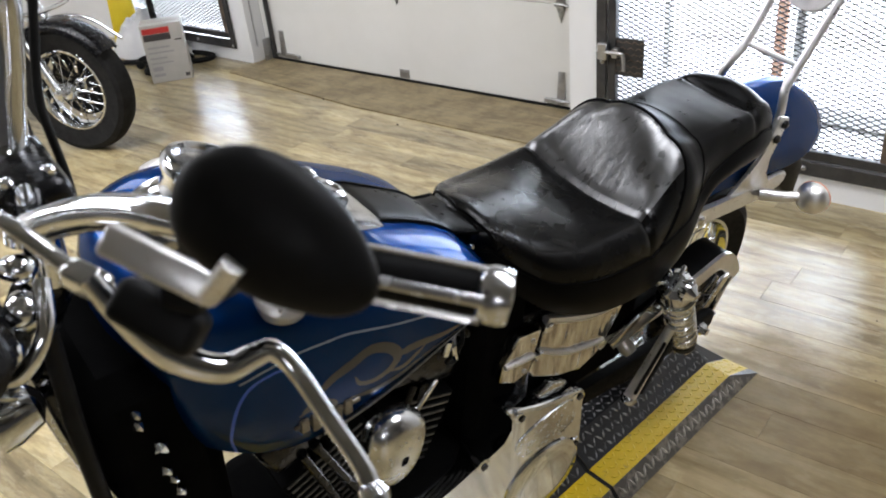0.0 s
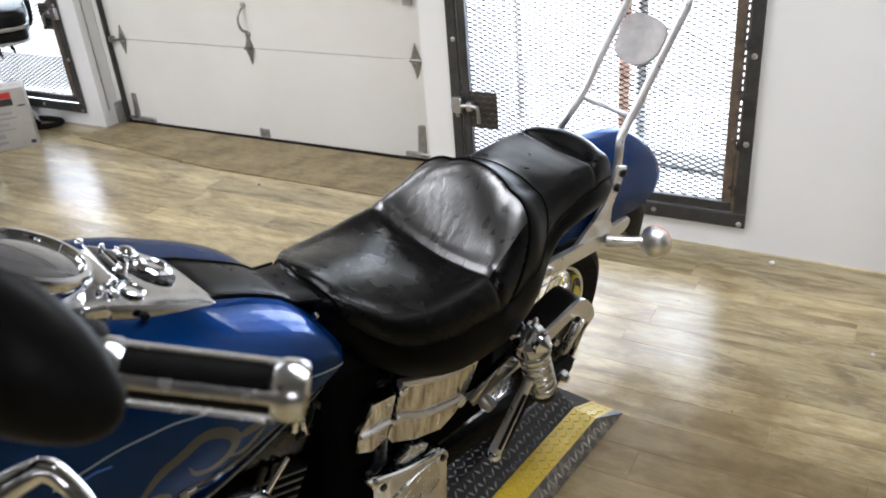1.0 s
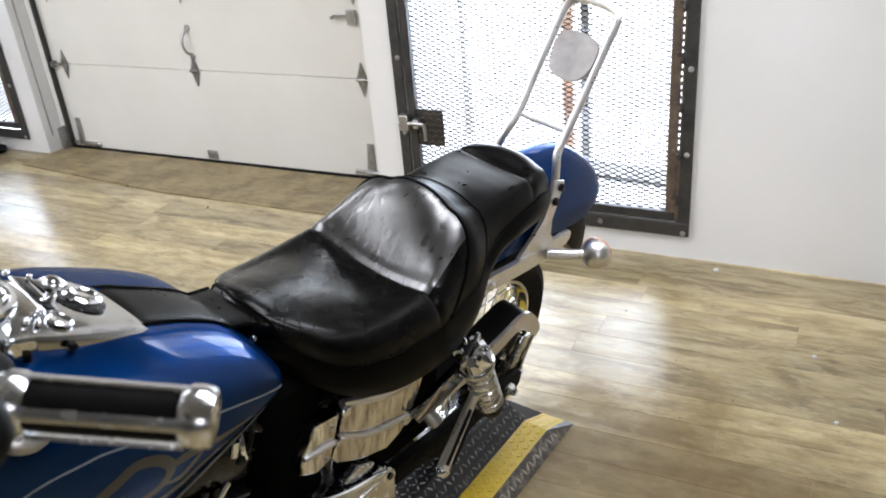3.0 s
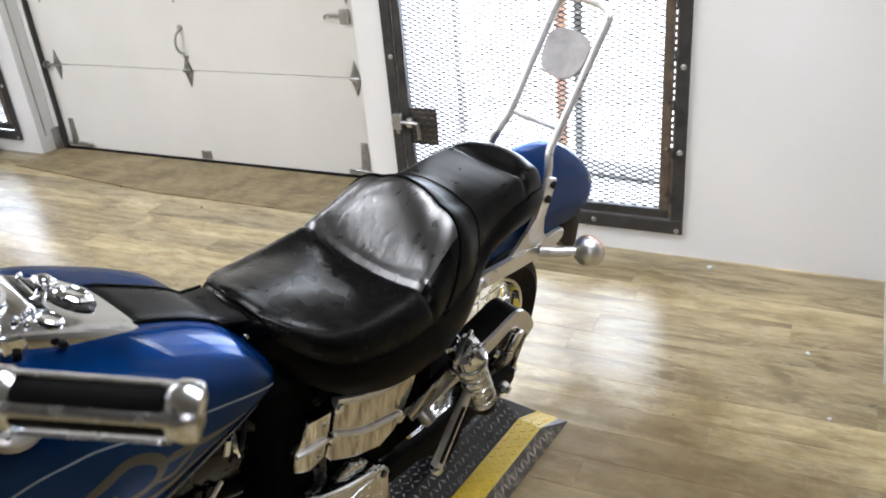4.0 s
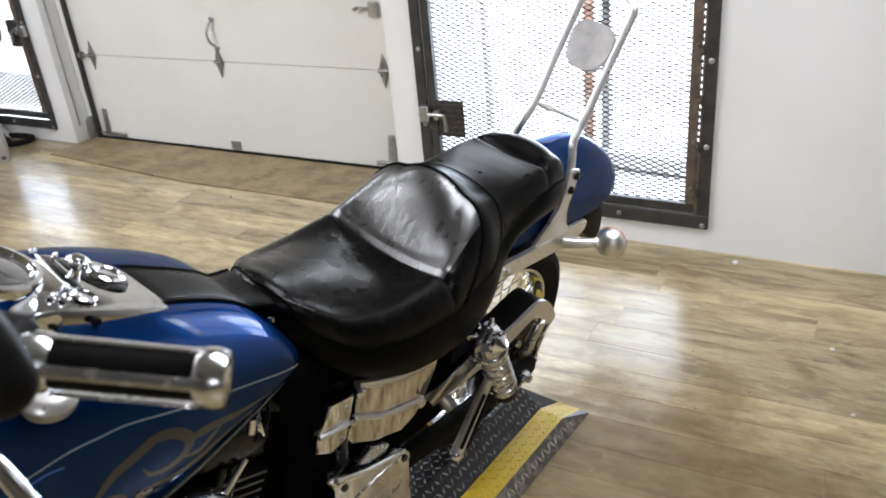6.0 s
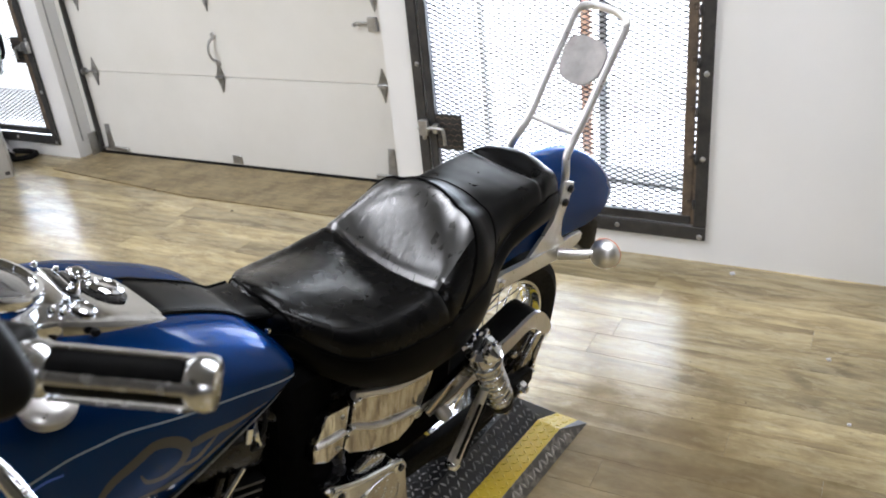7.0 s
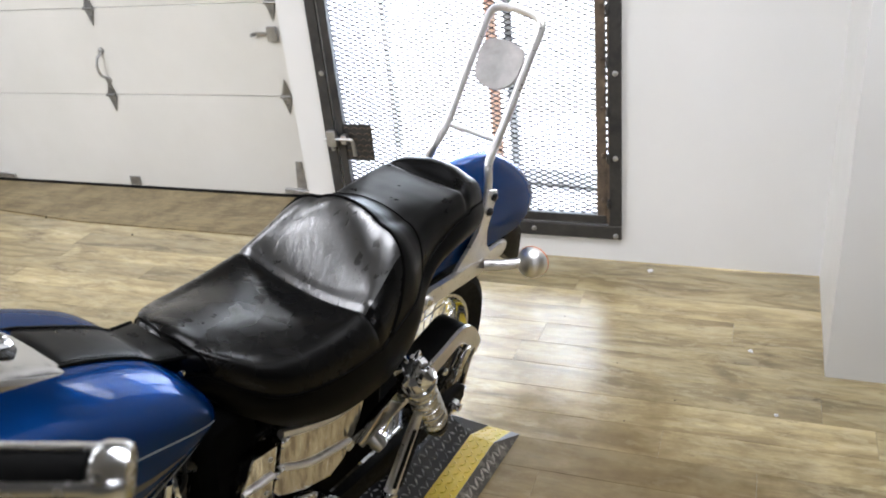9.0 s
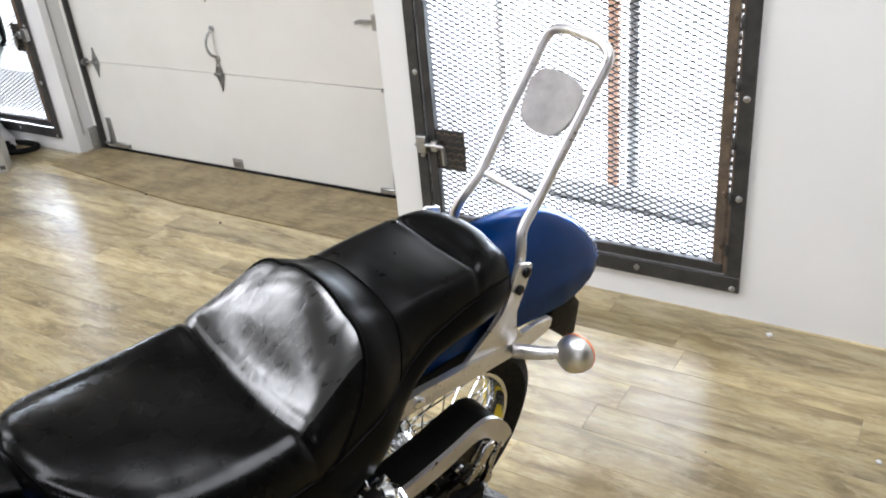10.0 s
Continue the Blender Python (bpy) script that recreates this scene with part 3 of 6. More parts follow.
def door_track(y, s):
    tr = thing("door_track", "galvanised steel roller track beside the garage door", "track", kind="structure")
    bm = bmesh.new()
    add_box(bm, (GX - 0.040, y + 0.022 * s, 0.02), (GX - 0.037, y + 0.034 * s, 2.3))
    add_box(bm, (GX - 0.040, y + 0.0335 * s, 0.02), (GX + 0.0, y + 0.036 * s, 2.3))
    part("track_channel", bm, IRON, tr)
    bm = bmesh.new()
    add_box(bm, (GX - 0.10, y + 0.036 * s, 0.02), (GX + 0.01, y + 0.041 * s, 0.16), 0.001)
    for z in (0.05, 0.13):
        add_lathe(bm, [(0.009, 0.0), (0.009, 0.006)], aim((GX - 0.08, y + 0.036 * s, z), (0, -s, 0)), 8)
    part("track_foot", bm, STEEL, tr)
    return tr


door_track(4.50, 1)
bm = bmesh.new()
add_tube(bm, [(LX + 0.05, 4.628, 0.10), (LX + 0.05, 4.628, 2.2)], 0.005, 8)
solid("door_cable", bm, STEEL, "thin steel lifting cable along the white pier", "cable")


# ---- grilled doorways ----
def expanded_mesh(y0, y1, z0, z1, x, lw=0.044, sw=0.0100, t=0.0028, d=0.0040):
    """Expanded metal: rows of zigzag strands that meet at their points."""
    verts, faces = [], []
    rows = int((z1 - z0) / sw)
    cols = int((y1 - y0) / (lw / 2))
    for r in range(rows):
        zc = z0 + (r + 0.5) * sw
        for c in range(cols + 1):
            y = y0 + c * lw / 2
            z = zc + (sw / 2 - t * 0.3) * (1 if (c + r) % 2 else -1)
            dx = d * (1 if (c + r) % 2 else -1) * 0.5
            k = len(verts)
            verts += [(x + dx - t, y, z - t * 0.75), (x + dx + t, y, z - t * 0.75), (x + dx + t, y, z + t * 0.75), (x + dx - t, y, z + t * 0.75)]
            if c:
                for j in range(4):
                    faces.append((k - 4 + j, k - 4 + (j + 1) % 4, k + (j + 1) % 4, k + j))
    me = bpy.data.meshes.new("mesh_panel")
    me.from_pydata(verts, [], faces)
    me.materials.append(MESH_IRON)
    return me


def bolt(parent, x, y, z, r=0.011):
    bm = lathe([(r, 0.0), (r, 0.003), (r * 0.8, 0.0055), (r * 0.3, 0.007)], aim((x, y, z), (-1, 0, 0)), 10)
    return part("bolt", bm, STEEL, parent)


def grille(name, y0, y1, z0, z1, x, latch_y, label, latch_z=0.465, slots=0.0):
    """An iron-framed security grille bolted over a doorway: outer frame, swinging leaf with expanded mesh, latch plate."""
    g = thing(name, label, "security gate", kind="structure")
    fw, sw = 0.058, 0.046
    def bar(nm, a, b, bev=0.003, mt=IRON):
        return part(nm, box(a, b, bev), mt, g, smooth=False)
    bar("frame_rail", (x - 0.012, y0, z0), (x + 0.0, y1, z0 + fw))
    bar("frame_rail", (x - 0.012, y0, z1 - fw), (x + 0.0, y1, z1))
    bar("frame_stile", (x - 0.012, y0, z0 + fw), (x + 0.0, y0 + sw, z1 - fw))
    bar("frame_stile", (x - 0.012, y1 - sw, z0 + fw), (x + 0.0, y1, z1 - fw))
    # leaf of angle iron inside the frame
    lo, hi, lz, hz = y0 + sw + 0.014, y1 - sw - 0.004, z0 + fw + 0.004, z1 - fw - 0.01
    aw = 0.036
    bar("leaf_rail", (x - 0.004, lo, lz), (x + 0.026, hi, lz + aw))
    bar("leaf_rail", (x - 0.004, lo, hz - aw), (x + 0.026, hi, hz))
    bar("leaf_stile", (x - 0.004, lo, lz + aw), (x + 0.026, lo + aw, hz - aw), 0.003, RUST)
    bar("leaf_stile", (x - 0.004, hi - aw, lz + aw), (x + 0.026, hi, hz - aw))
    bar("frame_lip", (x + 0.0, y0 + sw - 0.010, z0 + fw), (x + 0.010, y0 + sw - 0.001, z1 - fw))
    if slots:
        # rusty hinge strip with welds, and short ties across the slot beside the leaf
        edge = y0 + sw
        bar("hinge_strip", (x - 0.009, edge - 0.004, z0 + fw), (x + 0.006, edge + 0.006, z1 - fw), 0.002, RUST)
        bar("slot_filler", (x - 0.001, edge + 0.005, lz), (x + 0.006, lo + 0.003, slots), 0.001, RUST)
        z = slots + 0.013
        while z < hz:
            bar("slot_tie", (x - 0.001, edge + 0.005, z), (x + 0.006, lo + 0.003, z + 0.011), 0.001, IRON)
            z += 0.026
        z = lz + 0.09
        while z < hz:
            part("weld", lathe([(0.002, -0.022), (0.007, -0.014), (0.009, 0.0), (0.007, 0.015), (0.002, 0.022)], aim((x - 0.010, edge + 0.002, z), (0, 0, 1)), 8), IRON, g)
            part("weld", lathe([(0.002, -0.010), (0.006, -0.006), (0.007, 0.0), (0.006, 0.007), (0.002, 0.010)], aim((x - 0.006, lo + 0.012, z + 0.01), (0, 0, 1)), 8), RUST, g)
            z += 0.185
    mesh = new("mesh_panel", expanded_mesh(lo + (0.006 if slots else -0.018), hi - aw * 0.5, lz + aw * 0.5, hz - aw * 0.5, x + 0.018))
    mesh.parent = g
    tagged(mesh, "diamond expanded-metal mesh")
    for y in (y0 + 0.022, y1 - 0.03):
        z = z0 + 0.016
        while z < z1:
            bolt(g, x - 0.012, y, z)
            z += 0.325
    for k in range(1, 4):
        bolt(g, x - 0.012, y0 + (y1 - y0) * k / 4 + 0.04, z0 + 0.03)
    # latch: dark backing plate, bracket, bent lever
    s = 1 if latch_y > (y0 + y1) / 2 else -1
    py = latch_y - 0.02 * s
    pl = part("latch_plate", box((x + 0.004, py - 0.15 * s, latch_z - 0.08), (x + 0.010, py, latch_z + 0.08), 0.001), IRON, g, "dark perforated latch plate", smooth=False)
    dots = bmesh.new()
    for r in range(6):
        for c in range(4):
            yy, zz = py - (0.02 + 0.036 * c + (0.018 if r % 2 else 0)) * s, latch_z - 0.065 + 0.025 * r
            add_tube(dots, [(x + 0.002, yy - 0.015, zz), (x + 0.0, yy, zz + 0.009), (x + 0.002, yy + 0.015, zz)], 0.0022, 5, 4)
    part("plate_mesh", dots, RUST, pl)
    bm = bmesh.new()
    add_box(bm, (x - 0.036, latch_y - 0.02, latch_z - 0.01), (x - 0.010, latch_y + 0.025, latch_z + 0.06), 0.004)
    add_tube(bm, [(x - 0.028, latch_y + 0.03, latch_z + 0.022), (x - 0.03, latch_y - 0.075 * s, latch_z + 0.025), (x - 0.032, latch_y - 0.095 * s, latch_z + 0.013), (x - 0.034, latch_y - 0.10 * s, latch_z - 0.045)], 0.008, 10, 18)
    add_box(bm, (x - 0.034, latch_y - 0.055 * s - 0.014, latch_z + 0.003), (x - 0.006, latch_y - 0.055 * s + 0.014, latch_z + 0.043), 0.003)
    part("latch", bm, STEEL, g, "zinc slide latch with bent lever")
    return g


grille("door_1", 0.722, 1.965, 0.100, 2.12, WX - 0.008, 1.925, "black iron security gate of expanded metal, closed, bolted to the white wall", slots=0.43)
grille("door_2", 4.765, 6.15, 0.085, 2.12, LX - 0.008, 4.785, "black iron security gate of expanded metal beyond the garage door, closed", 0.68)


# ledge and wooden post behind the first grille
solid("outer_sill", box((WX + 0.24, 0.6, -0.01), (4.4, 2.1, 0.17), 0.006), SNOW, "pale sill outside the grilled doorway", "sill", "structure", smooth=False)
strip = box((-0.075, -0.66, 0.174), (0.075, 0.66, 0.186), 0.002)
strip.transform(pose(3.475, 1.36, 0.0, 0, 0, -5.7))
solid("sill_strip", strip, STRIP_GREY, "dark grey threshold strip on the outer sill", "threshold", "structure", smooth=False)
post = solid("wooden_post", box((3.60, 1.365, 0.17), (3.63, 1.411, 2.6), 0.004), WOOD_POST, "orange-brown wooden post outside the grille", "post")
solid("steel_post", box((3.62, 1.292, 0.17), (3.66, 1.332, 2.6), 0.003), STEEL, "grey steel post outside the grille", "post")
solid("steel_post", box((3.78, 1.965, 0.17), (3.82, 2.00, 2.6), 0.003), STEEL, "grey steel post outside the grille", "post")
solid("wooden_post", box((3.72, 2.025, 0.17), (3.77, 2.060, 2.6), 0.004), WOOD_POST, "thin orange-brown wooden post outside the grille", "post")


# ---- plywood threshold ----
def threshold():
    bm = bmesh.new()
    edge = [(GX - 0.01, 2.11), (3.015, 2.11), (3.02, 3.45), (3.135, 4.64), (3.34, 4.625), (GX - 0.01, 4.545)]
    lo = [bm.verts.new((x, y, 0.0005)) for x, y in edge]
    hi = [bm.verts.new((x, y, 0.007)) for x, y in edge]
    bm.faces.new(hi)
    for k in range(len(edge)):
        bm.faces.new((lo[k], lo[(k + 1) % len(edge)], hi[(k + 1) % len(edge)], hi[k]))
    return solid("threshold_board", bm, PLYWOOD, "stained brown plywood board laid before the garage door", "board", "structure", smooth=False)


threshold()


# ---- motorcycle ramp of tread plate ----
def tread_ramp():
    m = pose(1.930, 0.832, 0.0, 0, 0, -8.0)      # local x runs to the rear end, y across
    g = thing("wheel_ramp", "low steel ramp of worn black and yellow diamond tread plate", "ramp", m)
    def pt(u, v, z):
        return (u, v, z)
    # cross-section: skirt, yellow band, flank and level deck
    SECTION = [(0.0, 0.0), (0.030, 0.045), (0.102, 0.053), (0.165, 0.108), (0.345, 0.108), (0.400, 0.053), (0.480, 0.045), (0.510, 0.0)]

    def height(u, v):
        v = min(max(v, 0.0), 0.51)
        z = 0.0
        for (v0, z0), (v1, z1) in zip(SECTION, SECTION[1:]):
            if v0 <= v <= v1:
                z = z0 + (z1 - z0) * (v - v0) / (v1 - v0)
        return max(0.0006, z * min(1.0, (0.004 - u) / 0.115))

    def strip(nm, mt, v0, v1, u0, u1, label=""):
        us = [u0] + ([-0.111] if u0 > -0.111 > u1 else []) + [u1]
        bm = grid_mesh([[Vector((u, v, height(u, v))) for u in us] for v in (v0, v1)])
        return part(nm, bm, mt, g, label, smooth=False)

    for u0, u1 in ((0.0, -0.655), (-0.668, -1.25), (-1.263, -1.9)):
        strip("side_skirt", TREAD_STEEL, 0.0, 0.030, u0, u1, "dirty steel tread side")
        strip("edge_band", TREAD_YELLOW, 0.030, 0.102, u0, u1, "worn yellow edge band")
        strip("deck_flank", TREAD_BLACK, 0.102, 0.165, u0, u1, "worn black tread plate")
        strip("deck", TREAD_BLACK, 0.165, 0.345, u0, u1, "worn black tread plate")
        strip("deck_flank", TREAD_BLACK, 0.345, 0.400, u0, u1, "worn black tread plate")
        strip("edge_band", TREAD_YELLOW, 0.400, 0.480, u0, u1, "worn yellow edge band")
        strip("side_skirt", TREAD_STEEL, 0.480, 0.510, u0, u1)

    def lozenges(mt, v0, v1, step):
        """Raised bars in alternating slants over one strip."""
        verts, faces = [], []
        rows = max(1, int((v1 - v0) / step))
        dv = (v1 - v0) / rows
        for i in range(int(1.9 / step)):
            for j in range(rows):
                u, v = -0.012 - (i + 0.5) * step, v0 + (j + 0.5) * dv
                if min(abs(u + 0.66), abs(u + 1.256)) < 0.014:
                    continue
                ang = radians(45 if (i + j) % 2 else -45)
                dx, dy = math.cos(ang), math.sin(ang)
                ll, bb, hh = (0.0112, 0.0036, 0.0034) if v < 0.03 else (0.0098, 0.0030, 0.0026)
                flat = min(1.0, dv / step)
                k = len(verts)
                for f, h in ((1.0, 0.0), (0.55, hh)):
                    for a, b in ((dx * ll, dy * ll), (-dy * bb, dx * bb), (-dx * ll, -dy * ll), (dy * bb, -dx * bb)):
                        pu, pv = u + a * f, v + b * f * flat
                        verts.append((pu, pv - (h * 0.8 if v < 0.03 else 0.0), height(pu, pv) + h * (0.55 if v < 0.03 else 1.0)))
                for q in range(4):
                    faces.append((k + q, k + (q + 1) % 4, k + 4 + (q + 1) % 4, k + 4 + q))
                faces.append((k + 4, k + 5, k + 6, k + 7))
        me = bpy.data.meshes.new("raised_tread")
        me.from_pydata(verts, [], faces)
        me.materials.append(mt)
        ob = new("raised_tread", me)
        ob.parent = g
        return tagged(ob, kind="stuff")

    lozenges(TREAD_BRIGHT, 0.001, 0.029, 0.018)
    lozenges(TREAD_GOLD, 0.033, 0.101, 0.019)
    lozenges(TREAD_WORN, 0.104, 0.164, 0.019)
    lozenges(TREAD_WORN, 0.167, 0.343, 0.019)
    lozenges(TREAD_WORN, 0.347, 0.398, 0.025)
    # black joints between the pieces
    for u in (-0.6615, -1.2565):
        rows = [[Vector((u + o, v, max(0.0006, z - 0.002))) for o in (0.0065, -0.0065)] for v, z in SECTION]
        part("joint_strip", grid_mesh(rows), RUBBER, g, "black joint strip", smooth=False)
    return g


tread_ramp()


# ---- the motorcycle ----
# own axes: x to the rear, y to its right, z up; it leans to its left on the stand
BIKE = Matrix.Translation((1.534, 1.050, 0.10)) @ pose(0, 0, 0, 0, 0, -14.2) @ pose(0, 0, 0, 12.0, 0, 0)
bike = thing("motorcycle", "blue cruiser motorcycle with black leather seat and chrome sissy bar", "motorcycle", BIKE)


# -- seat: stations of x, centre height, border half-width, border height, bulge power, skirt half-width, skirt foot
SEAT = [
    # x, centre, shoulder, where the shoulder lies, border half-width, border height, skirt half-width, skirt foot
    (-0.654, 0.872, 0.868, 0.60, 0.030, 0.852, 0.034, 0.840),
    (-0.645, 0.898, 0.890, 0.60, 0.054, 0.858, 0.057, 0.830),
    (-0.624, 0.910, 0.899, 0.62, 0.075, 0.862, 0.078, 0.815),
    (-0.592, 0.899, 0.884, 0.66, 0.115, 0.832, 0.119, 0.780),
    (-0.550, 0.886, 0.860, 0.68, 0.148, 0.806, 0.151, 0.748),
    (-0.500, 0.869, 0.847, 0.70, 0.163, 0.790, 0.166, 0.722),
    (-0.440, 0.849, 0.839, 0.72, 0.171, 0.779, 0.174, 0.700),
    (-0.380, 0.830, 0.838, 0.74, 0.175, 0.774, 0.177, 0.690),
    (-0.340, 0.819, 0.838, 0.75, 0.175, 0.774, 0.177, 0.688),
    (-0.320, 0.824, 0.843, 0.75, 0.175, 0.775, 0.177, 0.688),
    (-0.300, 0.846, 0.856, 0.72, 0.172, 0.776, 0.176, 0.688),
    (-0.275, 0.884, 0.878, 0.62, 0.168, 0.778, 0.173, 0.690),
    (-0.250, 0.916, 0.900, 0.54, 0.164, 0.782, 0.169, 0.694),
    (-0.225, 0.938, 0.916, 0.48, 0.160, 0.786, 0.165, 0.702),
    (-0.206, 0.944, 0.922, 0.46, 0.156, 0.789, 0.161, 0.710),
    (-0.190, 0.938, 0.918, 0.46, 0.150, 0.792, 0.156, 0.718),
    (-0.168, 0.924, 0.908, 0.50, 0.139, 0.798, 0.146, 0.732),
    (-0.140, 0.914, 0.900, 0.58, 0.126, 0.808, 0.134, 0.756),
    (-0.090, 0.908, 0.901, 0.70, 0.115, 0.828, 0.121, 0.785),
    (-0.030, 0.903, 0.901, 0.74, 0.112, 0.844, 0.117, 0.796),
    (0.020, 0.895, 0.899, 0.76, 0.110, 0.853, 0.115, 0.798),
    (0.042, 0.889, 0.897, 0.76, 0.108, 0.855, 0.113, 0.797),
    (0.056, 0.898, 0.899, 0.74, 0.106, 0.855, 0.111, 0.796),
    (0.080, 0.909, 0.900, 0.68, 0.102, 0.850, 0.107, 0.794),
    (0.105, 0.903, 0.891, 0.64, 0.095, 0.843, 0.099, 0.792),
    (0.128, 0.882, 0.871, 0.60, 0.083, 0.832, 0.087, 0.790),
    (0.145, 0.852, 0.845, 0.60, 0.068, 0.818, 0.071, 0.788),
    (0.154, 0.818, 0.815, 0.60, 0.050, 0.804, 0.052, 0.786),
]


def seat_point(x, s):
    """s from -1 to 1 across the cushion, border to border."""
    zc, ze, re, wb, zb, ws, zs = curve_at(SEAT, x)
    y = wb * math.sin(s * math.pi / 2) if abs(s) < 1 else wb * s
    r = min(1.0, abs(y) / wb)
    dome = zc + (ze - zc) * min(1.0, r / re) ** 2.2
    edge = zb + (ze - zb) * max(0.0, 1 - (max(0.0, r - re) / (1 - re)) ** 2.2) ** (1 / 2.2)
    z = dome if r < re else edge
    # stitched creases between pad and back, and before the rear bolster
    for xc, bow, depth, width in ((-0.333, 0.0, 0.010, 0.006), (0.040, 0.012, 0.008, 0.006)):
        c = xc - bow * r * r
        z -= depth * math.exp(-(((x - c) / width) ** 2))
        z += depth * 0.40 * math.exp(-(((x - c) / (width * 3.6)) ** 2)) * (1 - r ** 4)
    z += 0.0006 * noise.noise(Vector((x * 16, y * 16, 3.1))) + 0.0004 * noise.noise(Vector((x * 40, y * 24, 8.1)))
    return Vector((x, y, z))


def skirt_point(x, side, k):
    zc, ze, re, wb, zb, ws, zs = curve_at(SEAT, x)
    bul = math.sin(math.pi * k) * 0.008
    return Vector((x, side * (wb + (ws - wb) * k + bul), zb + (zs - zb) * k))


base = [[Vector((x, s * curve_at(SEAT, x)[5], curve_at(SEAT, x)[6])) for s in (-1, -0.5, 0, 0.5, 1)] for x in [-0.654 + 0.808 * k / 40 for k in range(41)]]
seat = part("seat", grid_mesh(base), BLACK_SATIN, bike, "black leather two-up seat with worn shiny backrest")


def seat_sheet(name, x0, x1, n, material, label, s0=-1.0, s1=1.0, m=40):
    rows = []
    for k in range(n + 1):
        rows.append([])
        for j in range(m + 1):
            across = s0 + (s1 - s0) * j / m
            sweep = 0.0 if x1 > -0.2 and x0 > -0.2 else -0.10 * abs(across) ** 4
            a, b = x0 + (sweep if x0 == -0.206 else 0.0), x1 + (sweep if x1 == -0.206 else 0.0)
            if a > b:
                b = a + 0.0005
            rows[-1].append(seat_point(a + (b - a) * k / n, across))
    return part(name, grid_mesh(rows), material, seat, label, angle=80)


seat_sheet("rider_cushion", -0.654, -0.333, 44, LEATHER, "smooth black leather rider cushion")
seat_sheet("rider_backrest", -0.333, -0.206, 32, LEATHER_WORN, "shiny creased leather lumbar panel", -0.60, 0.80)
seat_sheet("backrest_flank", -0.333, -0.206, 24, LEATHER, "", -1.0, -0.60, 14)
seat_sheet("backrest_flank", -0.333, -0.206, 24, LEATHER, "", 0.80, 1.0, 10)
seat_sheet("seat_bridge", -0.206, -0.135, 14, LEATHER_SKIRT, "black leather band")
seat_sheet("passenger_cushion", -0.135, 0.154, 44, LEATHER_REAR, "black leather passenger cushion with rear bolster")
for side in (-1, 1):
    rows = [[skirt_point(-0.654 + 0.808 * k / 80, side, j / 6) for j in range(7)] for k in range(81)]
    part("seat_skirt", grid_mesh(rows), LEATHER_SKIRT, seat, "matt black leather seat skirt", angle=80)
    part("piping", tube([seat_point(-0.650 + 0.802 * k / 60, side * 1.0) + Vector((0, side * 0.001, 0.001)) for k in range(61)], 0.0028, 6, straight=True), LEATHER_MATT, seat)
# welts over the backrest and round its panel
part("welt", tube([seat_point(-0.206 - 0.10 * (abs(s) ** 4), s) + Vector((0, 0, 0.0015)) for s in [-0.995 + 1.99 * k / 40 for k in range(41)]], 0.0030, 8, straight=True), LEATHER_MATT, seat)
part("welt", tube([seat_point(-0.135 - 0.02 * abs(s) ** 3, s) + Vector((0, 0, 0.0003)) for s in [-1 + 2 * k / 40 for k in range(41)]], 0.0016, 6, straight=True), LEATHER_MATT, seat)
# front welt: the padded lip at the nose
part("nose_lip", tube([seat_point(-0.616 - 0.02 * (1 - abs(s)), s) + Vector((0, 0, 0.001)) for s in [-1 + 2 * k / 24 for k in range(25)]], 0.0024, 8, straight=True), LEATHER_MATT, seat)
for side in (-1, 1):
    part("nose_stud", lathe([(0.006, 0.0), (0.0055, 0.003), (0.002, 0.005)], aim((-0.644, side * 0.052, 0.866), (-0.5, side, 0.2)), 12), CHROME, seat)

def strut_like(p, q):
    """A thin rounded bar from p to q."""
    return tube([p, (p + q) / 2, q], [0.004, 0.006, 0.004], 8, 8)


# -- tank: stations of x, top, half-width, foot height, foot half-width
TANK = [
    (-1.195, 1.000, 0.040, 0.900, 0.030),
    (-1.182, 1.052, 0.094, 0.868, 0.070),
    (-1.150, 1.096, 0.142, 0.832, 0.116),
    (-1.100, 1.124, 0.170, 0.802, 0.146),
    (-1.040, 1.122, 0.186, 0.780, 0.158),
    (-0.980, 1.110, 0.190, 0.772, 0.160),
    (-0.920, 1.084, 0.190, 0.774, 0.158),
    (-0.860, 1.046, 0.186, 0.784, 0.155),
    (-0.800, 1.004, 0.179, 0.798, 0.150),
    (-0.740, 0.958, 0.168, 0.812, 0.144),
    (-0.700, 0.922, 0.158, 0.822, 0.138),
    (-0.672, 0.884, 0.146, 0.830, 0.130),
    (-0.656, 0.864, 0.126, 0.834, 0.114),
    (-0.646, 0.846, 0.085, 0.836, 0.078),
]


# height of the lobes beside the console
CREST = [(-1.195, 0.985), (-1.182, 1.030), (-1.150, 1.070), (-1.100, 1.085), (-1.040, 1.080), (-0.980, 1.062), (-0.920, 1.038), (-0.860, 1.016), (-0.800, 0.985), (-0.740, 0.952), (-0.700, 0.925), (-0.672, 0.895), (-0.656, 0.872), (-0.646, 0.850)]


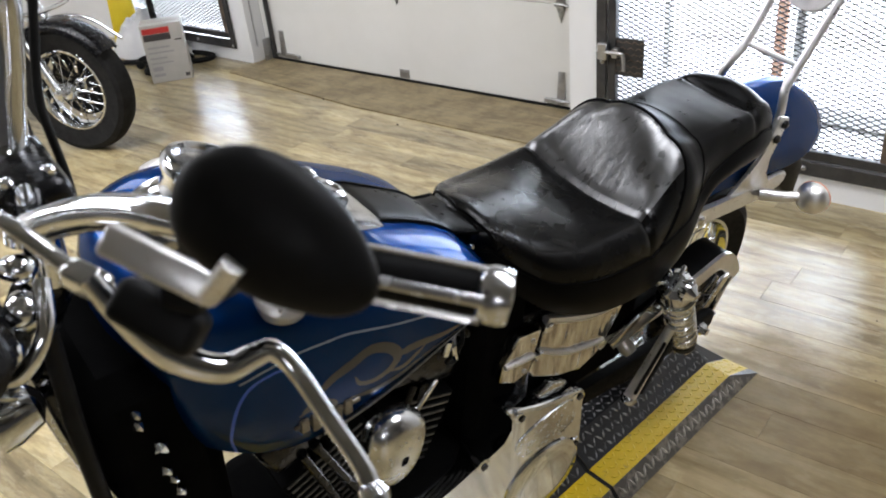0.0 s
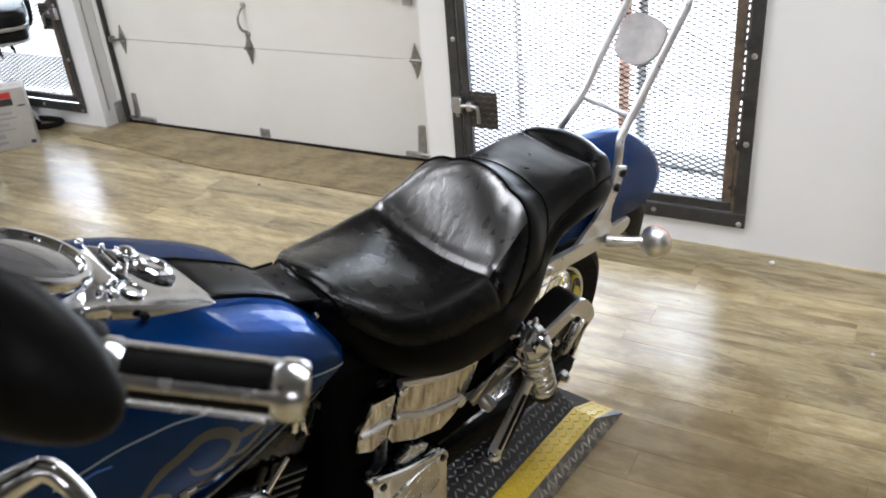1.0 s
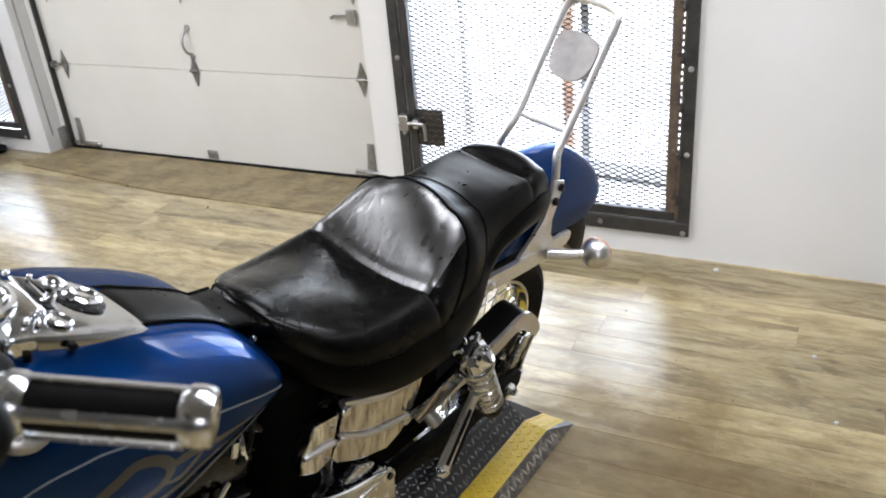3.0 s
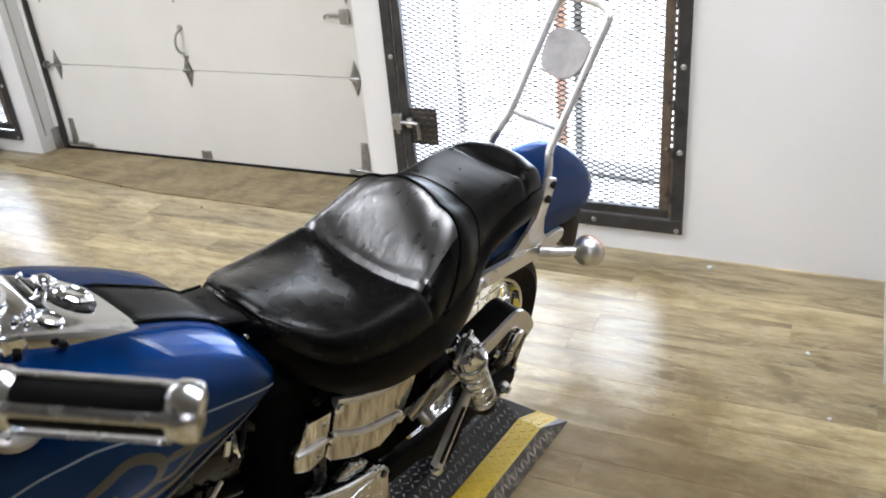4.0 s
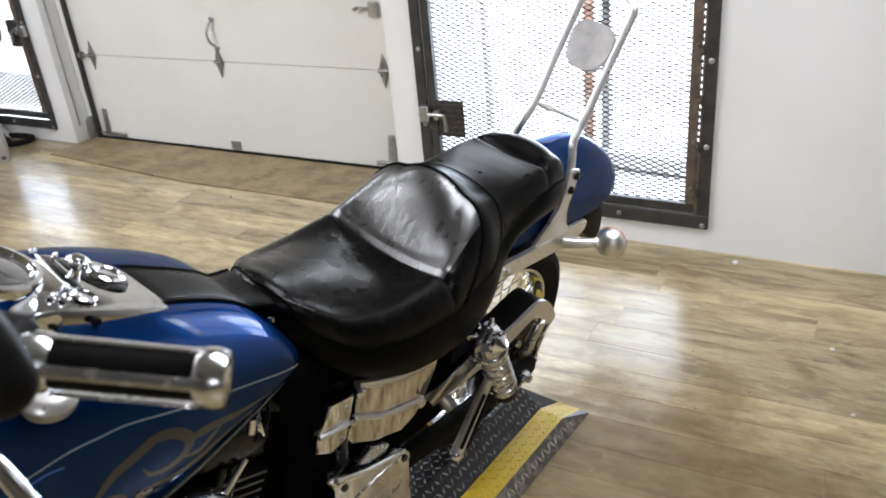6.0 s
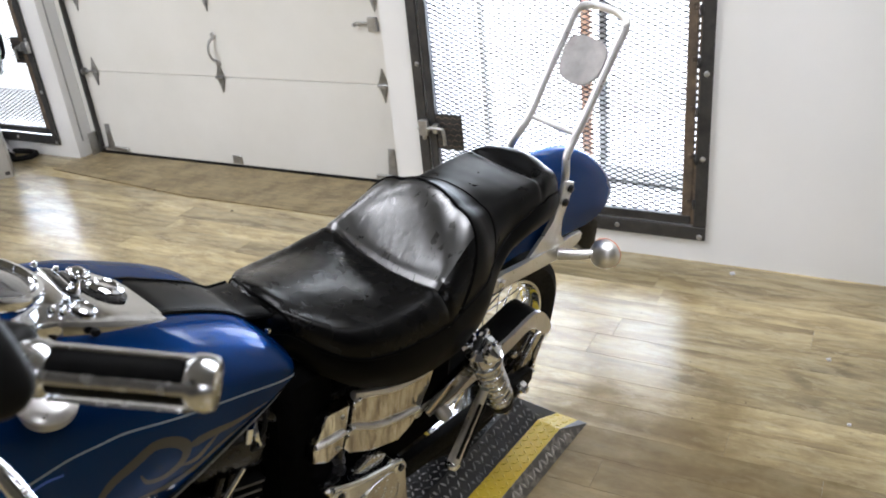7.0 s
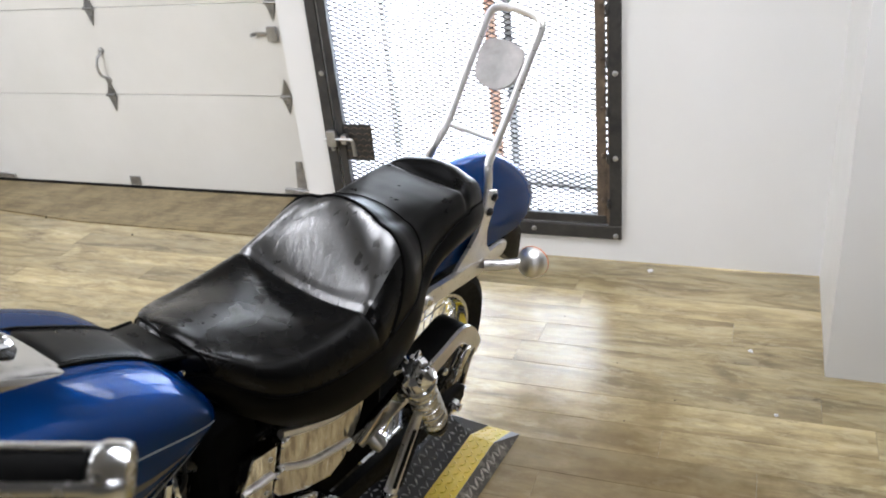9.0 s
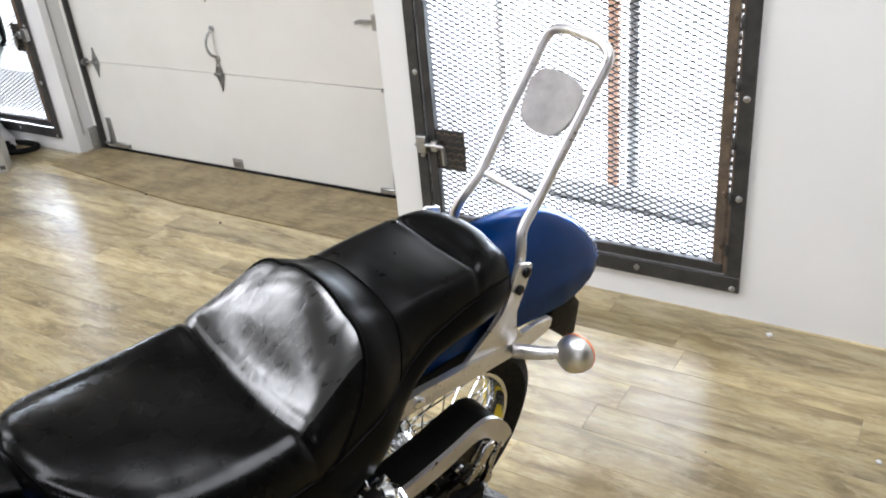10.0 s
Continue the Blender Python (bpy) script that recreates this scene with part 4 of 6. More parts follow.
def tank_point(x, s):
    """s from -1 (left foot) over the top to 1 (right foot)."""
    zt, w, zf, wf = curve_at(TANK, x)
    crest = curve_at(CREST, x)[0]
    a = abs(s)
    zm = min(zf + 0.42 * (zt - zf), crest - 0.02)
    if a < 0.72:
        y = w * math.sin(a / 0.72 * math.pi / 2)
        flat = min(0.04, 0.3 * w)
        q = max(0.0, (y - flat) / (w - flat))
        z = zm + (crest - zm) * max(0.0, 1 - q ** 3.0) ** (1 / 3.0)
    else:
        t = (a - 0.72) / 0.28
        y, z = w + (wf - w) * t ** 2, zm + (zf - zm) * t
    y = math.copysign(y, s) if a > 1e-6 else 0.0
    return Vector((x, y, z + 0.03 * (y + 0.085) * min(1.0, max(0.0, (z - zf) / 0.15))))


def tank_sheet(x0, x1, n, m):
    return [[tank_point(x0 + (x1 - x0) * k / n, -1 + 2 * j / m) for j in range(m + 1)] for k in range(n + 1)]


rows = tank_sheet(-1.195, -0.646, 70, 64)
bm = grid_mesh(rows)
bmesh.ops.holes_fill(bm, edges=[e for e in bm.edges if e.is_boundary], sides=0)
tank = part("fuel_tank", bm, BLUE, bike, "deep blue metallic tank with faint grey ghost flames", angle=60)
part("tank_seam", tube([tank_point(-0.99 + 0.33 * k / 40, -1.0) for k in range(41)], 0.0030, 6, straight=True), CHROME_SOFT, tank, "bright lower seam")
part("tank_seam", tube([tank_point(-1.17 + 0.51 * k / 40, 1.0) for k in range(41)], 0.0035, 6, straight=True), CHROME_SOFT, tank)
def flank_s(x, z):
    """Where the flank of the tank has the height z."""
    lo, hi = 0.15, 1.0
    for _ in range(30):
        mid = (lo + hi) / 2
        if tank_point(x, -mid).z > z:
            lo = mid
        else:
            hi = mid
    return lo


def tank_ribbon(name, pts, widths, material, side, n=40, lift=0.0006):
    """A painted band along (x, z) points on one flank."""
    line = spline([(x, z, 0) for x, z in pts], n)
    rows = []
    for k, p in enumerate(line):
        a, b = line[max(0, k - 1)], line[min(n, k + 1)]
        d = (b - a).normalized()
        u = k / n * (len(widths) - 1)
        i = min(int(u), len(widths) - 2)
        w = (widths[i] + (widths[i + 1] - widths[i]) * (u - i)) / 2
        row = []
        for o in (-1.0, -0.33, 0.33, 1.0):
            x, z = p.x - d.y * w * o, p.y + d.x * w * o
            q = tank_point(x, -flank_s(x, z))
            row.append(Vector((x, side * (abs(q.y) + lift), q.z + lift * 0.5)))
        rows.append(row)
    return part(name, grid_mesh(rows), material, tank)


for side in (-1, 1):
    tank_ribbon("pinstripe", [(-1.100, 0.955), (-1.070, 0.968), (-1.031, 0.977), (-0.990, 0.974), (-0.955, 0.968), (-0.887, 0.943), (-0.827, 0.922), (-0.770, 0.899), (-0.700, 0.866), (-0.672, 0.852)], [0.0028, 0.0028], PINSTRIPE, side, 60)
    tank_ribbon("pinstripe", [(-1.040, 0.960), (-1.062, 0.960), (-1.090, 0.945), (-1.108, 0.907), (-1.115, 0.850), (-1.108, 0.805)], [0.003, 0.004, 0.004, 0.003], BLUE_LINE, side)
    # ghost flames: curling bands with open loops
    tank_ribbon("flame", [(-1.030, 0.868), (-0.995, 0.905), (-0.960, 0.918), (-0.930, 0.926), (-0.902, 0.912), (-0.886, 0.888), (-0.896, 0.868), (-0.922, 0.862), (-0.946, 0.872), (-0.955, 0.892)], [0.004, 0.014, 0.017, 0.016, 0.016, 0.016, 0.014, 0.010, 0.007, 0.002], FLAME, side, 70)
    tank_ribbon("flame", [(-0.893, 0.888), (-0.868, 0.886), (-0.840, 0.880), (-0.803, 0.868), (-0.761, 0.858), (-0.735, 0.852)], [0.004, 0.015, 0.013, 0.010, 0.005, 0.001], FLAME, side)
    tank_ribbon("flame", [(-0.898, 0.862), (-0.872, 0.853), (-0.850, 0.864), (-0.834, 0.873)], [0.003, 0.011, 0.009, 0.002], FLAME, side)
    tank_ribbon("flame", [(-0.960, 0.850), (-0.920, 0.836), (-0.875, 0.832), (-0.835, 0.842), (-0.795, 0.846), (-0.755, 0.845)], [0.003, 0.012, 0.014, 0.010, 0.006, 0.001], FLAME, side)
    tank_ribbon("flame", [(-1.035, 0.862), (-1.005, 0.872), (-0.985, 0.856), (-0.995, 0.832), (-1.02, 0.828)], [0.003, 0.010, 0.011, 0.009, 0.002], FLAME, side)
# left cap with gauge face
cap_at = tank_point(-1.026, -0.445) + Vector((0, 0, 0.002))
nrm = (tank_point(-1.020, -0.51) - tank_point(-1.020, -0.49)).cross(tank_point(-1.010, -0.50) - tank_point(-1.030, -0.50)).normalized()
if nrm.z < 0:
    nrm = -nrm
nrm = (nrm + Vector((0.0, 0.25, 0.9))).normalized()
part("tank_cap", lathe([(0.033, -0.012), (0.034, 0.003), (0.030, 0.008), (0.020, 0.011), (0.004, 0.012)], aim(cap_at, nrm), 32), BAR_CHROME, tank, "round chrome tank cap")
cap_r = Vector((cap_at.x, -cap_at.y, cap_at.z))
part("tank_cap", lathe([(0.036, -0.004), (0.037, 0.004), (0.033, 0.010), (0.022, 0.014), (0.004, 0.015)], aim(cap_r, (nrm.x, -nrm.y, nrm.z)), 32), BAR_CHROME, tank, "round chrome tank cap")
# badge: plain bar and wings shape
badge = part("badge", strut_like(tank_point(-1.04, -0.885), tank_point(-0.945, -0.865)), BADGE, tank, "worn chrome tank badge")
for k in range(5):
    x = -1.028 + 0.016 * k
    p = tank_point(x, -0.875)
    part("badge_bar", box((x - 0.006, p.y - 0.0065, p.z - 0.012 - 0.003 * (k % 2)), (x + 0.006, p.y + 0.002, p.z + 0.013 + 0.004 * (k % 3)), 0.0015), BADGE, tank)

# -- dash console on the tank
CONSOLE = [(-1.160, 1.090), (-1.08, 1.104), (-1.00, 1.088), (-0.96, 1.072), (-0.905, 1.047), (-0.87, 1.030), (-0.825, 1.003), (-0.785, 0.974), (-0.72, 0.934), (-0.64, 0.900)]


def top_z(x):
    return curve_at(CONSOLE, x)[0]


DASH = [(-1.150, 0.030, -0.020), (-1.135, 0.052, -0.006), (-1.08, 0.068, 0.004), (-1.00, 0.076, 0.004), (-0.93, 0.082, 0.002), (-0.86, 0.083, 0.0), (-0.825, 0.076, 0.0), (-0.803, 0.058, -0.002), (-0.790, 0.022, -0.006)]
rows = []
for k in range(49):
    x = -1.150 + 0.365 * k / 48
    w, h = curve_at(DASH, x)
    z0 = top_z(x)
    row = []
    for j in range(-12, 13):
        s = j / 12
        a = abs(s)
        if a < 0.7:
            y, dz = w * a / 0.7 * 0.94, h - 0.004 * (a / 0.7) ** 3
        else:
            t = (a - 0.7) / 0.3
            y, dz = w * (0.94 + 0.08 * t), (h - 0.004) * (1 - t) - 0.052 * t
        row.append(Vector((x, math.copysign(y, s), z0 + dz)))
    rows.append(row)
dash = part("dash_console", grid_mesh(rows), SMOKED_CHROME, bike, "chrome tank console with ignition switch", angle=35)


def dash_at(x, y=0.0):
    return Vector((x, y, top_z(x) + curve_at(DASH, x)[1]))


slope = (dash_at(-0.90) - dash_at(-0.98)).normalized()
up = slope.cross(Vector((0, -1, 0))).normalized()
if up.z < 0:
    up = -up
# speedometer
sp = Vector((-1.018, 0.0, 1.112))
spn = Vector((0.46, 0, 0.89))
part("speedometer", lathe([(0.074, -0.045), (0.074, -0.030), (0.066, -0.024), (0.066, -0.006), (0.071, 0.002), (0.073, 0.012), (0.069, 0.020), (0.063, 0.021), (0.060, 0.014), (0.059, 0.006)], aim(sp, spn), 40, False), CHROME, dash, "chrome speedometer bezel")
part("dial", lathe([(0.0605, 0.008), (0.001, 0.0081)], aim(sp, spn), 40), DIAL, dash)
bm = bmesh.new()
fr = aim(sp, spn)
for k in range(17):
    a = radians(-130 + 260 * k / 16)
    add_box(bm, (-0.0009, 0.041, 0.0083), (0.0009, 0.051, 0.0091), 0, fr @ pose(0, 0, 0, 0, 0, math.degrees(a)))
add_box(bm, (-0.001, 0.0, 0.0102), (0.001, 0.038, 0.0112), 0, fr @ pose(0, 0, 0, 0, 0, 118))
part("dial_marks", bm, PINSTRIPE, dash)
# glass over the dial
part("dial_glass", lathe([(0.0605, 0.013), (0.045, 0.0175), (0.02, 0.020), (0.001, 0.0205)], aim(sp, spn), 40), GLASS_DIAL, dash)


def on_dash(x, y):
    """A frame on the console: its x runs to the rear, z off the metal."""
    m = Matrix((slope, up.cross(slope), up)).transposed().to_4x4()
    m.translation = dash_at(x, y)
    return m


def dash_outline(name, pts, low, high, material, label="", bevel=0.001):
    """A flat piece on the console, cut to (rearward, sideways) points about x = -0.90."""
    lie = on_dash(-0.90, 0.0) @ pose(0, 0, 0, 90, 0, 0)
    return part(name, plate([(x, -y) for x, y in pts], low, high, bevel, lie @ pose(0, 0, 0, 0, 0, 0), 2), material, dash, label)


# lamp slot right across, keyhole recess, ignition flap and knob
for low, high, grow, mt in ((-0.0015, 0.0012, 0.0035, CHROME), (-0.0015, 0.0020, 0.0, BLACK_GLOSS)):
    dash_outline("indicator_slot", [(-0.024 - grow, -0.016 - grow), (-0.010 + grow, -0.020 - grow), (-0.002 + grow, 0.070 + grow), (-0.016 - grow, 0.074 + grow)], low, high, mt)
hole = rounded([(0.0, 0.058), (0.004, 0.020), (0.010, -0.012), (0.028, -0.030), (0.052, -0.026), (0.064, -0.004), (0.058, 0.020), (0.040, 0.034), (0.022, 0.048), (0.008, 0.064)], 4)
dash_outline("switch_recess", hole, -0.001, 0.0016, BLACK_GLOSS, "black keyhole-shaped recess")
part("switch_flap", lathe([(0.024, 0.0), (0.025, 0.004), (0.021, 0.008), (0.016, 0.0085), (0.013, 0.006), (0.004, 0.006)], on_dash(-0.862, 0.012) @ Matrix.Translation((0, 0, 0.001)), 30), CHROME, dash, "round chrome switch flap")
kn = on_dash(-0.906, 0.006)
bm = lathe([(0.011, 0.0), (0.007, 0.006), (0.006, 0.014), (0.010, 0.018), (0.0125, 0.024), (0.010, 0.031), (0.004, 0.034)], kn, 16)
part("ignition_knob", bm, CHROME, dash, "knurled chrome ignition knob")
for k in range(9):
    a = 2 * math.pi * k / 9
    part("knob_lobe", lathe([(0.0005, -0.004), (0.003, -0.0026), (0.004, 0.0), (0.003, 0.0026), (0.0005, 0.004)], kn @ Matrix.Translation((0.0125 * math.cos(a), 0.0125 * math.sin(a), 0.025)), 8), CHROME, dash)
for x, y, r in ((-0.929, -0.022, 0.005), (-0.957, -0.044, 0.0045), (-0.947, -0.051, 0.0045), (-0.918, 0.084, 0.005), (-0.897, 0.070, 0.004)):
    part("dome_bolt", lathe([(r, 0.0), (r, 0.003), (r * 0.7, 0.006), (r * 0.2, 0.0075)], on_dash(x, y), 16), CHROME, dash)
part("trip_knob", lathe([(0.015, 0.0), (0.016, 0.003), (0.013, 0.005), (0.010, 0.0035), (0.003, 0.0035)], on_dash(-0.920, -0.046), 26), CHROME, dash, "ringed chrome trip knob")
for side in (-1, 1):
    z = dash_at(-0.985).z
    part("side_vent", plate([(-0.998, z - 0.040), (-0.972, z - 0.046), (-0.966, z - 0.012), (-0.970, z - 0.002), (-0.994, z + 0.006), (-0.999, z)], side * 0.078, side * 0.091, 0.003), CHROME, dash)
    part("vent_slot", plate([(-0.988, z - 0.034), (-0.979, z - 0.037), (-0.976, z - 0.012), (-0.985, z - 0.007)], side * 0.088, side * 0.0925, 0.001), BLACK_GLOSS, dash)
    part("side_knob", lathe([(0.005, 0.0), (0.006, 0.004), (0.005, 0.008)], aim((-0.928, side * 0.082, dash_at(-0.928).z - 0.012), (0, side, 0)), 14), BLACK_SATIN, dash, "small black side knob")
# black gasket under the console rim
for side in (-1, 1):
    part("gasket", tube([Vector((x, side * (curve_at(DASH, x)[0] * 1.02), top_z(x) - 0.030)) for x in [-1.12 + 0.325 * k / 24 for k in range(25)]], 0.005, 8, straight=True), RUBBER, dash)
# leather bib to the seat
rows = []
for k in range(29):
    u = k / 28
    x = -0.838 + 0.198 * u
    w = 0.056 - 0.010 * math.sin(math.pi * u) + 0.004 * u
    row = []
    for j in range(11):
        s = -1 + 2 * j / 10
        under = tank_point(x, 0.72 * math.asin(min(1.0, w * s / curve_at(TANK, x)[1])) / (math.pi / 2)).z
        row.append(Vector((x, w * s, max(top_z(x) - 0.004 + 0.008 * u ** 2 - 0.006 * abs(s) ** 4, under + 0.004 - 0.003 * abs(s) ** 4) - 0.006 * max(0.0, 1 - (x + 0.838) / 0.030))))
    rows.append(row)
bib = part("tank_bib", grid_mesh(rows), LEATHER_REAR, bike, "black leather tank bib with stitched edges")
for s in (0, 10):
    part("bib_edge", tube([r[s] for r in rows], 0.0034, 6, straight=True), LEATHER_MATT, bib)
for s, o in ((0, 0.006), (10, -0.006)):
    bm = bmesh.new()
    for k in range(27):
        p, q = rows[k][s], rows[k + 1][s]
        a = p.lerp(q, 0.2) + Vector((0, o, 0.0025))
        add_tube(bm, [a, p.lerp(q, 0.75) + Vector((0, o, 0.0025))], 0.0007, 4, 1, straight=True)
    tagged(part("stitching", bm, BLACK_SATIN, bib), kind="stuff")

# -- rear mudguard: an arch over the wheel
FENDER = [(-0.24, 0.770, 0.098, 0.705), (0.0, 0.822, 0.102, 0.718), (0.10, 0.846, 0.100, 0.700), (0.20, 0.856, 0.095, 0.680), (0.30, 0.844, 0.089, 0.660), (0.36, 0.819, 0.085, 0.655), (0.42, 0.780, 0.077, 0.664), (0.455, 0.747, 0.066, 0.672), (0.482, 0.715, 0.050, 0.678), (0.497, 0.692, 0.030, 0.680)]
REAR_Y = 0.02      # centre line of the tail
rows = []
for k in range(61):
    x = -0.24 + 0.737 * k / 60
    zt, w, zf = curve_at(FENDER, x)
    row = []
    for j in range(33):
        t = -math.pi / 2 + math.pi * j / 32
        c, sn = math.cos(t), math.sin(t)
        # a shallow crease runs along each flank
        crease = 0.004 * math.exp(-(((abs(c) - 0.42) / 0.10) ** 2)) * min(1.0, max(0.0, (x + 0.05) / 0.2))
        row.append(Vector((x, REAR_Y + (w - crease) * math.copysign(abs(sn) ** 0.95, sn), zf + (zt - zf) * abs(c) ** 0.86)))
    rows.append(row)
fender = part("rear_fender", grid_mesh(rows), BLUE, bike, "deep blue metallic rear mudguard", angle=70)
fender.modifiers.new("thickness", "SOLIDIFY").thickness = 0.003
part("fender_lip", tube(rows[-1], 0.003, 6, straight=True), BLUE, fender)

# -- fender struts with sissy-bar side plates
STRUT = [(-0.25, 0.715), (-0.163, 0.708), (-0.099, 0.698), (-0.014, 0.677), (0.064, 0.658), (0.157, 0.638), (0.221, 0.626), (0.268, 0.626), (0.284, 0.634), (0.286, 0.650), (0.274, 0.661), (0.229, 0.670), (0.149, 0.681), (0.058, 0.699), (-0.018, 0.715), (-0.088, 0.732), (-0.169, 0.739), (-0.25, 0.752)]
WEB = [(0.030, 0.702), (0.085, 0.742), (0.112, 0.765), (0.124, 0.800), (0.134, 0.850), (0.140, 0.855), (0.172, 0.843), (0.174, 0.836), (0.163, 0.800), (0.146, 0.752), (0.152, 0.712), (0.185, 0.676), (0.10, 0.690)]


def flank_y(x, side):
    """The struts draw together towards the tail."""
    return REAR_Y + side * (0.127 - 0.100 * x)


for side in (-1, 1):
    bm = plate(STRUT, -0.006, 0.006, 0.003)
    for v in bm.verts:
        v.co.y += flank_y(v.co.x, side) - side * 0.006
    st = part("fender_strut", bm, BAR_CHROME, bike, "polished chrome fender strut")
    part("strut_bolt", lathe([(0.011, 0.0), (0.011, 0.004), (0.006, 0.008)], aim((-0.099, flank_y(-0.099, side), 0.714), (0, side, 0)), 14), CHROME, st)
    bm = plate(WEB, -0.004, 0.004, 0.002)
    for v in bm.verts:
        v.co.y += REAR_Y + side * 0.111
    sp_plate = part("sissy_side_plate", bm, BAR_CHROME, bike, "chrome sissy bar side plate")
    for x, z in ((0.157, 0.833), (0.143, 0.803)):
        part("mount_bolt", lathe([(0.009, 0.0), (0.009, 0.006), (0.005, 0.009)], aim((x, REAR_Y + side * 0.115, z), (0, side, 0.1)), 12), BLACK_GLOSS, sp_plate)
# -- sissy bar
bar = []
for p in ((0.148, 0.082, 0.800), (0.156, 0.081, 0.838), (0.160, 0.076, 0.872), (0.168, 0.068, 0.900), (0.194, 0.064, 0.928), (0.214, 0.064, 0.957), (0.252, 0.065, 1.022), (0.306, 0.065, 1.108), (0.330, 0.065, 1.146), (0.340, 0.057, 1.162), (0.345, 0.036, 1.170), (0.346, 0.012, 1.172)):
    bar.append(p)
bar = [(x, -y, z) for x, y, z in bar] + bar[::-1]
sissy = part("sissy_bar", tube(bar, 0.0088, 14, 140), BAR_CHROME, bike, "tall bent chrome sissy bar without its pad")
part("cross_bar", tube([(0.204, -0.062, 0.936), (0.204, 0.062, 0.936)], 0.0058, 12), BAR_CHROME, sissy)
# rounded plate for the missing pad
disc = rounded([(-0.050, 0.030), (-0.036, 0.046), (0.0, 0.052), (0.036, 0.048), (0.052, 0.030), (0.050, -0.010), (0.040, -0.042), (0.004, -0.054), (-0.034, -0.046), (-0.052, -0.012)], 4)
tilt = Matrix.Translation((0.284, 0.0, 1.068)) @ pose(0, 0, 0, 0, 30, 0) @ pose(0, 0, 0, 0, 0, 90)
part("pad_plate", plate(disc, -0.006, 0.004, 0.003, tilt, 3), RAGGED, sissy, "scuffed grey pad mounting plate")

# -- rear signal, tail bracket
for side in (-1, 1):
    at = aim((0.212, REAR_Y + side * 0.200, 0.669), (0.9, -side * 0.12, -0.10)) @ Matrix.Scale(0.92, 4)
    sg = part("turn_signal", lathe([(0.002, -0.022), (0.012, -0.0205), (0.023, -0.0155), (0.0325, -0.006), (0.0375, 0.005), (0.0395, 0.016)], at, 36), SIGNAL_CHROME, bike, "chrome bullet turn signal")
    part("lens_ring", lathe([(0.0393, 0.0155), (0.0400, 0.0165), (0.0400, 0.019), (0.037, 0.021)], at, 36, False), AMBER, sg, "amber lens rim")
    part("signal_lens", lathe([(0.0385, 0.020), (0.036, 0.026), (0.020, 0.034), (0.002, 0.036)], at, 32), AMBER, sg, "amber lens")
    part("signal_stalk", tube([(0.158, flank_y(0.158, side) + side * 0.002, 0.656), (0.180, REAR_Y + side * 0.150, 0.662), (0.203, REAR_Y + side * 0.178, 0.668)], [0.0140, 0.0125, 0.0110], 14), BAR_CHROME, sg)
part("tail_bracket", plate([(0.31, 0.597), (0.382, 0.530), (0.412, 0.529), (0.409, 0.612), (0.375, 0.66), (0.33, 0.70)], -0.055, 0.055, 0.006), BLACK_SATIN, bike, "black plate bracket under the tail")

# -- wheels
def wheel(parent, centre, R, width, rim_r, spokes, name, disc_brake):
    w = part(name, lathe([(rim_r + 0.012, -width * 0.36), (R - 0.035, -width * 0.5), (R - 0.012, -width * 0.40), (R, -width * 0.14), (R, width * 0.14), (R - 0.012, width * 0.40), (R - 0.035, width * 0.5), (rim_r + 0.012, width * 0.36)], Matrix.Translation(centre) @ pose(0, 0, 0, 90), 72, False), RUBBER, parent, "black rubber tyre")
    bm = bmesh.new()
    hw = width * 0.36
    add_lathe(bm, [(rim_r + 0.010, -hw - 0.004), (rim_r + 0.002, -hw - 0.004), (rim_r, -hw), (rim_r - 0.006, -hw * 0.8), (rim_r - 0.014, -hw * 0.5), (rim_r - 0.012, 0.0), (rim_r - 0.014, hw * 0.5), (rim_r - 0.006, hw * 0.8), (rim_r, hw), (rim_r + 0.002, hw + 0.004), (rim_r + 0.010, hw + 0.004)], Matrix.Translation(centre) @ pose(0, 0, 0, 90), 72, False)
    part("rim", bm, CHROME, w, "chrome wheel rim")
    part("hub", lathe([(0.020, -0.075), (0.038, -0.070), (0.045, -0.045), (0.030, -0.035), (0.028, 0.035), (0.045, 0.045), (0.038, 0.070), (0.020, 0.075)], Matrix.Translation(centre) @ pose(0, 0, 0, 90), 28), CHROME_SOFT, w)
    bm = bmesh.new()
    for k in range(spokes):
        a = 2 * math.pi * k / spokes
        s = 1 if k % 2 else -1
        b = a + (0.42 if (k // 2) % 2 else -0.42)
        p = Vector(centre) + Vector((0.042 * math.cos(b), s * 0.045, 0.042 * math.sin(b)))
        q = Vector(centre) + Vector(((rim_r - 0.012) * math.cos(a), s * 0.010, (rim_r - 0.012) * math.sin(a)))
        add_tube(bm, [p, q], 0.0018, 5, 1, straight=True)
    part("spokes", bm, SMOKED_CHROME, w, "thin chrome wire spokes")
    if disc_brake:
        part("brake_disc", lathe([(0.075, -0.060), (0.145, -0.060), (0.145, -0.055), (0.075, -0.055)], Matrix.Translation(centre) @ pose(0, 0, 0, -90), 48, False), STEEL, w)
        bm = bmesh.new()
        for k in range(20):
            a = 2 * math.pi * k / 20
            add_box(bm, (-0.016, -0.008, -0.003), (0.016, 0.008, 0.003), 0.002, Matrix.Translation(Vector(centre) + Vector((0.112 * math.cos(a), -0.0635, 0.112 * math.sin(a)))) @ pose(0, 0, 0, 90, 0, 0) @ pose(0, 0, 0, 0, 0, -math.degrees(a) + 25))
        part("disc_slots", bm, STEEL, w)
    return w


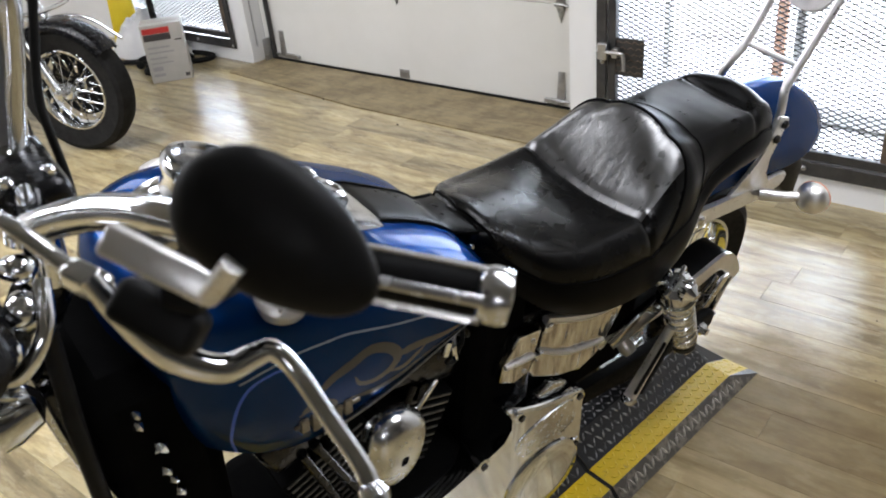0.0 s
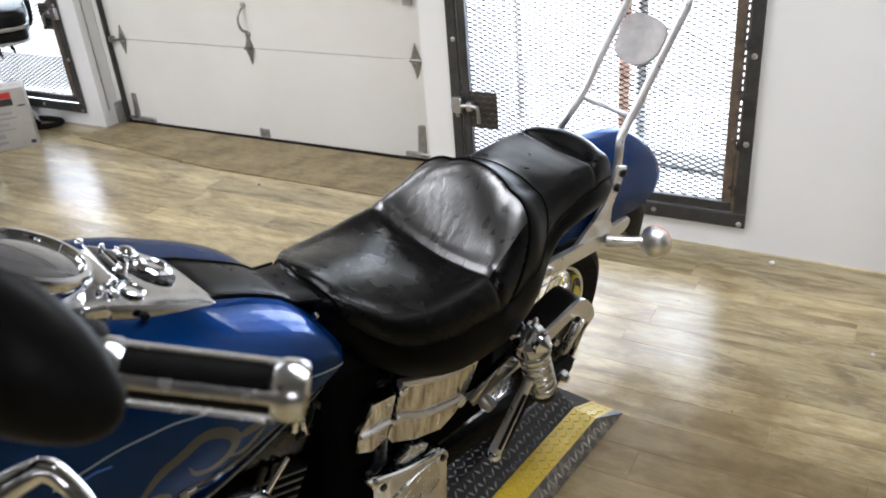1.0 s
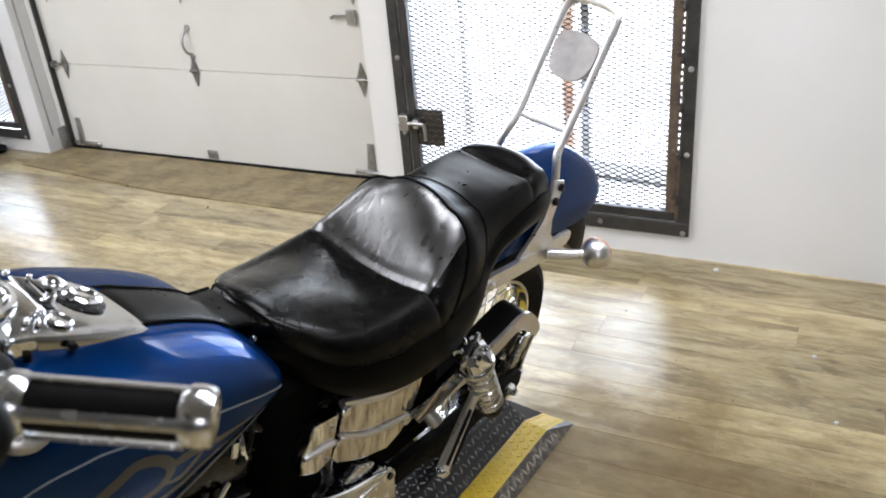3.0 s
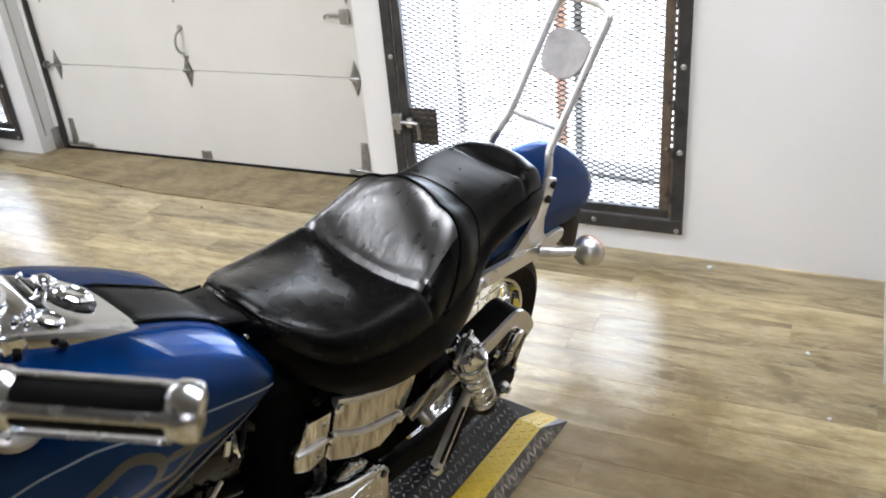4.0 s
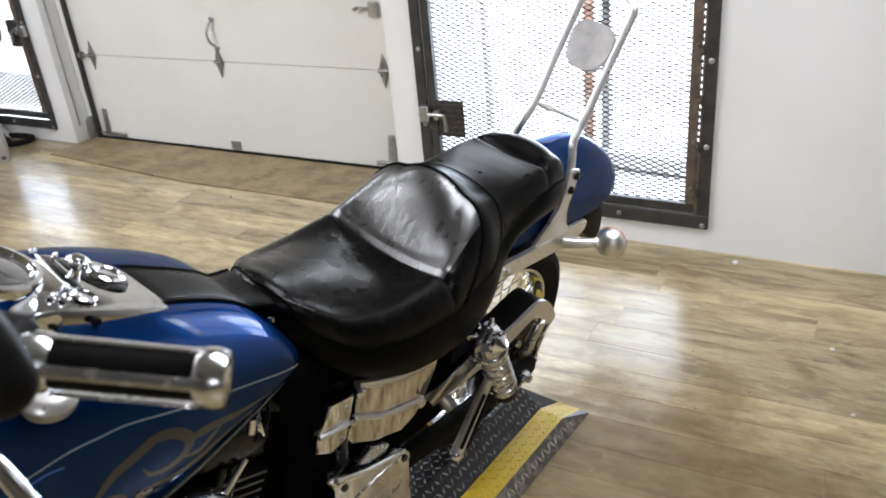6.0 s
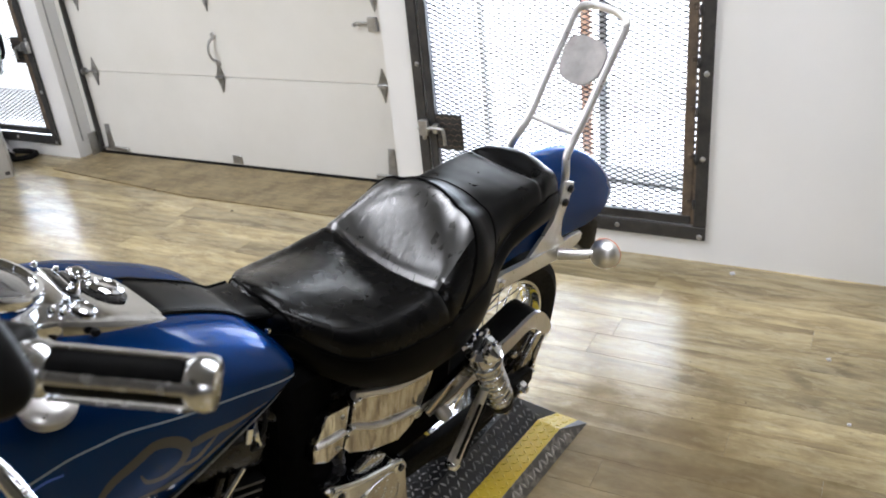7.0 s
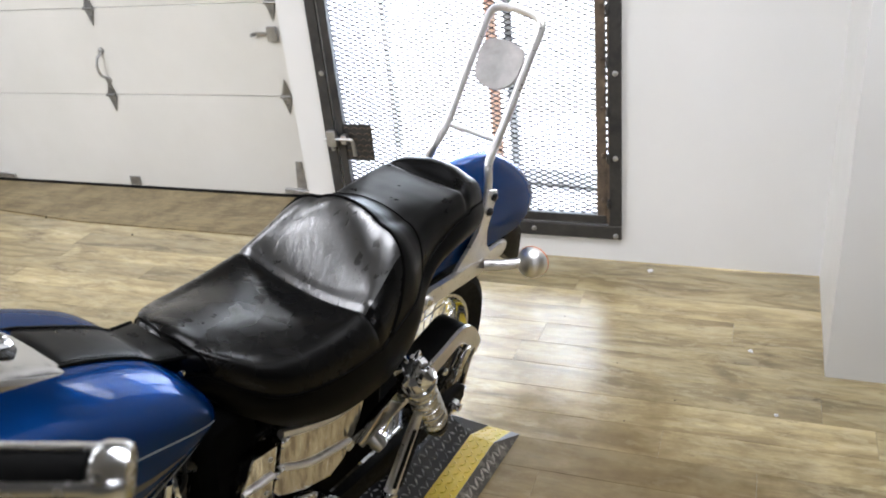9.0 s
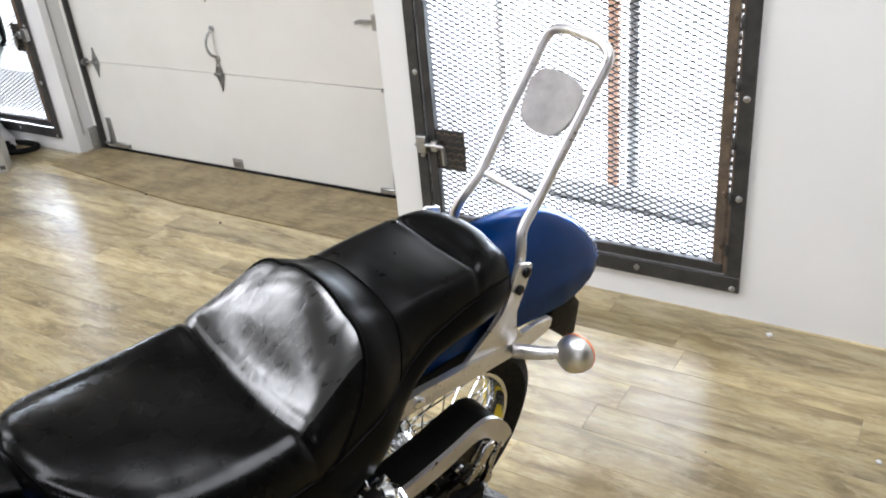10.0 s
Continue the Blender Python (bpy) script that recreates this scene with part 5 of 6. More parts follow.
rear = wheel(bike, (0.0, 0.0, 0.0), 0.314, 0.125, 0.226, 40, "rear_wheel", False)
rear.matrix_local = Matrix.Translation((0.065, 0.060, 0.318)) @ pose(0, 0, 0, 4.0, 0, 0)
FRONT = Vector((-1.745, 0.0, 0.345))
wheel(bike, FRONT, 0.338, 0.105, 0.250, 40, "front_wheel", True)

# -- belt, pulley, guard, swingarm
HUB = Vector((0.065, -0.050, 0.318))
bm = lathe([(0.060, -0.018), (0.118, -0.018), (0.121, -0.012), (0.121, 0.014), (0.118, 0.018), (0.060, 0.018)], Matrix.Translation(HUB) @ pose(0, 0, 0, 90), 64)
pul = part("drive_pulley", bm, BLACK_GLOSS, bike, "black rear belt pulley with chrome bolts")
for k in range(5):
    a = 2 * math.pi * k / 5 + 0.3
    part("pulley_bolt", lathe([(0.011, 0.0), (0.011, 0.006), (0.007, 0.010)], aim(HUB + Vector((0.072 * math.cos(a), -0.019, 0.072 * math.sin(a))), (0, -1, 0)), 10), CHROME, pul)
    part("pulley_spoke", box((-0.010, -0.003, -0.026), (0.010, 0.003, 0.026), 0.002, Matrix.Translation(HUB + Vector((0.092 * math.cos(a + 0.6), -0.0195, 0.092 * math.sin(a + 0.6)))) @ pose(0, 0, 0, 0, 90 - math.degrees(a + 0.6), 0)), SMOKED_CHROME, pul)
path = [(-0.62, 0.420)] + [(HUB.x + 0.124 * math.cos(t), HUB.z + 0.124 * math.sin(t)) for t in [radians(90 - 180 * k / 20) for k in range(21)]] + [(-0.62, 0.280)]
b_ob = part("drive_belt", grid_mesh([[Vector((x, y, z)) for y in (-0.064, -0.036)] for x, z in path]), RUBBER, bike, "black toothed drive belt")
b_ob.modifiers.new("thickness", "SOLIDIFY").thickness = 0.004
rim_line = [(p.x, p.y) for p in spline([(-0.30, 0.452, 0), (-0.19, 0.463, 0), (-0.107, 0.470, 0), (-0.033, 0.479, 0), (0.030, 0.490, 0), (0.085, 0.503, 0), (0.115, 0.503, 0), (0.142, 0.490, 0), (0.172, 0.457, 0), (0.191, 0.424, 0), (0.196, 0.406, 0)], 40)]
low_line = [(p.x, p.y) for p in spline([(-0.30, 0.414, 0), (-0.19, 0.424, 0), (-0.107, 0.431, 0), (-0.033, 0.437, 0), (0.026, 0.447, 0), (0.069, 0.460, 0), (0.098, 0.462, 0), (0.120, 0.451, 0), (0.147, 0.424, 0), (0.165, 0.398, 0), (0.172, 0.386, 0)], 40)]
part("belt_guard", add_plate(bmesh.new(), rim_line + low_line[::-1], -0.090, -0.081, 0.0025), BAR_CHROME, bike, "chrome upper belt guard")
b_top = part("belt_guard_top", grid_mesh([[Vector((x, y, z - 0.003)) for y in (-0.082, -0.014)] for x, z in rim_line]), BLACK_SATIN, bike, "black inner belt guard")
b_top.modifiers.new("thickness", "SOLIDIFY").thickness = 0.003
part("lower_guard", tube([(0.168, -0.088, 0.408), (0.150, -0.088, 0.380), (0.131, -0.088, 0.330), (0.108, -0.088, 0.276), (0.080, -0.088, 0.250)], [0.006, 0.007, 0.007, 0.007, 0.006], 8), SMOKED_CHROME, bike, "chrome lower belt deflector")
part("guard_bracket", plate([(0.062, 0.372), (0.078, 0.362), (0.134, 0.428), (0.128, 0.446), (0.108, 0.440)], -0.102, -0.094, 0.002), CHROME_SOFT, bike, "bright guard bracket")
for side, yy in ((-1, -0.098), (1, 0.205)):
    sw = part("swingarm", plate([(-0.60, 0.385), (-0.60, 0.335), (-0.10, 0.296), (0.095, 0.292), (0.110, 0.304), (0.110, 0.336), (0.095, 0.348), (-0.10, 0.356)], yy - 0.012, yy + 0.012, 0.006), ENGINE_BLACK, bike, "black rear swingarm")
    part("axle_nut", lathe([(0.016, 0.0), (0.016, 0.012), (0.012, 0.017), (0.010, 0.017), (0.010, 0.024)], aim((0.052, yy + side * 0.012, 0.322), (0, side, 0)), 6), CHROME_SOFT, sw, "axle nut")
    part("axle_adjuster", tube([(0.07, yy, 0.318), (0.125, yy, 0.318)], 0.006, 8), STEEL, sw)

# -- shocks
def shock(side):
    top, foot = Vector((-0.256, side * 0.192, 0.688)), Vector((-0.098, side * 0.163, 0.402))
    d = (foot - top).normalized()
    L = (foot - top).length
    fr = aim(top, d)
    s = part("shock_absorber", lathe([(0.020, 0.0), (0.032, 0.010), (0.034, 0.045), (0.031, 0.065), (0.022, 0.075)], fr, 24), CHROME, bike, "chrome rear shock with coil spring")
    coil = []
    for k in range(221):
        t = k / 220
        a = 2 * math.pi * 11.0 * t
        coil.append(fr @ Vector((0.0250 * math.cos(a), 0.0250 * math.sin(a), 0.078 + (L - 0.125) * t)))
    part("coil_spring", tube(coil, 0.0068, 8, straight=True), CHROME_SOFT, s, "chrome coil spring")
    part("damper_body", lathe([(0.019, 0.05), (0.019, L - 0.03), (0.028, L - 0.03), (0.028, L - 0.012), (0.014, L)], fr, 20), BLACK_SATIN, s)
    part("lower_eye", lathe([(0.018, -0.018), (0.018, 0.018)], aim(foot, (0, 1, 0)), 16), CHROME_SOFT, s)
    for k in range(6):
        part("preload_tab", box((-0.004, 0.014, -0.012), (0.004, 0.036, 0.008), 0.002, fr @ pose(0, 0, 0.006, 0, 0, 60 * k)), CHROME, s)
    part("preload_ring", tube([fr @ Vector((0.034 * math.cos(a), 0.034 * math.sin(a), 0.060)) for a in [2 * math.pi * k / 24 for k in range(24)]], 0.005, 8, None, True, True), CHROME, s)
    part("upper_bolt", lathe([(0.021, 0.0), (0.021, 0.008), (0.014, 0.014), (0.006, 0.022)], aim(top + Vector((0, side * 0.028, -0.004)), (0, side, 0)), 18), CHROME, s)
    return s


shock(-1)
shock(1)

# -- passenger pegs folded on their brackets
for side in (-1, 1):
    pg = part("passenger_peg", tube([(-0.204, side * 0.182, 0.530), (-0.290, side * 0.184, 0.378)], [0.010, 0.0135], 14, 4), BAR_CHROME, bike, "folded chrome passenger footpeg with rubber rings")
    part("peg_end", lathe([(0.0145, -0.004), (0.017, 0.003), (0.014, 0.012), (0.004, 0.016)], aim((-0.290, side * 0.184, 0.378), (-0.5, side * 0.06, -0.85)), 16), CHROME, pg)
    d = (Vector((-0.290, side * 0.184, 0.378)) - Vector((-0.204, side * 0.182, 0.530)))
    for off in (-0.0105, 0.0105):
        part("peg_rubber", tube([Vector((-0.218, side * 0.187, 0.504)) + Vector((off, side * 0.006, off * -0.6)), Vector((-0.280, side * 0.189, 0.394)) + Vector((off, side * 0.006, off * -0.6))], 0.004, 8, 2), RUBBER, pg)
    part("peg_bracket", plate([(-0.190, 0.575), (-0.215, 0.560), (-0.262, 0.536), (-0.345, 0.530), (-0.360, 0.556), (-0.290, 0.584), (-0.200, 0.610)], side * 0.138, side * 0.156, 0.005), SMOKED_CHROME, pg)
    part("bracket_stub", lathe([(0.014, 0.0), (0.017, 0.02), (0.013, 0.034)], aim((-0.290, side * 0.130, 0.505), (0.1, side * 0.6, -0.4)), 14), ALLOY, pg)

# -- chrome side covers under the seat
def side_cover(outline, y0, y1, label, rib):
    c = part("side_cover", plate(outline, y0, y1, 0.004, None, 2), COVER_CHROME, bike, label, smooth=False)
    part("cover_rib", tube(rib, 0.0046, 8), BAR_CHROME, c)
    return c


main = [(-0.532, 0.706), (-0.476, 0.675), (-0.417, 0.650), (-0.354, 0.638), (-0.316, 0.640), (-0.334, 0.594), (-0.354, 0.548), (-0.376, 0.518), (-0.414, 0.504), (-0.484, 0.532), (-0.545, 0.568), (-0.555, 0.586), (-0.541, 0.645)]
cv = side_cover(main, -0.137, -0.112, "large polished chrome battery cover", [(-0.546, -0.139, 0.640), (-0.475, -0.140, 0.592), (-0.420, -0.140, 0.572), (-0.362, -0.138, 0.556)])
part("cover_lip", tube([(-0.534, -0.134, 0.706), (-0.476, -0.135, 0.677), (-0.417, -0.135, 0.652), (-0.354, -0.135, 0.641), (-0.318, -0.133, 0.642)], 0.0078, 8), BAR_CHROME, cv)
part("cover_latch", lathe([(0.013, 0.0), (0.013, 0.004), (0.008, 0.006)], aim((-0.362, -0.137, 0.545), (0, -1, 0)), 16), CHROME_SOFT, cv)
for x, z in ((-0.532, 0.692), (-0.546, 0.632)):
    part("cover_clip", box((x - 0.010, -0.146, z - 0.010), (x + 0.010, -0.132, z + 0.008), 0.003), CHROME, cv)
front = [(-0.548, 0.697), (-0.600, 0.706), (-0.615, 0.680), (-0.629, 0.651), (-0.633, 0.614), (-0.601, 0.592), (-0.564, 0.600), (-0.560, 0.640)]
cv2 = side_cover(front, -0.142, -0.114, "small polished chrome front cover", [(-0.630, -0.144, 0.654), (-0.598, -0.145, 0.648), (-0.562, -0.144, 0.642)])
for x, z in ((-0.566, 0.680), (-0.578, 0.612)):
    part("cover_screw", lathe([(0.004, 0.0), (0.004, 0.002)], aim((x, -0.142, z), (0, -1, 0)), 10), STEEL, cv2)

# -- frame, battery box, engine; plain boxes fill the gaps with shade painted as black
fr_ob = part("frame", tube([(-0.20, -0.10, 0.66), (-0.60, -0.09, 0.70), (-0.75, -0.06, 0.76), (-1.15, -0.03, 0.90), (-1.27, 0.0, 0.95)], 0.016, 10), BLACK_GLOSS, bike, "black tubular frame")
for pts in ([(-0.20, 0.10, 0.66), (-0.60, 0.09, 0.70), (-0.75, 0.06, 0.76), (-1.15, 0.03, 0.90), (-1.27, 0.0, 0.95)],
            [(-1.27, -0.02, 0.93), (-1.22, -0.07, 0.60), (-1.16, -0.12, 0.28), (-1.05, -0.13, 0.22), (-0.60, -0.13, 0.22), (-0.56, -0.12, 0.40), (-0.55, -0.10, 0.68)],
            [(-1.27, 0.02, 0.93), (-1.22, 0.07, 0.60), (-1.16, 0.12, 0.28), (-1.05, 0.13, 0.22), (-0.60, 0.13, 0.22), (-0.56, 0.12, 0.40), (-0.55, 0.10, 0.68)]):
    part("frame_tube", tube(pts, 0.017, 10), BLACK_GLOSS, fr_ob)
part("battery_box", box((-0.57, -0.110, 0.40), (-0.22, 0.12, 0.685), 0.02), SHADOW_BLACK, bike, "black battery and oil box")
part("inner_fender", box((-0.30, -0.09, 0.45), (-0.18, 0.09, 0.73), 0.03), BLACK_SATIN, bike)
part("tank_gap_filler", add_box(box((-0.80, -0.05, 0.40), (-0.66, 0.115, 0.800), 0.02), (-0.67, -0.115, 0.40), (-0.55, 0.115, 0.800), 0.02), SHADOW_BLACK, bike, "plain black filler boxes for the shade under the tank")
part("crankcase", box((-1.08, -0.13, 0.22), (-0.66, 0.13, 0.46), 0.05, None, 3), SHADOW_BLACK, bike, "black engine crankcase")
for cx, lean in ((-0.76, 22), (-0.97, -22)):
    base_m = Matrix.Translation((-0.865, 0, 0.40)) @ pose(0, 0, 0, 0, lean, 0)
    cyl = part("cylinder", box((-0.055, -0.065, 0.0), (0.055, 0.065, 0.27), 0.01, base_m), ENGINE_BLACK, bike, "black finned cylinder")
    for k in range(11):
        part("fin", box((-0.082, -0.095, 0.06 + 0.018 * k), (0.082, 0.095, 0.067 + 0.018 * k), 0.003, base_m), ENGINE_BLACK, cyl)
        part("fin_edge", box((-0.074, -0.0975, 0.0615 + 0.018 * k), (0.074, -0.0953, 0.0655 + 0.018 * k), 0.0, base_m), FIN_EDGE, cyl, "worn bare fin edge")
    part("rocker_box", box((-0.075, -0.09, 0.265), (0.075, 0.09, 0.345), 0.02, base_m, 3), BLACK_GLOSS, cyl)
    for sx in (-0.04, 0.0):
        part("pushrod_tube", tube([base_m @ Vector((sx, -0.105, -0.02)), base_m @ Vector((sx * 0.6, -0.09, 0.28))], 0.009, 10, 2), BLACK_GLOSS, cyl)
# horn cover between the cylinders
horn = rounded([(-0.052, 0.06), (-0.02, 0.088), (0.022, 0.084), (0.05, 0.05), (0.052, -0.02), (0.03, -0.075), (-0.01, -0.088), (-0.042, -0.06), (-0.054, 0.0)], 4)
hm = Matrix.Translation((-0.888, -0.185, 0.690)) @ pose(0, 0, 0, 0, 14, 0)
dome = [[hm @ Vector((x * 0.95 * c, y, z * 0.82 * c - 0.006)) for x, z in horn] for c, y in [(0.93, 0.024), (1.0, 0.012)] + [(math.cos(a) ** 0.6, 0.008 - 0.036 * math.sin(a)) for a in [radians(8 * k) for k in range(12)]]]
part("horn_cover", grid_mesh(dome, True), CHROME_SOFT, bike, "chrome horn cover", angle=80)
part("horn_stay", tube([(-0.845, -0.15, 0.665), (-0.76, -0.12, 0.690)], 0.005, 8), CHROME, bike)
part("shift_rod", tube([(-1.02, -0.19, 0.50), (-0.90, -0.20, 0.55)], 0.004, 8), CHROME, bike)
# primary drive cover with derby and inspection shapes
prim = rounded([(-0.412, 0.414), (-0.416, 0.450), (-0.428, 0.476), (-0.440, 0.484), (-0.473, 0.489), (-0.535, 0.507), (-0.608, 0.540), (-0.618, 0.530), (-0.594, 0.487), (-0.639, 0.452), (-0.690, 0.440), (-0.760, 0.418), (-0.88, 0.405), (-0.99, 0.38), (-1.04, 0.32), (-1.03, 0.23), (-0.95, 0.175), (-0.78, 0.165), (-0.58, 0.165), (-0.45, 0.180), (-0.395, 0.230), (-0.402, 0.330)], 3)
pr = part("primary_cover", plate(prim, -0.160, -0.100, 0.012, None, 4), CHROME, bike, "polished chrome primary drive cover")
part("derby_cover", lathe([(0.098, 0.0), (0.100, 0.006), (0.092, 0.012), (0.06, 0.016), (0.004, 0.017)], aim((-0.500, -0.158, 0.255), (0, -1, 0)), 48), CHROME, pr, "round chrome derby cover")
part("inspection_cover", plate(rounded([(-0.86, 0.35), (-0.77, 0.37), (-0.71, 0.33), (-0.73, 0.27), (-0.84, 0.26), (-0.89, 0.30)], 4), -0.171, -0.155, 0.005), CHROME, pr)
part("cover_recess", plate(rounded([(-0.585, 0.440), (-0.470, 0.470), (-0.440, 0.440), (-0.438, 0.385), (-0.520, 0.365), (-0.575, 0.385)], 4), -0.1625, -0.150, 0.002), CHROME_SOFT, pr)
for x, z in ((-0.432, 0.462), (-0.590, 0.512), (-0.672, 0.436), (-0.84, 0.402), (-0.97, 0.375), (-0.412, 0.30), (-0.45, 0.195), (-0.67, 0.18), (-0.87, 0.18)):
    b = part("cover_boss", lathe([(0.015, -0.02), (0.015, 0.003), (0.011, 0.005)], aim((x, -0.158, z), (0, -1, 0)), 16), CHROME, pr)
    part("boss_bolt", lathe([(0.008, 0.0), (0.008, 0.004)], aim((x, -0.163, z), (0, -1, 0)), 6), BLACK_GLOSS, b)
part("primary_rim", tube([(-0.418, -0.158, 0.450), (-0.430, -0.159, 0.474), (-0.473, -0.159, 0.487), (-0.535, -0.159, 0.505), (-0.606, -0.159, 0.537)], 0.006, 8), CHROME, pr)
part("shift_bracket", plate([(-0.540, 0.520), (-0.500, 0.532), (-0.462, 0.512), (-0.470, 0.498), (-0.520, 0.505)], -0.150, -0.130, 0.003), CHROME_SOFT, pr, "bright bracket above the cover")
# side stand, floorboards
part("side_stand", tube([(-1.00, -0.12, 0.24), (-0.90, -0.24, 0.12), (-0.84, -0.34, -0.06)], 0.012, 10), BLACK_GLOSS, bike, "black side stand")
part("wiring", tube([(-0.70, -0.10, 0.79), (-0.72, -0.13, 0.76), (-0.74, -0.12, 0.72), (-0.71, -0.11, 0.70)], 0.004, 8), BLACK_SATIN, bike)
bm = bmesh.new()
add_tube(bm, [(-0.735, -0.125, 0.785), (-0.742, -0.138, 0.765), (-0.736, -0.135, 0.74)], 0.005, 8)
add_lathe(bm, [(0.007, -0.014), (0.007, 0.014)], aim((-0.752, -0.132, 0.77), (0.2, 0, 1)), 10)
part("cable_ferrule", bm, CHROME, bike)

# -- front end: forks, headlamp, handlebar
part("steering_head", lathe([(0.032, -0.10), (0.032, 0.10)], aim((-1.275, 0, 1.00), (0.52, 0, 0.85)), 20), BLACK_GLOSS, bike)
for side in (-1, 1):
    fk = part("fork_tube", tube([(-1.345, side * 0.115, 1.110), (-1.56, side * 0.115, 0.72)], 0.0245, 16, 2), CHROME, bike, "chrome fork tube")
    part("fork_slider", tube([(-1.53, side * 0.115, 0.775), (-1.745, side * 0.115, 0.345)], [0.034, 0.031], 16, 2), CHROME_SOFT, fk)
    part("fork_cap", lathe([(0.028, -0.01), (0.028, 0.010), (0.018, 0.018)], aim((-1.342, side * 0.115, 1.115), (0.5, 0, 0.86)), 18), CHROME, fk)
part("upper_yoke", plate(rounded([(-0.15, -0.035), (0.15, -0.035), (0.15, 0.035), (0.06, 0.045), (-0.06, 0.045), (-0.15, 0.035)], 3), -0.014, 0.014, 0.005, Matrix.Translation((-1.335, 0, 1.10)) @ pose(0, 0, 0, 90 - 0, 0, 90) @ pose(0, 0, 0, -30, 0, 0)), BLACK_GLOSS, bike, "black fork yoke")
part("lower_yoke", box((-1.49, -0.15, 0.885), (-1.40, 0.15, 0.925), 0.012, None, 2), BLACK_GLOSS, bike)
hl = part("headlamp", lathe([(0.020, -0.13), (0.060, -0.11), (0.085, -0.06), (0.092, 0.0), (0.095, 0.012)], aim((-1.56, 0, 0.985), (-1, 0, -0.05)), 36), CHROME, bike, "chrome headlamp bucket")
part("headlamp_lens", lathe([(0.090, 0.010), (0.06, 0.022), (0.002, 0.026)], aim((-1.56, 0, 0.985), (-1, 0, -0.05)), 36), ALLOY, hl)
for side in (-1, 1):
    fs = part("front_signal", lathe([(0.008, -0.036), (0.026, -0.026), (0.034, 0.0), (0.036, 0.016)], aim((-1.325, side * 0.120, 1.018), (-1, 0, -0.1)), 24), CHROME, bike, "chrome front turn signal")
    part("signal_stem", tube([(-1.35, side * 0.06, 1.01), (-1.345, side * 0.10, 1.015)], 0.009, 10), CHROME, fs)
# risers and handlebar
risers = part("riser_clamp", box((-1.262, -0.062, 1.160), (-1.188, 0.062, 1.222), 0.016, None, 3), BLACK_GLOSS, bike, "black riser clamp")
for y in (-0.040, 0.040):
    part("riser", lathe([(0.022, 0.0), (0.019, 0.08)], aim((-1.235, y, 1.10), (0.1, 0, 1)), 18), CHROME, risers)
    for dx in (-0.02, 0.02):
        part("clamp_bolt", lathe([(0.007, 0.0), (0.007, 0.008), (0.004, 0.010)], aim((-1.224 + dx, y, 1.220), (0, 0, 1)), 10), CHROME, risers)
LEFT_BAR = [(-1.224, 0.0, 1.204), (-1.232, -0.05, 1.208), (-1.242, -0.11, 1.226), (-1.251, -0.172, 1.259), (-1.233, -0.210, 1.285), (-1.209, -0.254, 1.308), (-1.184, -0.314, 1.328), (-1.148, -0.385, 1.334), (-1.120, -0.430, 1.334)]
RIGHT_BAR = [(-1.224, 0.0, 1.204), (-1.222, 0.022, 1.210), (-1.210, 0.036, 1.250), (-1.190, 0.045, 1.320), (-1.176, 0.055, 1.390), (-1.170, 0.100, 1.430), (-1.140, 0.24, 1.43), (-1.08, 0.35, 1.41), (-1.02, 0.42, 1.40)]
hb = part("handlebar", tube(LEFT_BAR, 0.0150, 18, 60), CHROME, bike, "thick chrome handlebar")
part("handlebar_right", tube(RIGHT_BAR, 0.0155, 18, 60), CHROME, hb)


def grip(side, inner, outer):
    a, b = Vector(inner), Vector(outer)
    d = b - a
    L = d.length
    f = aim(a, d)
    g = part("grip", lathe([(0.0165, 0.0), (0.0165, L - 0.02)], f, 24), ENGINE_BLACK, hb, "chrome and rubber handgrip")
    part("grip_collar", lathe([(0.018, -0.012), (0.0205, -0.006), (0.0205, 0.006), (0.0175, 0.012)], f, 24), CHROME_SOFT, g)
    part("grip_cap", lathe([(0.0175, L - 0.018), (0.0205, L - 0.013), (0.0205, L - 0.004), (0.0185, L + 0.002), (0.004, L + 0.004)], f, 24), CHROME_SOFT, g, "chrome grip end cap")
    for k in range(4):
        ang = 2 * math.pi * k / 4 + 1.135
        bm = bmesh.new()
        rows = []
        for i in range(13):
            u = 0.010 + (L - 0.026) * i / 12
            half = 0.24
            rows.append([f @ Vector(((0.0188) * math.cos(ang + half * s), (0.0188) * math.sin(ang + half * s), u)) for s in (-1, -0.5, 0, 0.5, 1)])
        ob = part("grip_rail", grid_mesh(rows), CHROME_SOFT, g, "satin chrome grip rail")
        ob.modifiers.new("thickness", "SOLIDIFY").thickness = 0.003
    return g


grip(-1, (-1.120, -0.430, 1.334), (-1.040, -0.521, 1.327))
grip(1, (-1.02, 0.42, 1.40), (-0.94, 0.51, 1.385))
# left controls: switch housing, clutch perch, lever, mirror
def strut_box(p, q, w, h, bevel, up_hint=(0, 0, 1)):
    """A bevelled bar from p to q."""
    p, q = Vector(p), Vector(q)
    d = (q - p).normalized()
    side = d.cross(Vector(up_hint)).normalized()
    up = side.cross(d)
    m = Matrix((d, side, up)).transposed().to_4x4()
    m.translation = (p + q) / 2
    L = (q - p).length / 2
    return box((-L, -w / 2, -h / 2), (L, w / 2, h / 2), bevel, m, 3)


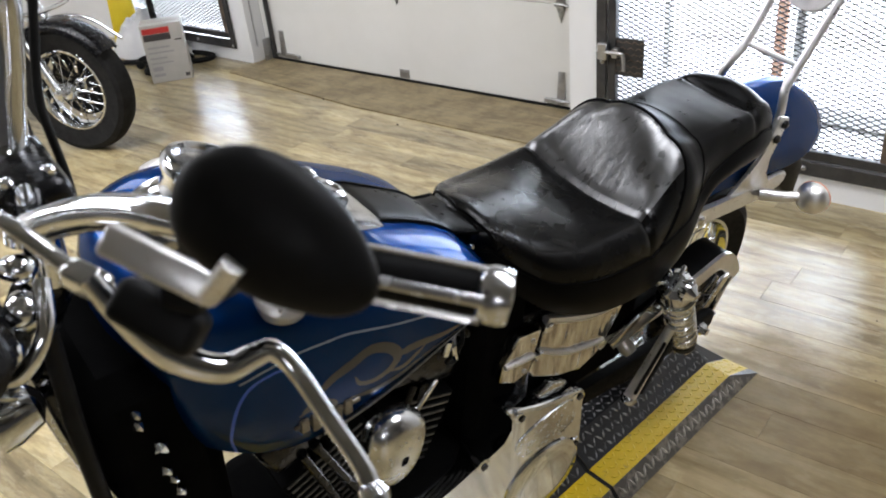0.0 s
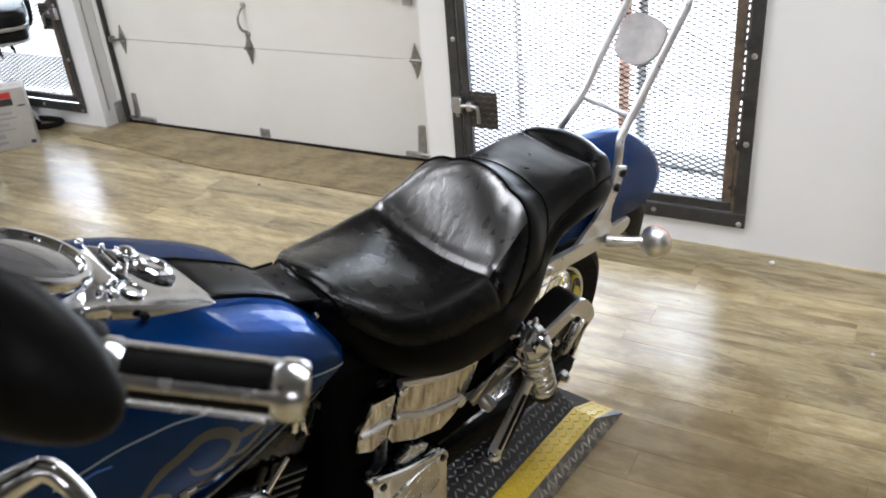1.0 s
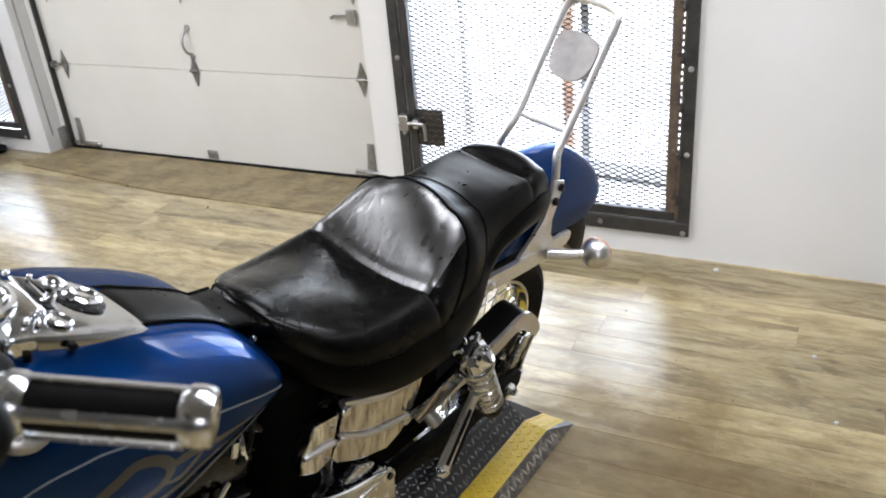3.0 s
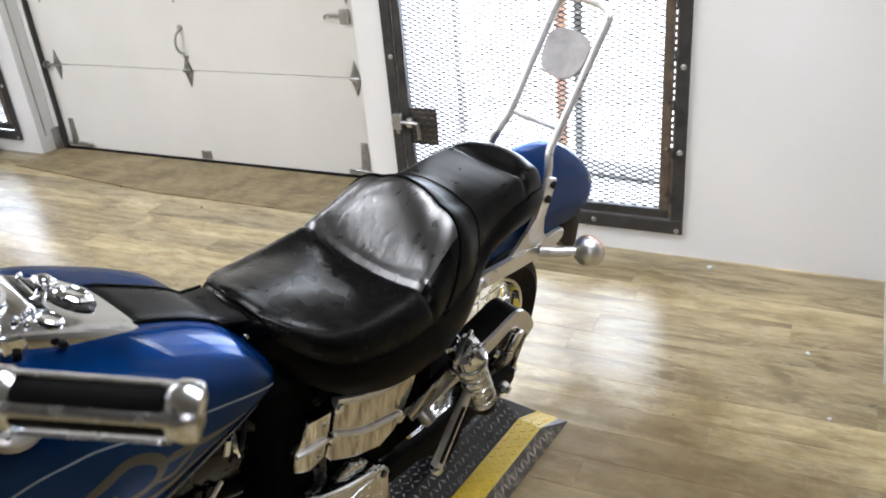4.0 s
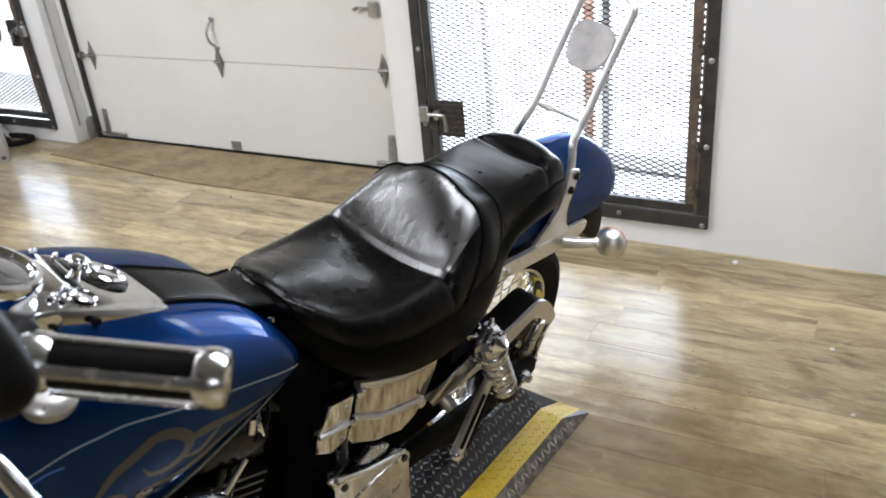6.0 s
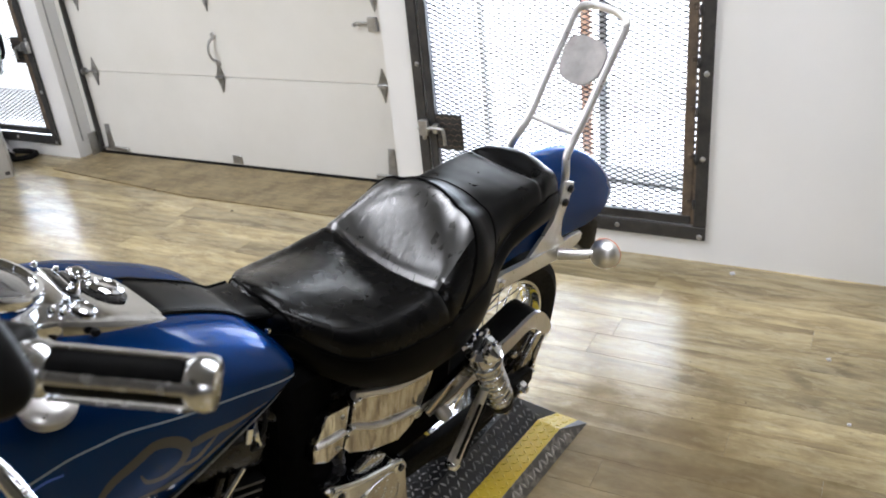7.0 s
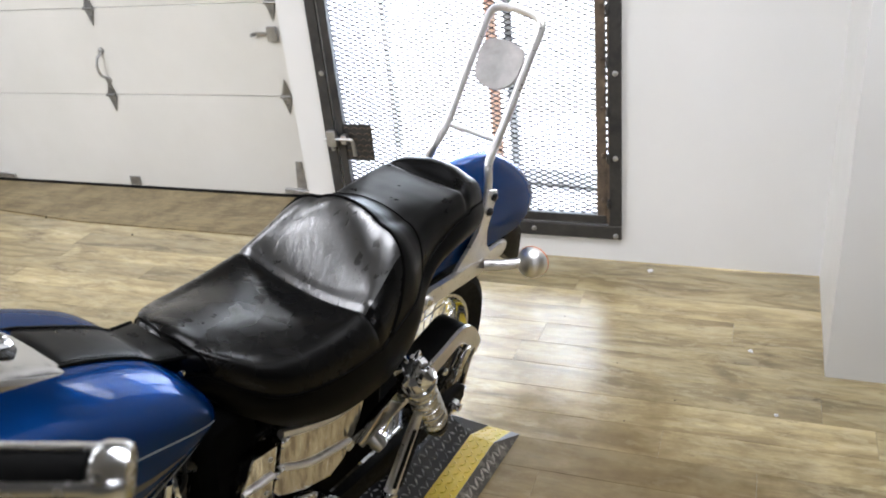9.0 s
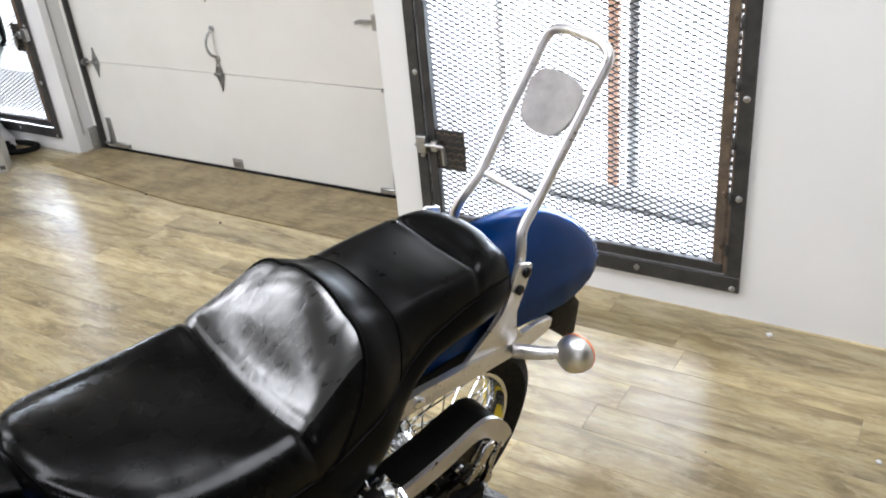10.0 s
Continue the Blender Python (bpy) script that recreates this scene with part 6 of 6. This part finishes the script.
VIEW_R, VIEW_U, VIEW_A = Vector((0.779, -0.626, 0.040)), Vector((0.378, 0.519, 0.766)), Vector((0.501, 0.582, -0.641))
part("switch_housing", strut_box((-1.176, -0.328, 1.327), (-1.122, -0.427, 1.334), 0.046, 0.050, 0.012), BLACK_SATIN, hb, "black switch housing")
part("perch_cap", strut_box((-1.258, -0.436, 1.426), (-1.223, -0.487, 1.406), 0.018, 0.012, 0.003, (-0.5, -0.58, 0.64)), BAR_CHROME, hb, "bright silver clutch perch cap")
part("perch_body", strut_box((-1.255, -0.418, 1.371), (-1.227, -0.462, 1.353), 0.028, 0.030, 0.007, (-0.5, -0.58, 0.64)), BLACK_SATIN, hb, "black clutch perch body")
part("perch_neck", strut_box((-1.232, -0.454, 1.386), (-1.162, -0.392, 1.331), 0.026, 0.026, 0.006), BLACK_SATIN, hb)
part("mirror_boss", tube([(-1.232, -0.499, 1.416), (-1.2205, -0.511, 1.441)], [0.0056, 0.0064], 12, 4), BAR_CHROME, hb, "chrome mirror stem")
lever = part("clutch_lever", tube([(-1.258, -0.367, 1.348), (-1.248, -0.384, 1.320), (-1.230, -0.404, 1.291), (-1.204, -0.418, 1.273), (-1.182, -0.422, 1.275), (-1.169, -0.427, 1.277), (-1.161, -0.442, 1.266), (-1.156, -0.475, 1.244), (-1.152, -0.509, 1.223), (-1.153, -0.522, 1.214)], [0.008, 0.009, 0.011, 0.0105, 0.009, 0.0078, 0.0070, 0.0070, 0.0072, 0.0075], 12, 50), CHROME, hb, "polished clutch lever")
part("lever_ball", lathe([(0.002, -0.012), (0.008, -0.009), (0.0115, 0.0), (0.008, 0.009), (0.002, 0.012)], aim((-1.154, -0.528, 1.210), (0.0, -0.7, -0.45)), 16), CHROME, lever)
part("clutch_cable", tube([(-1.254, -0.370, 1.338), (-1.267, -0.334, 1.344), (-1.286, -0.292, 1.358), (-1.317, -0.212, 1.346), (-1.327, -0.122, 1.246), (-1.302, -0.102, 1.086), (-1.27, -0.11, 0.85), (-1.18, -0.13, 0.55)], 0.0062, 10, 50), CHROME_SOFT, hb, "braided clutch cable")
part("cable_adjuster", strut_box((-1.250, -0.374, 1.336), (-1.266, -0.344, 1.342), 0.018, 0.018, 0.005), CHROME, hb)
mir = rounded([(-0.053, 0.020), (-0.042, 0.036), (-0.015, 0.043), (0.014, 0.033), (0.040, 0.010), (0.056, -0.020), (0.055, -0.036), (0.042, -0.045), (0.020, -0.045), (-0.012, -0.036), (-0.040, -0.019), (-0.054, 0.000)], 8)
mm = Matrix((VIEW_R, VIEW_A, VIEW_U)).transposed().to_4x4()
mm.translation = Vector((-1.196, -0.505, 1.452)) - 0.004 * VIEW_U
mir = [(0.92 * x, 0.97 * z) for x, z in mir]
lie = mm @ pose(0, 0, 0, 10, 0, 0)
rows = []
for k in range(13):
    q = math.sin(math.pi / 2 * (1 - k / 12.0)) if k < 12 else 0.0004
    rows.append([lie @ Vector((x * q, 0.004 - 0.017 * math.sqrt(max(0.0, 1 - q * q)), z * q)) for x, z in mir])
rows.insert(0, [lie @ Vector((x * 0.985, 0.011, z * 0.985)) for x, z in mir])
rows.insert(0, [lie @ Vector((x * 0.5, 0.012, z * 0.5)) for x, z in mir])
mirror = part("mirror", grid_mesh(rows, True), BLACK_SATIN, hb, "black teardrop mirror back", angle=80)
part("mirror_stem", tube([(-1.204, -0.497, 1.430), (-1.188, -0.500, 1.438), (-1.182, -0.492, 1.444)], 0.0055, 10), CHROME, hb)
for dx, r in ((0.0, 0.0050), (-0.020, 0.0046)):
    part("brake_hose", tube([(-1.150 + dx, 0.05, 1.380), (-1.163 + dx, 0.05, 1.322), (-1.172 + dx, 0.05, 1.281), (-1.177 + dx, 0.05, 1.243), (-1.175 + dx, 0.05, 1.201), (-1.172 + dx, 0.05, 1.155), (-1.172 + dx, 0.05, 1.110)], r, 10, 30), RUBBER, hb, "black brake hose")
# dark clutter behind the forks; the plain box puts the shade there into black
part("neck_filler", box((-1.262, -0.125, 0.42), (-1.11, 0.125, 0.985), 0.03), SHADOW_BLACK, bike, "plain black filler box for the shade at the frame neck")
part("wire_loom", tube([(-1.26, -0.09, 1.08), (-1.27, -0.115, 0.92), (-1.265, -0.12, 0.76), (-1.22, -0.125, 0.60), (-1.14, -0.135, 0.45)], 0.011, 10, 30), BLACK_SATIN, bike)
for (x, z), r in zip(((-1.211, 0.949), (-1.212, 0.930), (-1.194, 0.879), (-1.195, 0.833), (-1.190, 0.810), (-1.185, 0.783)), (0.006, 0.007, 0.011, 0.008, 0.006, 0.008)):
    part("loom_clip", lathe([(0.002, -r), (r * 0.8, -r * 0.4), (r, 0.0), (r * 0.6, r * 0.5), (0.002, r)], aim((x, -0.136, z), (0.4 + 20 * (r - 0.008), -0.5, -0.8)), 7), CHROME, bike)
# chrome fittings below the clamp: fork cover, nuts and the gauge bracket
for x, y, z, r, d in ((-1.262, -0.075, 1.150, 0.014, (0.3, -0.8, 0.4)), (-1.275, -0.098, 1.115, 0.018, (-0.2, -0.9, 0.3)), (-1.300, -0.105, 1.080, 0.013, (0.1, -0.9, 0.4)), (-1.285, -0.060, 1.185, 0.011, (0.2, -0.5, 0.8)), (-1.318, -0.090, 1.128, 0.016, (0.0, -0.6, 0.8))):
    part("chrome_fitting", lathe([(r, -0.02), (r * 1.1, 0.0), (r * 0.9, 0.008), (r * 0.4, 0.013)], aim((x, y, z), d), 16), CHROME, bike)
part("gauge_bracket", tube([(-1.335, -0.11, 1.06), (-1.30, -0.135, 1.075), (-1.265, -0.125, 1.11), (-1.25, -0.09, 1.14)], 0.009, 10, 20), CHROME, bike)


# ---- the second motorcycle, of which the front shows ----
def second_bike():
    g = thing("motorcycle", "second motorcycle with black front mudguard and chrome laced front wheel", "motorcycle", Matrix.Translation((1.985, 4.36, 0.0)) @ pose(0, 0, 0, 0, 0, 110))
    # own axes: x to its rear, y to its right
    c = Vector((0.0, 0.0, 0.328))
    wheel(g, c, 0.328, 0.125, 0.198, 40, "front_wheel", True)
    for side in (-1, 1):
        fk = part("fork_slider", tube([(0.0, side * 0.105, 0.335), (0.19, side * 0.105, 0.72)], [0.026, 0.030], 16, 2), CHROME_SOFT, g, "satin fork slider")
        part("fork_tube", tube([(0.18, side * 0.105, 0.70), (0.38, side * 0.105, 1.10)], 0.021, 14, 2), CHROME, fk)
        part("axle_boss", lathe([(0.026, -0.02), (0.026, 0.02), (0.012, 0.028)], aim((0.0, side * 0.108, 0.335), (0, side, 0)), 16), CHROME_SOFT, fk)
    rows = []
    for k in range(31):
        a = radians(36 + 107 * k / 30)
        row = []
        for j in range(13):
            s = -1 + 2 * j / 12
            r = 0.354 - 0.045 * abs(s) ** 3
            row.append(c + Vector((-math.cos(a) * r, 0.078 * math.sin(s * math.pi / 2), math.sin(a) * r)))
        rows.append(row)
    fd = part("front_fender", grid_mesh(rows), BLACK_GLOSS, g, "glossy black front mudguard", angle=70)
    fd.modifiers.new("thickness", "SOLIDIFY").thickness = 0.003
    part("fender_rail", tube([(-0.30, -0.085, 0.56), (-0.12, -0.092, 0.66), (0.10, -0.095, 0.66), (0.22, -0.095, 0.58)], 0.008, 10), CHROME_SOFT, g)
    part("rotor", lathe([(0.03, -0.004), (0.165, -0.004), (0.165, 0.004), (0.03, 0.004)], Matrix.Translation((0, -0.045, 0.335)) @ pose(0, 0, 0, 90), 48), ENGINE_BLACK, g, "dark brake rotor carrier")
    for k in range(14):
        a = 2 * math.pi * k / 14
        for y in (-0.052, 0.052):
            part("rotor_rivet", box((-0.017, -0.003, -0.006), (0.017, 0.003, 0.006), 0.002, Matrix.Translation((0.14 * math.cos(a), y, 0.335 + 0.14 * math.sin(a))) @ pose(0, 0, 0, 0, 30 - math.degrees(a), 0)), CHROME, g)
    part("caliper", box((0.075, -0.115, 0.34), (0.165, -0.060, 0.47), 0.014, None, 2), BLACK_SATIN, g)
    part("lower_yoke", box((0.20, -0.15, 0.78), (0.30, 0.15, 0.83), 0.015, None, 2), BLACK_GLOSS, g)
    part("lamp_bar", tube([(0.10, -0.27, 0.80), (0.02, -0.16, 0.74), (0.00, 0.0, 0.73), (0.02, 0.16, 0.74), (0.10, 0.27, 0.80)], 0.011, 10), CHROME, g)
    hl = part("headlamp", lathe([(0.02, -0.15), (0.075, -0.12), (0.105, -0.04), (0.108, 0.02)], aim((0.08, 0, 0.95), (-1, 0, 0)), 32), BLACK_GLOSS, g, "black headlamp bucket")
    part("headlamp_lens", lathe([(0.104, 0.018), (0.06, 0.034), (0.002, 0.038)], aim((0.08, 0, 0.95), (-1, 0, 0)), 32), ALLOY, hl)
    for side in (-1, 1):
        sg = part("turn_signal", lathe([(0.012, -0.03), (0.032, -0.02), (0.036, 0.012)], aim((0.10, side * 0.22, 0.83), (-1, 0, 0)), 20), BLACK_GLOSS, g)
        part("signal_lens", lathe([(0.034, 0.010), (0.030, 0.022), (0.002, 0.026)], aim((0.10, side * 0.22, 0.83), (-1, 0, 0)), 20), AMBER, sg, "orange lens")
    part("frame", tube([(0.32, 0, 0.95), (0.50, 0, 0.55), (0.58, 0, 0.22), (1.2, 0, 0.22)], 0.02, 10), BLACK_GLOSS, g)
    part("engine", box((0.62, -0.17, 0.20), (1.10, 0.17, 0.62), 0.05, None, 3), ENGINE_BLACK, g, "black engine block")
    part("fuel_tank", box((0.42, -0.15, 0.72), (0.95, 0.15, 0.95), 0.09, None, 4), BLACK_GLOSS, g, "black fuel tank")
    wheel(g, Vector((1.55, 0, 0.335)), 0.335, 0.13, 0.225, 40, "rear_wheel", False)
    return g


second_bike()


# ---- things on the floor by the far doorway ----
def carton():
    g = thing("cardboard_box", "printed grey cardboard box with a red and black top band", "box", Matrix.Translation((2.777, 4.95, 0.0)) @ pose(0, 0, 0, 0, 0, -38.0))
    w, d, h = 0.248, 0.17, 0.362
    part("box_body", box((0, 0, 0), (w, d, h), 0.003), CARDBOARD, g)
    part("red_band", box((0.012, -0.0012, h - 0.055), (w * 0.70, 0.0, h - 0.02)), CARTON_RED, g)
    part("dark_band", box((0.012, -0.0012, h - 0.098), (w * 0.70, 0.0, h - 0.058)), CARTON_DARK, g)
    for z0, x1, hh in ((0.215, 0.62, 0.012), (0.185, 0.7, 0.010), (0.150, 0.5, 0.010), (0.12, 0.62, 0.008), (0.075, 0.34, 0.026), (0.04, 0.36, 0.018)):
        part("print_bar", box((0.02, -0.0012, z0), (w * x1, 0.0, z0 + hh)), CARTON_GREY, g)
    for z0, x0, x1, hh in ((0.252, 0.78, 0.95, 0.008), (0.02, 0.84, 0.95, 0.022)):
        part("print_bar", box((w * x0, -0.0012, z0), (w * x1, 0.0, z0 + hh)), CARTON_DARK, g)
    bm = bmesh.new()
    for k in range(5):
        add_box(bm, (w, 0.03, 0.19 + 0.03 * k), (w + 0.0012, 0.13, 0.205 + 0.03 * k))
    part("side_print", bm, CARTON_GREY, g)
    part("tape", box((0, d / 2 - 0.025, h), (w, d / 2 + 0.025, h + 0.0012)), TAPE, g)
    return g


carton()


def yellow_sign_board():
    g = thing("yellow_sign", "yellow plastic folding floor sign leaning behind the box", "sign", Matrix.Translation((3.250, 5.880, 0.0)) @ pose(0, 0, 0, 0, 0, -40) @ Matrix.Scale(0.72, 4))
    for k, t in ((0, 9), (1, -9)):
        part("sign_panel", plate([(-0.13, 0.0), (0.13, 0.0), (0.10, 0.62), (0.06, 0.66), (-0.06, 0.66), (-0.10, 0.62)], -0.006, 0.006, 0.004, Matrix.Translation((0, -0.11 + 0.22 * k, 0.0)) @ pose(0, 0, 0, -t, 0, 0)), YELLOW_PLASTIC, g)
    return g


yellow_sign_board()
def office_chair():
    g = thing("office_chair", "black office chair with grey trim standing before the far gate", "chair", Matrix.Translation((3.02, 5.15, 0.0)) @ pose(0, 0, 0, 0, 0, -38))
    # own axes: x across, y to the back
    def slab(z0, z1, w, d, grow):
        return plate(rounded([(-w, -d), (0, -d - 0.02), (w, -d), (w + 0.015, 0), (w, d), (0, d), (-w, d), (-w - 0.015, 0)], 4), z0, z1, grow, pose(0, 0, 0, -90, 0, 0), 3)
    part("seat_cushion", slab(-0.775, -0.675, 0.27, 0.22, 0.03), BLACK_SATIN, g, "black padded seat")
    part("trim_band", slab(-0.685, -0.665, 0.278, 0.228, 0.006), STEEL, g, "grey metal trim band")
    part("seat_pan", slab(-0.665, -0.585, 0.262, 0.212, 0.02), BLACK_SATIN, g)
    part("trim_band", slab(-0.602, -0.588, 0.27, 0.22, 0.005), STEEL, g, "grey metal trim band")
    for x, y, dz in ((-0.02, -0.18, 0.10), (0.10, -0.16, 0.085), (0.17, -0.12, 0.07)):
        part("lever", tube([(x, y, 0.59), (x + 0.012, y - 0.015, 0.55), (x + 0.02, y - 0.02, 0.59 - dz)], [0.012, 0.009, 0.005], 8), BLACK_SATIN, g)
    part("gas_post", tube([(0, 0.03, 0.08), (0, 0.03, 0.59)], 0.022, 12, 2), BLACK_GLOSS, g)
    for k in range(5):
        a = 2 * math.pi * k / 5 + 0.3
        leg = part("base_leg", tube([(0, 0.03, 0.10), (0.17 * math.cos(a), 0.03 + 0.17 * math.sin(a), 0.06)], [0.022, 0.014], 10, 2), BLACK_SATIN, g)
        part("caster", lathe([(0.010, -0.018), (0.026, -0.014), (0.026, 0.014), (0.010, 0.018)], aim((0.17 * math.cos(a), 0.03 + 0.17 * math.sin(a), 0.027), (-math.sin(a), math.cos(a), 0)), 14), RUBBER, leg)
    part("backrest", plate(rounded([(-0.22, 0.90), (0.0, 0.88), (0.22, 0.90), (0.23, 1.15), (0.19, 1.32), (0.0, 1.35), (-0.19, 1.32), (-0.23, 1.15)], 4), 0.21, 0.27, 0.02), BLACK_SATIN, g, "black padded backrest")
    part("back_stay", tube([(0, 0.03, 0.61), (0, 0.26, 0.67), (0, 0.28, 1.05)], 0.018, 10), BLACK_GLOSS, g)
    for side in (-1, 1):
        part("armrest", tube([(side * 0.27, 0.10, 0.63), (side * 0.31, 0.10, 0.67), (side * 0.31, 0.08, 0.87), (side * 0.30, -0.12, 0.89)], [0.014, 0.014, 0.018, 0.022], 10, 20), BLACK_SATIN, g)
    return g


office_chair()
solid("rubber_hose", tube([(2.92, 5.55, 0.018), (3.05, 5.30, 0.02), (3.18, 5.04, 0.018), (3.27, 4.98, 0.018), (3.32, 5.06, 0.018), (3.27, 5.30, 0.018), (3.05, 5.62, 0.018)], 0.017, 10, 40), RUBBER, "black rubber hose lying on the floor by the wall", "hose")
rows = []
for i in range(25):
    row = []
    for j in range(25):
        u, v = i / 24, j / 24
        lift = (math.sin(math.pi * u) * math.sin(math.pi * v)) ** 0.55
        n1 = noise.noise(Vector((u * 4, v * 4, 1.0)))
        n2 = noise.noise(Vector((u * 11, v * 11, 5.0)))
        row.append(Vector((3.02 + 0.30 * u, 5.20 + 0.62 * v, 0.006 + lift * (0.30 + 0.10 * n1 + 0.05 * n2))))
    rows.append(row)
solid("plastic_bag", grid_mesh(rows), SNOW, "crumpled white plastic sack on the floor", "sack")


# ---- specks and pebbles on the floor ----
rnd = random.Random(5)
for x, y, r, label in ((2.990, 0.602, 0.010, "small beige pebble on the floor"), (2.502, 0.217, 0.008, "small white chip on the floor"), (2.182, 0.135, 0.006, "small white chip on the floor"), (2.19, 0.42, 0.0022, "dark speck on the floor"), (2.35, 0.62, 0.0022, "dark speck on the floor"), (2.06, 0.55, 0.0022, "dark speck on the floor"), (2.6, 0.85, 0.0022, "dark speck on the floor"), (2.93, 3.05, 0.006, "small dark chip on the floor"), (3.040, 3.698, 0.006, "small dark chip on the floor")):
    bm = bmesh.new()
    bmesh.ops.create_icosphere(bm, subdivisions=2, radius=r)
    for v in bm.verts:
        v.co *= 0.8 + 0.4 * rnd.random()
        v.co.z = v.co.z * 0.6
    bmesh.ops.translate(bm, verts=bm.verts, vec=(x, y, r * 0.4))
    solid("pebble", bm, RUBBER if "dark" in label else SNOW, label, "pebble", group="floor specks")


# ---- floor: a bed and its planks, last ----
floor = solid("floor", box((-9.2, -8.2, -0.05), (3.62, 8.2, -0.004)), CONCRETE, "worn wood-look vinyl plank floor, yellow-brown and grey", "floor", "structure", smooth=False)
PW, PL = 0.125, 1.22


def plank_mesh(w, l):
    bm = box((0.00015, 0.0002, -0.004), (w - 0.0004, l - 0.0004, 0.0), 0.0)
    top = [e for e in bm.edges if all(v.co.z > -0.001 for v in e.verts)]
    bmesh.ops.bevel(bm, geom=top, offset=0.0005, segments=1, affect="EDGES")
    me = bpy.data.meshes.new("plank")
    bm.normal_update()
    bm.to_mesh(me)
    bm.free()
    me.materials.append(PLANK)
    return me


plank_me = plank_mesh(PW, PL)
rest = []
count = 0
rnd = random.Random(11)
for i in range(-72, 29):
    x = 0.047 + i * PW
    if x + PW > 3.60 or x < -9.1:
        continue
    off = rnd.random() * PL
    for j in range(-8, 9):
        y = j * PL - off
        if y < -8.1 or y > 7.6:
            continue
        near = 0.2 < x < 3.5 and -0.9 < y + PL and y < 6.2
        if near and count < 290:
            p = new("plank", plank_me)
            p.parent = floor
            p.location = (x, y, 0.0)
            count += 1
        else:
            rest.append((x, y))
verts, faces = [], []
for x, y in rest:
    k = len(verts)
    verts += [(x, y, 0.0), (x + PW - 0.0008, y, 0.0), (x + PW - 0.0008, y + PL - 0.001, 0.0), (x, y + PL - 0.001, 0.0)]
    faces.append((k, k + 1, k + 2, k + 3))
me = bpy.data.meshes.new("planks")
me.from_pydata(verts, [], faces)
me.materials.append(PLANK)
ob = new("planks", me)
ob.parent = floor
tagged(ob, kind="stuff")
